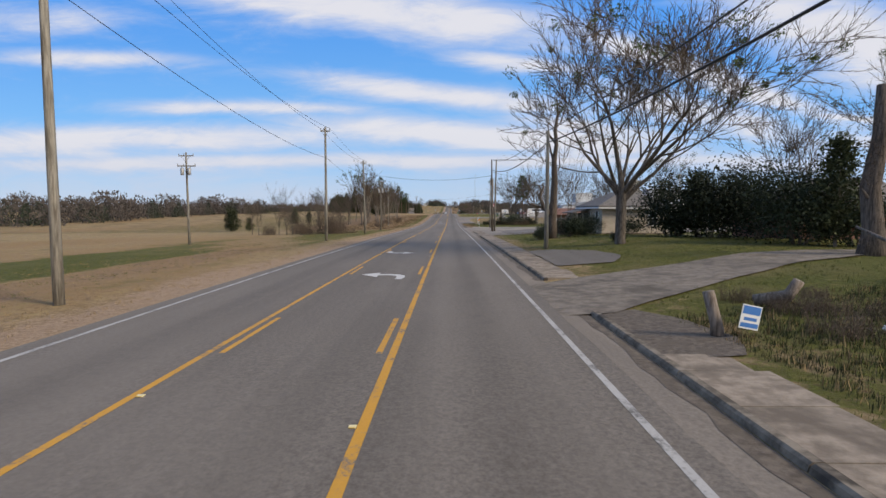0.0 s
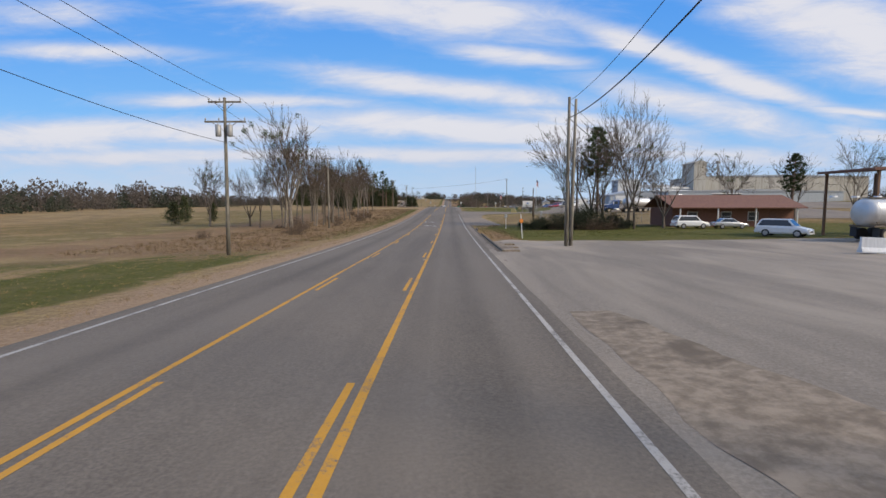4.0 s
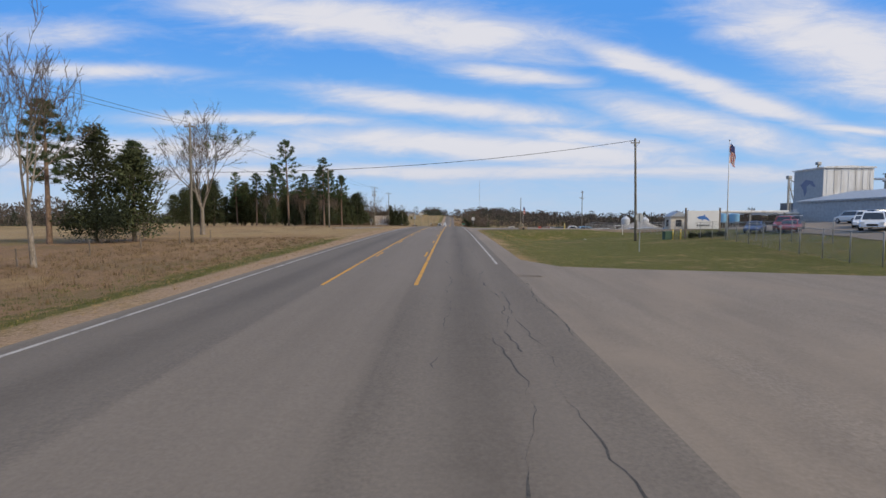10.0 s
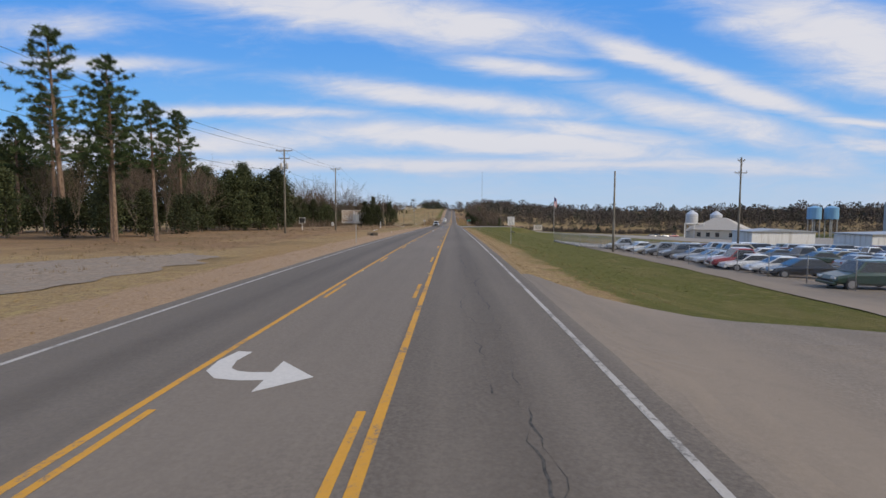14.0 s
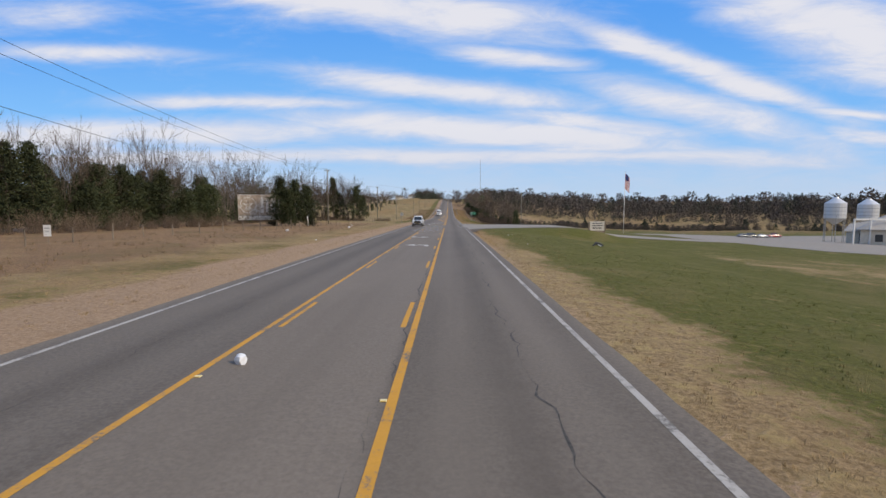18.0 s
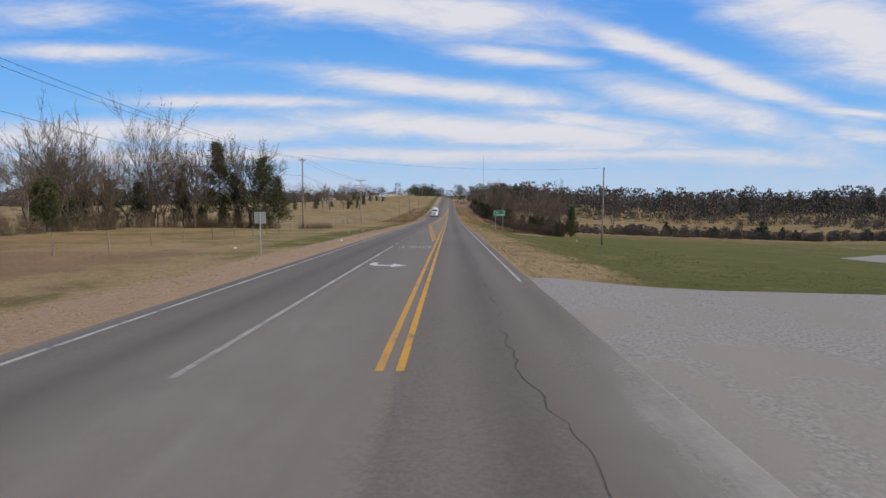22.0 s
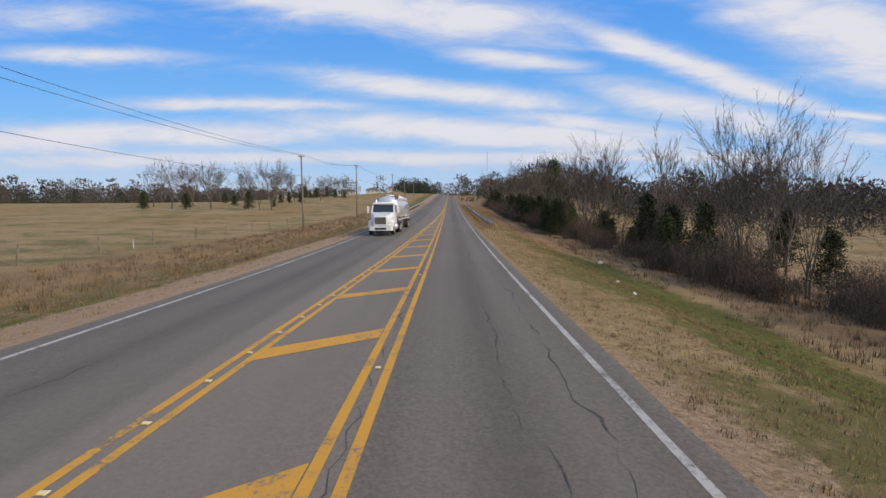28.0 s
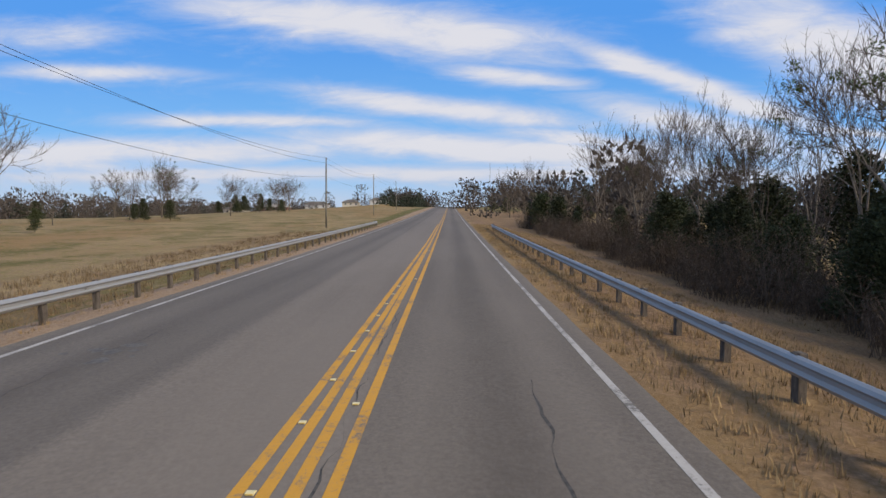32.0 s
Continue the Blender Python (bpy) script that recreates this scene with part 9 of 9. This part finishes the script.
s = thing("historical_marker", "dark plaque on a white post by the field fence", "marker", m=pose(-30.0, 390.0, ground(-30, 390.0)))
post_pole(s, 0, 0.04, 2.4, 0.05, WHITE_METAL)
part("plaque", Mesh().box(-0.55, -0.03, 1.4, 0.55, 0.0, 2.4, 0.01), BLACK, s)
part("frame", Mesh().box(-0.6, -0.035, 2.4, 0.6, 0.01, 2.46).box(-0.6, -0.035, 1.34, 0.6, 0.01, 1.4).box(-0.6, -0.035, 1.4, -0.55, 0.01, 2.4).box(0.55, -0.035, 1.4, 0.6, 0.01, 2.4), WHITE_METAL, s)
s = thing("plot_sign", "small white notice board on a stake in the field", "sign", m=pose(-31.5, 421.0, ground(-31.5, 421.0)))
post_pole(s, 0, 0.03, 1.2, 0.025, OLD_POST)
part("board", Mesh().box(-0.3, -0.015, 0.62, 0.3, 0.0, 1.5, 0.005), WHITE_METAL, s)
part("print", Mesh().box(-0.2, -0.02, 1.2, 0.2, -0.016, 1.3).box(-0.2, -0.02, 0.95, 0.12, -0.016, 1.02), GREY_METAL, s)

# the old billboard at the wood's edge
PEEL = material("peeling_billboard", (0.27, 0.205, 0.152), (0.44, 0.36, 0.28), 2.2, 0.9, 0.3, c3=(0.50, 0.46, 0.40), big=0.45)
PEEL_WHITE = material("faded_white_print", (0.55, 0.52, 0.47), (0.72, 0.69, 0.63), 3.0, 0.9, 0.2, c3=(0.24, 0.185, 0.14), big=0.5)
gz = ground(-37.2, 483.5)
b = thing("billboard", "old peeling brown and white billboard on wooden legs", "billboard", m=pose(-37.2, 483.5, gz, 0, 0, 8))
for x in (-5.2, -1.7, 1.7, 5.2):
    part("leg", Mesh().tube([(x, 0.35, -0.5), (x, 0.35, 5.9)], [0.14, 0.12], 8), OLD_POST, b)
for k in range(10):
    x0 = -5.9 + k * 1.18
    part("sheet", Mesh().box(x0, 0.0, 2.15, x0 + 1.16, 0.08 + 0.01 * (k % 3), 6.2, 0.01), PEEL, b)
for k in range(4):
    part("slat", Mesh().box(-5.9, 0.02, 1.2 + k * 0.23, 5.6, 0.07, 1.2 + k * 0.23 + 0.19, 0.008), PEEL_WHITE, b, "pale weathered slat under the sheets")
part("cap", Mesh().box(-6.0, -0.06, 6.22, 6.0, 0.2, 6.34, 0.01), PEEL_WHITE, b)
ring = Mesh()
rings = []
for k in range(25):
    a = 2 * math.pi * k / 24
    rings.append([(-3.9 + r_ * math.cos(a), q, 4.2 + r_ * math.sin(a)) for r_, q in ((1.5, -0.02), (1.5, -0.004), (1.62, -0.004), (1.62, -0.02))])
ring.loft(rings, caps=False)
part("emblem", ring, PEEL_WHITE, b, "faded white ring of an old emblem")
m = Mesh()
for a in range(5):
    t_ = math.pi / 2 + a * 2 * math.pi / 5
    m.tri((-3.9 + 1.2 * math.cos(t_), -0.006, 4.2 + 1.2 * math.sin(t_)), (-3.9 + 0.4 * math.cos(t_ - 0.6), -0.006, 4.2 + 0.4 * math.sin(t_ - 0.6)), (-3.9 + 0.4 * math.cos(t_ + 0.6), -0.006, 4.2 + 0.4 * math.sin(t_ + 0.6)))
part("emblem_star", m, PEEL_WHITE, b, "faded white star shape")
m = Mesh()
for x0, z0, x1, z1 in ((-1.4, 2.6, -0.9, 5.9), (-0.4, 2.8, 0.1, 5.4), (0.1, 3.9, 0.9, 4.4), (0.9, 2.8, 1.4, 5.4), (2.0, 3.4, 2.5, 5.6), (2.5, 5.1, 3.4, 5.6), (2.6, 3.2, 3.4, 3.6), (4.2, 2.8, 4.7, 5.4), (4.7, 4.2, 5.6, 4.6)):
    m.box(x0, -0.012, z0, x1, -0.003, z1)
part("lettering", m, PEEL_WHITE, b, "worn white blocks of old lettering")

# the marquee and the fish board before the mill
s = thing("marquee_sign", "grey and white marquee sign on two posts", "sign", m=pose(32.1, 195.4, ground(32.1, 195.4)))
for x in (-1.4, 1.4):
    post_pole(s, x, 0.08, 4.2, 0.07, GREY_METAL)
part("panel", Mesh().box(-1.55, -0.08, 1.5, 1.55, 0.06, 3.0, 0.02), WHITE_METAL, s, "off-white letter panel")
part("header", Mesh().box(-1.55, -0.08, 3.1, 0.2, 0.06, 4.2, 0.02), WHITE_METAL, s, "white header panel")
m = Mesh()
for k in range(3):
    m.box(-1.25 + 0.1 * k, -0.088, 1.78 + 0.4 * k, 1.2 - 0.25 * k, -0.082, 1.93 + 0.4 * k)
part("lettering", m, BLACK, s, "dark bars of small lettering")
gz = ground(29.2, 263.0)
s = thing("fish_board", "white board with a blue fish shape", "sign", m=pose(29.2, 263.0, gz))
for x in (-1.95, 1.95):
    post_pole(s, x, 0.1, 3.4, 0.1, OLD_POST)
part("board", Mesh().box(-1.8, -0.05, 1.0, 1.8, 0.05, 3.1, 0.01), WHITE_METAL, s)


def fish(parent, cx, y, cz, size, mat):
    m_ = Mesh()
    body = [(-1.0, 0.05), (-0.6, 0.28), (0.0, 0.34), (0.45, 0.18), (0.8, -0.1), (1.05, -0.5), (0.75, -0.38), (0.35, -0.22), (-0.1, -0.16), (-0.6, -0.16)]
    m_.loft([[(cx + a * size, q, cz + b_ * size) for a, b_ in body] for q in (y, y + 0.012)])
    m_.tri((cx - 0.1 * size, y - 0.001, cz + 0.3 * size), (cx + 0.25 * size, y - 0.001, cz + 0.62 * size), (cx + 0.3 * size, y - 0.001, cz + 0.22 * size))
    m_.tri((cx - 0.35 * size, y - 0.001, cz - 0.12 * size), (cx - 0.15 * size, y - 0.001, cz - 0.45 * size), (cx + 0.05 * size, y - 0.001, cz - 0.12 * size))
    return part("emblem", m_, mat, parent, "dark blue leaping fish shape")


fish(s, 0.0, -0.064, 2.25, 0.75, SIGN_BLUE)
m = Mesh()
for k in range(6):
    m.box(-0.75 + k * 0.26, -0.06, 1.3, -0.57 + k * 0.26, -0.052, 1.5)
part("lettering", m, BLACK, s, "row of small dark lettering blocks")
for x, y, s_ in ((27.6, 262.2, 0.5), (28.6, 262.0, 0.45), (29.8, 262.1, 0.55), (31.0, 262.2, 0.5)):
    tree(BUSHES, 2, x, y, s_)


# ---- flags ----
def flag(x, y, high, drop, label):
    t = thing("flagpole", label, "flagpole", "flagpoles", pose(x, y, ground(x, y)))
    part("pole", Mesh().tube([(0, 0, -0.3), (0, 0, high * 0.5), (0, 0, high)], [0.075, 0.06, 0.04], 9), WHITE_METAL, t, smooth=True)
    part("finial", Mesh().tube([(0, 0, high), (0, 0, high + 0.08), (0, 0, high + 0.16)], [0.04, 0.1, 0.02], 8), STEEL, t, "small ball finial", smooth=True)
    part("collar", Mesh().tube([(0, 0, 0), (0, 0, 0.12)], [0.2, 0.16], 10), CONCRETE, t)
    w, h_ = drop * 0.26, drop * 0.9
    # the cloth hangs in folds: stripes run down along it
    for k in range(7):
        z0, z1 = high - 0.3 - 0.0 * k, high - 0.3 - h_
        a0, a1 = 0.06 + w * k / 7, 0.06 + w * (k + 1) / 7
        m_ = Mesh()
        for q in range(8):
            za, zb = z0 + (z1 - z0) * q / 8 - a0 * 0.9, z0 + (z1 - z0) * (q + 1) / 8 - a0 * 0.9
            fa, fb = 0.12 * math.sin(q * 1.1 + k), 0.12 * math.sin((q + 1) * 1.1 + k)
            fc, fd = 0.12 * math.sin(q * 1.1 + k + 1), 0.12 * math.sin((q + 1) * 1.1 + k + 1)
            m_.quad((a0, fa, za), (a1, fc, za - (a1 - a0) * 0.9), (a1, fd, zb - (a1 - a0) * 0.9), (a0, fb, zb))
        part("stripe", m_, RED if k % 2 == 0 else WHITE_METAL, t)
    m_ = Mesh()
    m_.quad((0.05, -0.16, high - 0.28), (0.05 + w * 0.75, -0.17, high - 0.28 - w * 0.7), (0.05 + w * 0.75, -0.17, high - 0.3 - h_ * 0.55), (0.05, -0.16, high - 0.3 - h_ * 0.4))
    part("canton", m_, plain("flag_blue", (0.02, 0.03, 0.12), 0.8), t, "dark blue canton of the flag")
    return t


flag(32.5, 264.0, 11.0, 2.4, "white flagpole with a striped flag before the mill")
flag(44.0, 508.6, 15.4, 4.2, "tall white flagpole with a large striped flag")

# the stone sign at the feed mill
gz = ground(36.8, 507.0)
s = thing("stone_sign", "cream and grey stone sign on a low plinth", "sign", m=pose(36.8, 507.0, gz))
part("plinth", Mesh().box(-2.0, -0.4, -0.3, 2.0, 0.4, 0.45, 0.03), CONCRETE, s)
part("slab", Mesh().box(-1.8, -0.22, 0.45, 1.8, 0.22, 2.7, 0.04), material("cream_stone", (0.48, 0.44, 0.37), (0.60, 0.56, 0.49), 5.0, 0.8, 0.2), s)
for k, w in enumerate((1.25, 1.35, 1.2)):
    m = Mesh()
    n = 9
    for q in range(n):
        m.box(-w + q * 2 * w / n, -0.235, 2.1 - 0.58 * k, -w + (q + 0.72) * 2 * w / n, -0.222, 2.4 - 0.58 * k)
    part("lettering", m, BLACK, s, "line of dark carved lettering blocks")
for x in (-1.95, 1.95):
    part("pier", Mesh().box(x - 0.16, -0.3, 0.45, x + 0.16, 0.3, 2.5, 0.03), CONCRETE, s)


# ---- small things ----
def dead_trunk(name, x, y, path, radii, stubs, mat, label, vine=0):
    t = thing(name, label, "dead tree", m=pose(x, y, ground(x, y)))
    part("trunk", Mesh().tube(path, radii, 10), mat, t, smooth=True)
    for pts, rad in stubs:
        part("stub", Mesh().tube(pts, rad, 7), mat, t, "broken limb stub", smooth=True)
    if vine:
        rng_ = random.Random(8)
        m_ = Mesh()
        for k in range(vine):
            h_ = rng_.uniform(0.3, path[-1][2] * 0.95)
            clump(m_, Vector((rng_.gauss(0, 0.35), rng_.gauss(0, 0.35), h_)), 0.45, 26, rng_, 0.1)
        tagged(part("vine", m_, BRUSH, t, "tangle of dead brown vine"), kind="stuff")
    return t


dead_trunk("dead_tree", 9.7, 47.1, [(0, 0, -0.3), (0.05, 0, 1.5), (0.1, 0, 3.2), (0.2, 0, 5.4), (0.1, 0, 7.2), (0.3, 0, 8.8), (0.15, 0, 10.2), (0.4, 0, 11.8), (0.2, 0, 13.2)], [0.52, 0.40, 0.36, 0.30, 0.24, 0.19, 0.16, 0.11, 0.04],
           [([(-0.1, 0, 2.2), (-0.8, -0.1, 2.9), (-1.2, 0, 3.9), (-0.8, 0, 5.0)], [0.24, 0.22, 0.17, 0.09]), ([(-0.8, 0, 2.9), (-1.9, 0.1, 3.2), (-2.6, 0, 3.5)], [0.14, 0.10, 0.03]),
            ([(0.1, 0, 7.2), (-0.2, 0.1, 8.2), (-0.35, 0, 9.0)], [0.14, 0.1, 0.04]), ([(0.2, 0, 6.0), (0.7, 0.2, 6.8), (0.6, 0.2, 8.0)], [0.12, 0.08, 0.03]), ([(0.15, 0, 10.2), (0.7, 0.1, 11.0), (1.1, 0.1, 12.4)], [0.11, 0.08, 0.02]), ([(0.3, 0, 8.8), (-0.4, 0.1, 9.8), (-0.5, 0.1, 10.9)], [0.12, 0.08, 0.02]), ([(0.4, 0, 11.8), (-0.1, 0.1, 12.6)], [0.06, 0.02]), ([(-1.2, 0, 3.9), (-1.5, 0, 4.6)], [0.1, 0.04])],
           DEAD_DARK, "dead pollarded trunk with broken limb stubs")
dead_trunk("dead_tree", 18.6, 22.0, [(0, 0, -0.4), (0.1, 0, 1.0), (-0.1, 0.1, 3.0), (0.15, 0, 5.2), (0.1, 0, 7.4)], [0.6, 0.42, 0.38, 0.33, 0.24],
           [([(0.1, 0, 4.6), (0.9, 0, 5.6), (1.1, 0, 6.6)], [0.22, 0.16, 0.06]), ([(0, 0, 2.2), (-0.7, -0.2, 2.9)], [0.12, 0.04])], DEAD_DARK, "thick dead trunk wrapped in brown vine", 46)
dead_trunk("tree_stump", 5.55, 10.2, [(0.08, 0, -0.2), (0.0, 0, 0.3), (-0.16, 0.05, 0.95)], [0.15, 0.12, 0.115], [], DEAD_WOOD, "short leaning pale stump beside the pavement")
dead_trunk("log", 8.2, 12.4, [(-0.35, 0.3, 0.16), (0.25, -0.1, 0.35), (0.4, -0.25, 0.75)], [0.15, 0.16, 0.13], [], DEAD_WOOD, "cut piece of log lying in the weeds")
dead_trunk("fallen_branch", 13.6, 13.8, [(-1.4, -1.5, 0.1), (0.0, 0, 0.5), (-0.9, 1.8, 1.5)], [0.10, 0.08, 0.04], [], DEAD_WOOD, "fallen bleached branch in the weeds")
s = thing("yard_sign", "small blue and white yard sign on a wire stand", "sign", m=pose(6.0, 9.9, ground(6.0, 9.9), 0, 12, 15) @ Matrix.Scale(0.82, 4))
part("board", Mesh().box(-0.3, -0.006, 0.25, 0.3, 0.006, 0.85), WHITE_METAL, s)
part("print", Mesh().box(-0.27, -0.011, 0.62, 0.27, -0.007, 0.82).box(-0.27, -0.011, 0.29, 0.27, -0.007, 0.40).box(-0.2, -0.011, 0.46, 0.2, -0.007, 0.54), SIGN_BLUE, s, "blue printed blocks")
part("stand", Mesh().tube([(-0.22, 0.01, -0.2), (-0.22, 0.01, 0.4)], [0.006, 0.006], 5).tube([(0.22, 0.01, -0.2), (0.22, 0.01, 0.4)], [0.006, 0.006], 5), RUST, s)

h = thing("fire_hydrant", "red fire hydrant in the dry grass", "hydrant", m=pose(17.0, 171.0, ground(17.0, 171.0)) @ Matrix.Scale(0.82, 4))
part("barrel", Mesh().tube([(0, 0, -0.1), (0, 0, 0.06), (0, 0, 0.07), (0, 0, 0.52), (0, 0, 0.54), (0, 0, 0.62)], [0.17, 0.17, 0.11, 0.11, 0.15, 0.15], 12), RED, h)
part("bonnet", Mesh().tube([(0, 0, 0.62), (0, 0, 0.72), (0, 0, 0.80), (0, 0, 0.86)], [0.13, 0.11, 0.05, 0.025], 12), RED, h, smooth=True)
for a, b_ in (((-0.22, 0, 0.45), (0.22, 0, 0.45)), ((0, -0.24, 0.42), (0, 0, 0.42))):
    part("outlet", Mesh().tube([a, b_], [0.06, 0.06], 9), RED, h)


def inlet(x, y, turn=0.0):
    t = thing("culvert_inlet", "weathered concrete culvert headwall in the ditch", "culvert", "culvert headwalls", pose(x, y, ground(x, y) - 0.1, 0, 0, turn))
    part("headwall", Mesh().box(-0.75, -0.12, -0.2, 0.75, 0.12, 0.55, 0.03), CONCRETE, t)
    part("apron", Mesh().box(-0.6, -1.0, -0.1, 0.6, -0.12, 0.08, 0.03), CONCRETE, t)
    # closed tube; the shade in its mouth is painted on
    part("pipe", Mesh().tube([(0, -0.16, 0.18), (0, 0.6, 0.18)], [0.25, 0.25], 12), OPENING_SHADE, t, "pipe with the shade of its mouth painted black")


inlet(12.5, 291.0, 20), inlet(-11.7, 363.7, 180)
s = thing("survey_frame", "small wire frame with a red notice", "sign", m=pose(16.4, 296.5, ground(16.4, 296.5)))
for x in (-0.35, 0.35):
    part("leg", Mesh().tube([(x, 0, -0.2), (x, 0, 0.95)], [0.014, 0.014], 5), RUST, s)
part("notice", Mesh().box(-0.25, -0.02, 0.1, 0.25, 0.0, 0.4, 0.004), RED, s, "bright red notice panel")
u = thing("utility_box", "green metal utility box on the grass", "utility box", m=pose(25.2, 263.0, ground(25.2, 263.0)))
part("body", Mesh().box(-0.45, -0.4, -0.1, 0.45, 0.4, 0.85, 0.03), plain("utility_green", (0.05, 0.10, 0.06), 0.5), u)
part("lid", Mesh().box(-0.48, -0.43, 0.85, 0.48, 0.43, 0.95, 0.02), plain("utility_lid_green", (0.06, 0.12, 0.07), 0.5), u)

for x, y, w, d, hh in ((-4.0, 391.7, 0.28, 0.22, 0.18), (-11.5, 384.0, 0.3, 0.2, 0.08), (-16.0, 392.0, 0.3, 0.25, 0.12), (-13.2, 372.0, 0.35, 0.1, 0.05), (-24.0, 455.0, 0.6, 0.4, 0.25), (20.6, 189.5, 0.25, 0.2, 0.3), (7.2, 430.0, 0.15, 0.1, 0.05), (8.8, 9.8, 0.3, 0.2, 0.12), (9.6, 8.2, 0.25, 0.15, 0.06), (19.2, 276.0, 0.3, 0.2, 0.06), (-18, 470.2, 0.5, 0.4, 0.3), (11.6, 641.0, 0.2, 0.2, 0.15), (14.0, 633.0, 0.2, 0.12, 0.1), (-14.5, 561.0, 0.2, 0.15, 0.1)):
    z = (zr(y) + 0.002) if -8 < x < 2.5 else ground(x, y)
    l_ = thing("litter", "crumpled piece of pale litter on the ground", "litter", "litter", pose(x, y, z, 0, 0, (x * 53) % 180))
    r2 = random.Random(int(x * 100 + y))
    rings = [[(w * 0.5 * f * math.cos(a) * r2.uniform(0.7, 1.1), d * 0.5 * f * math.sin(a) * r2.uniform(0.7, 1.1), hh * zf) for a in np.linspace(0, 5.5, 8)] for f, zf in ((0.8, 0.0), (1.0, 0.4), (0.8, 0.8), (0.3, 1.0))]
    part("scrap", Mesh().loft(rings), LITTER, l_)
dz = thing("tyre_scrap", "torn black tyre scrap lying in the grass", "debris", m=pose(18.6, 445.0, ground(18.6, 445.0)))
part("tread", Mesh().tube([(-0.8, 0, 0.1), (-0.4, 0.2, 0.4), (0.1, 0.1, 0.3), (0.6, 0.3, 0.12)], [0.1, 0.2, 0.18, 0.06], 8), BLACK, dz)
part("flap", Mesh().tube([(-0.2, 0.1, 0.3), (0.2, -0.3, 0.08)], [0.08, 0.03], 6), LITTER, dz, "pale torn lining")

# the radio mast on the horizon
mast = thing("radio_mast", "slender lattice radio mast on the horizon", "mast", m=pose(95, 1900, ground(95, 1900)))
for k in range(3):
    a = 2 * math.pi * k / 3
    part("leg", Mesh().tube([(1.0 * math.cos(a), 1.0 * math.sin(a), -2), (0.6 * math.cos(a), 0.6 * math.sin(a), 125)], [0.3, 0.2], 5), GREY_METAL, mast)
m = Mesh()
for k in range(40):
    a, b_ = 2 * math.pi * (k % 3) / 3, 2 * math.pi * ((k + 1) % 3) / 3
    m.tube([(0.9 * math.cos(a), 0.9 * math.sin(a), k * 3.1), (0.9 * math.cos(b_), 0.9 * math.sin(b_), k * 3.1 + 3.1)], [0.12, 0.12], 4)
part("lattice", m, GREY_METAL, mast)

# the end marker of the guard rail
e = thing("rail_end_marker", "yellow and black striped guard rail end plate", "road sign", m=pose(5.6, 689.6, ground(5.6, 689.6)) @ Matrix.Scale(0.75, 4))
post_pole(e, 0, 0.1, 0.75, 0.05, OLD_POST)
part("plate", Mesh().box(-0.25, -0.02, 0.3, 0.25, 0.02, 0.85, 0.01), YELLOW_METAL, e)
for k in range(3):
    z0 = 0.32 + k * 0.18
    m = Mesh()
    m.quad((-0.24, -0.024, z0), (0.24, -0.024, z0 + 0.12), (0.24, -0.024, z0 + 0.20), (-0.24, -0.024, z0 + 0.08))
    part("stripe", m, BLACK, e)

# plastic bags blown onto the verges
SCRAP = plain("white_plastic_scrap", (0.62, 0.61, 0.58), 0.6)


def scrap(seed):
    def build():
        rng_ = random.Random(seed)
        t = thing("plastic_bag", "crumpled white plastic bag lying in the grass", "plastic bag", "plastic bags")
        ring = []
        for h, q in ((0.0, 0.7), (0.06, 1.0), (0.12, 0.55)):
            ring.append([(math.cos(a) * 0.16 * q * rng_.uniform(0.6, 1.3), math.sin(a) * 0.12 * q * rng_.uniform(0.6, 1.3), h * rng_.uniform(0.7, 1.3)) for a in np.linspace(0, 5.6, 9)])
        part("bag", Mesh().loft(ring), SCRAP, t)
        return t
    return build


for k, (x, y, s_) in enumerate(((14.4, 677.0, 1.9), (-20.0, 483.0, 1.3), (-10.7, 528.0, 1.2), (-17.5, 520.0, 0.9), (-15.0, 552.0, 0.9), (9.5, 655.0, 1.0), (11.0, 662.0, 0.8), (7.4, 447.0, 0.6), (8.6, 452.0, 0.6), (-16.5, 398.0, 1.0), (-13.0, 430.0, 0.7), (8.8, 8.0, 0.9), (11.5, 9.4, 1.1))):
    put("scrap%d" % (k % 3), scrap(60 + k), x, y, s_, 47.0 * k)

# weeds round the stump
WEED = material("green_brown_weeds", (0.022, 0.026, 0.009), (0.075, 0.072, 0.028), 2.0, 0.95, 0.0, local=True)
rw = random.Random(12)
spots = [(5.6 + 13 * rw.random() ** 1.1, rw.uniform(-3, 15.0), rw.uniform(0.4, 1.5)) for _ in range(9500)]
spots = [q for q in spots if q[1] < 10.5 + 0.28 * q[0]]
tufts("weeds", spots, WEED, "rank green weeds round the stump", 12, 8, 0.10)
tufts("weeds", [q for q in spots[::5]], DRY_GRASS, "dry brown stalks among the weeds", 13, 5, 0.16)
for k in range(20):
    tree(BRAKE, 2, 7.6 + rw.random() * 10, 5 + rw.random() * 9, rw.uniform(0.18, 0.4))
for x, y, k, s_ in ((13.0, 57.2, 1, 0.5), (13.2, 59.0, 0, 0.6), (12.9, 61.2, 1, 0.55), (13.6, 55.6, 2, 0.7), (13.0, 52.6, 0, 0.8)):
    tree(BRAKE, k, x, y, s_)
for x, y, k, s_ in ((13.3, 52.0, 0, 0.9), (13.7, 57.8, 1, 0.62), (13.6, 60.6, 0, 0.8), (14.2, 50.4, 1, 0.7)):
    tree(BUSHES, k, x, y, s_)
tree(WOODS, 1, 15.2, 63.0, 0.5), tree(ROUND, 1, 20.0, 64.5, 0.62)
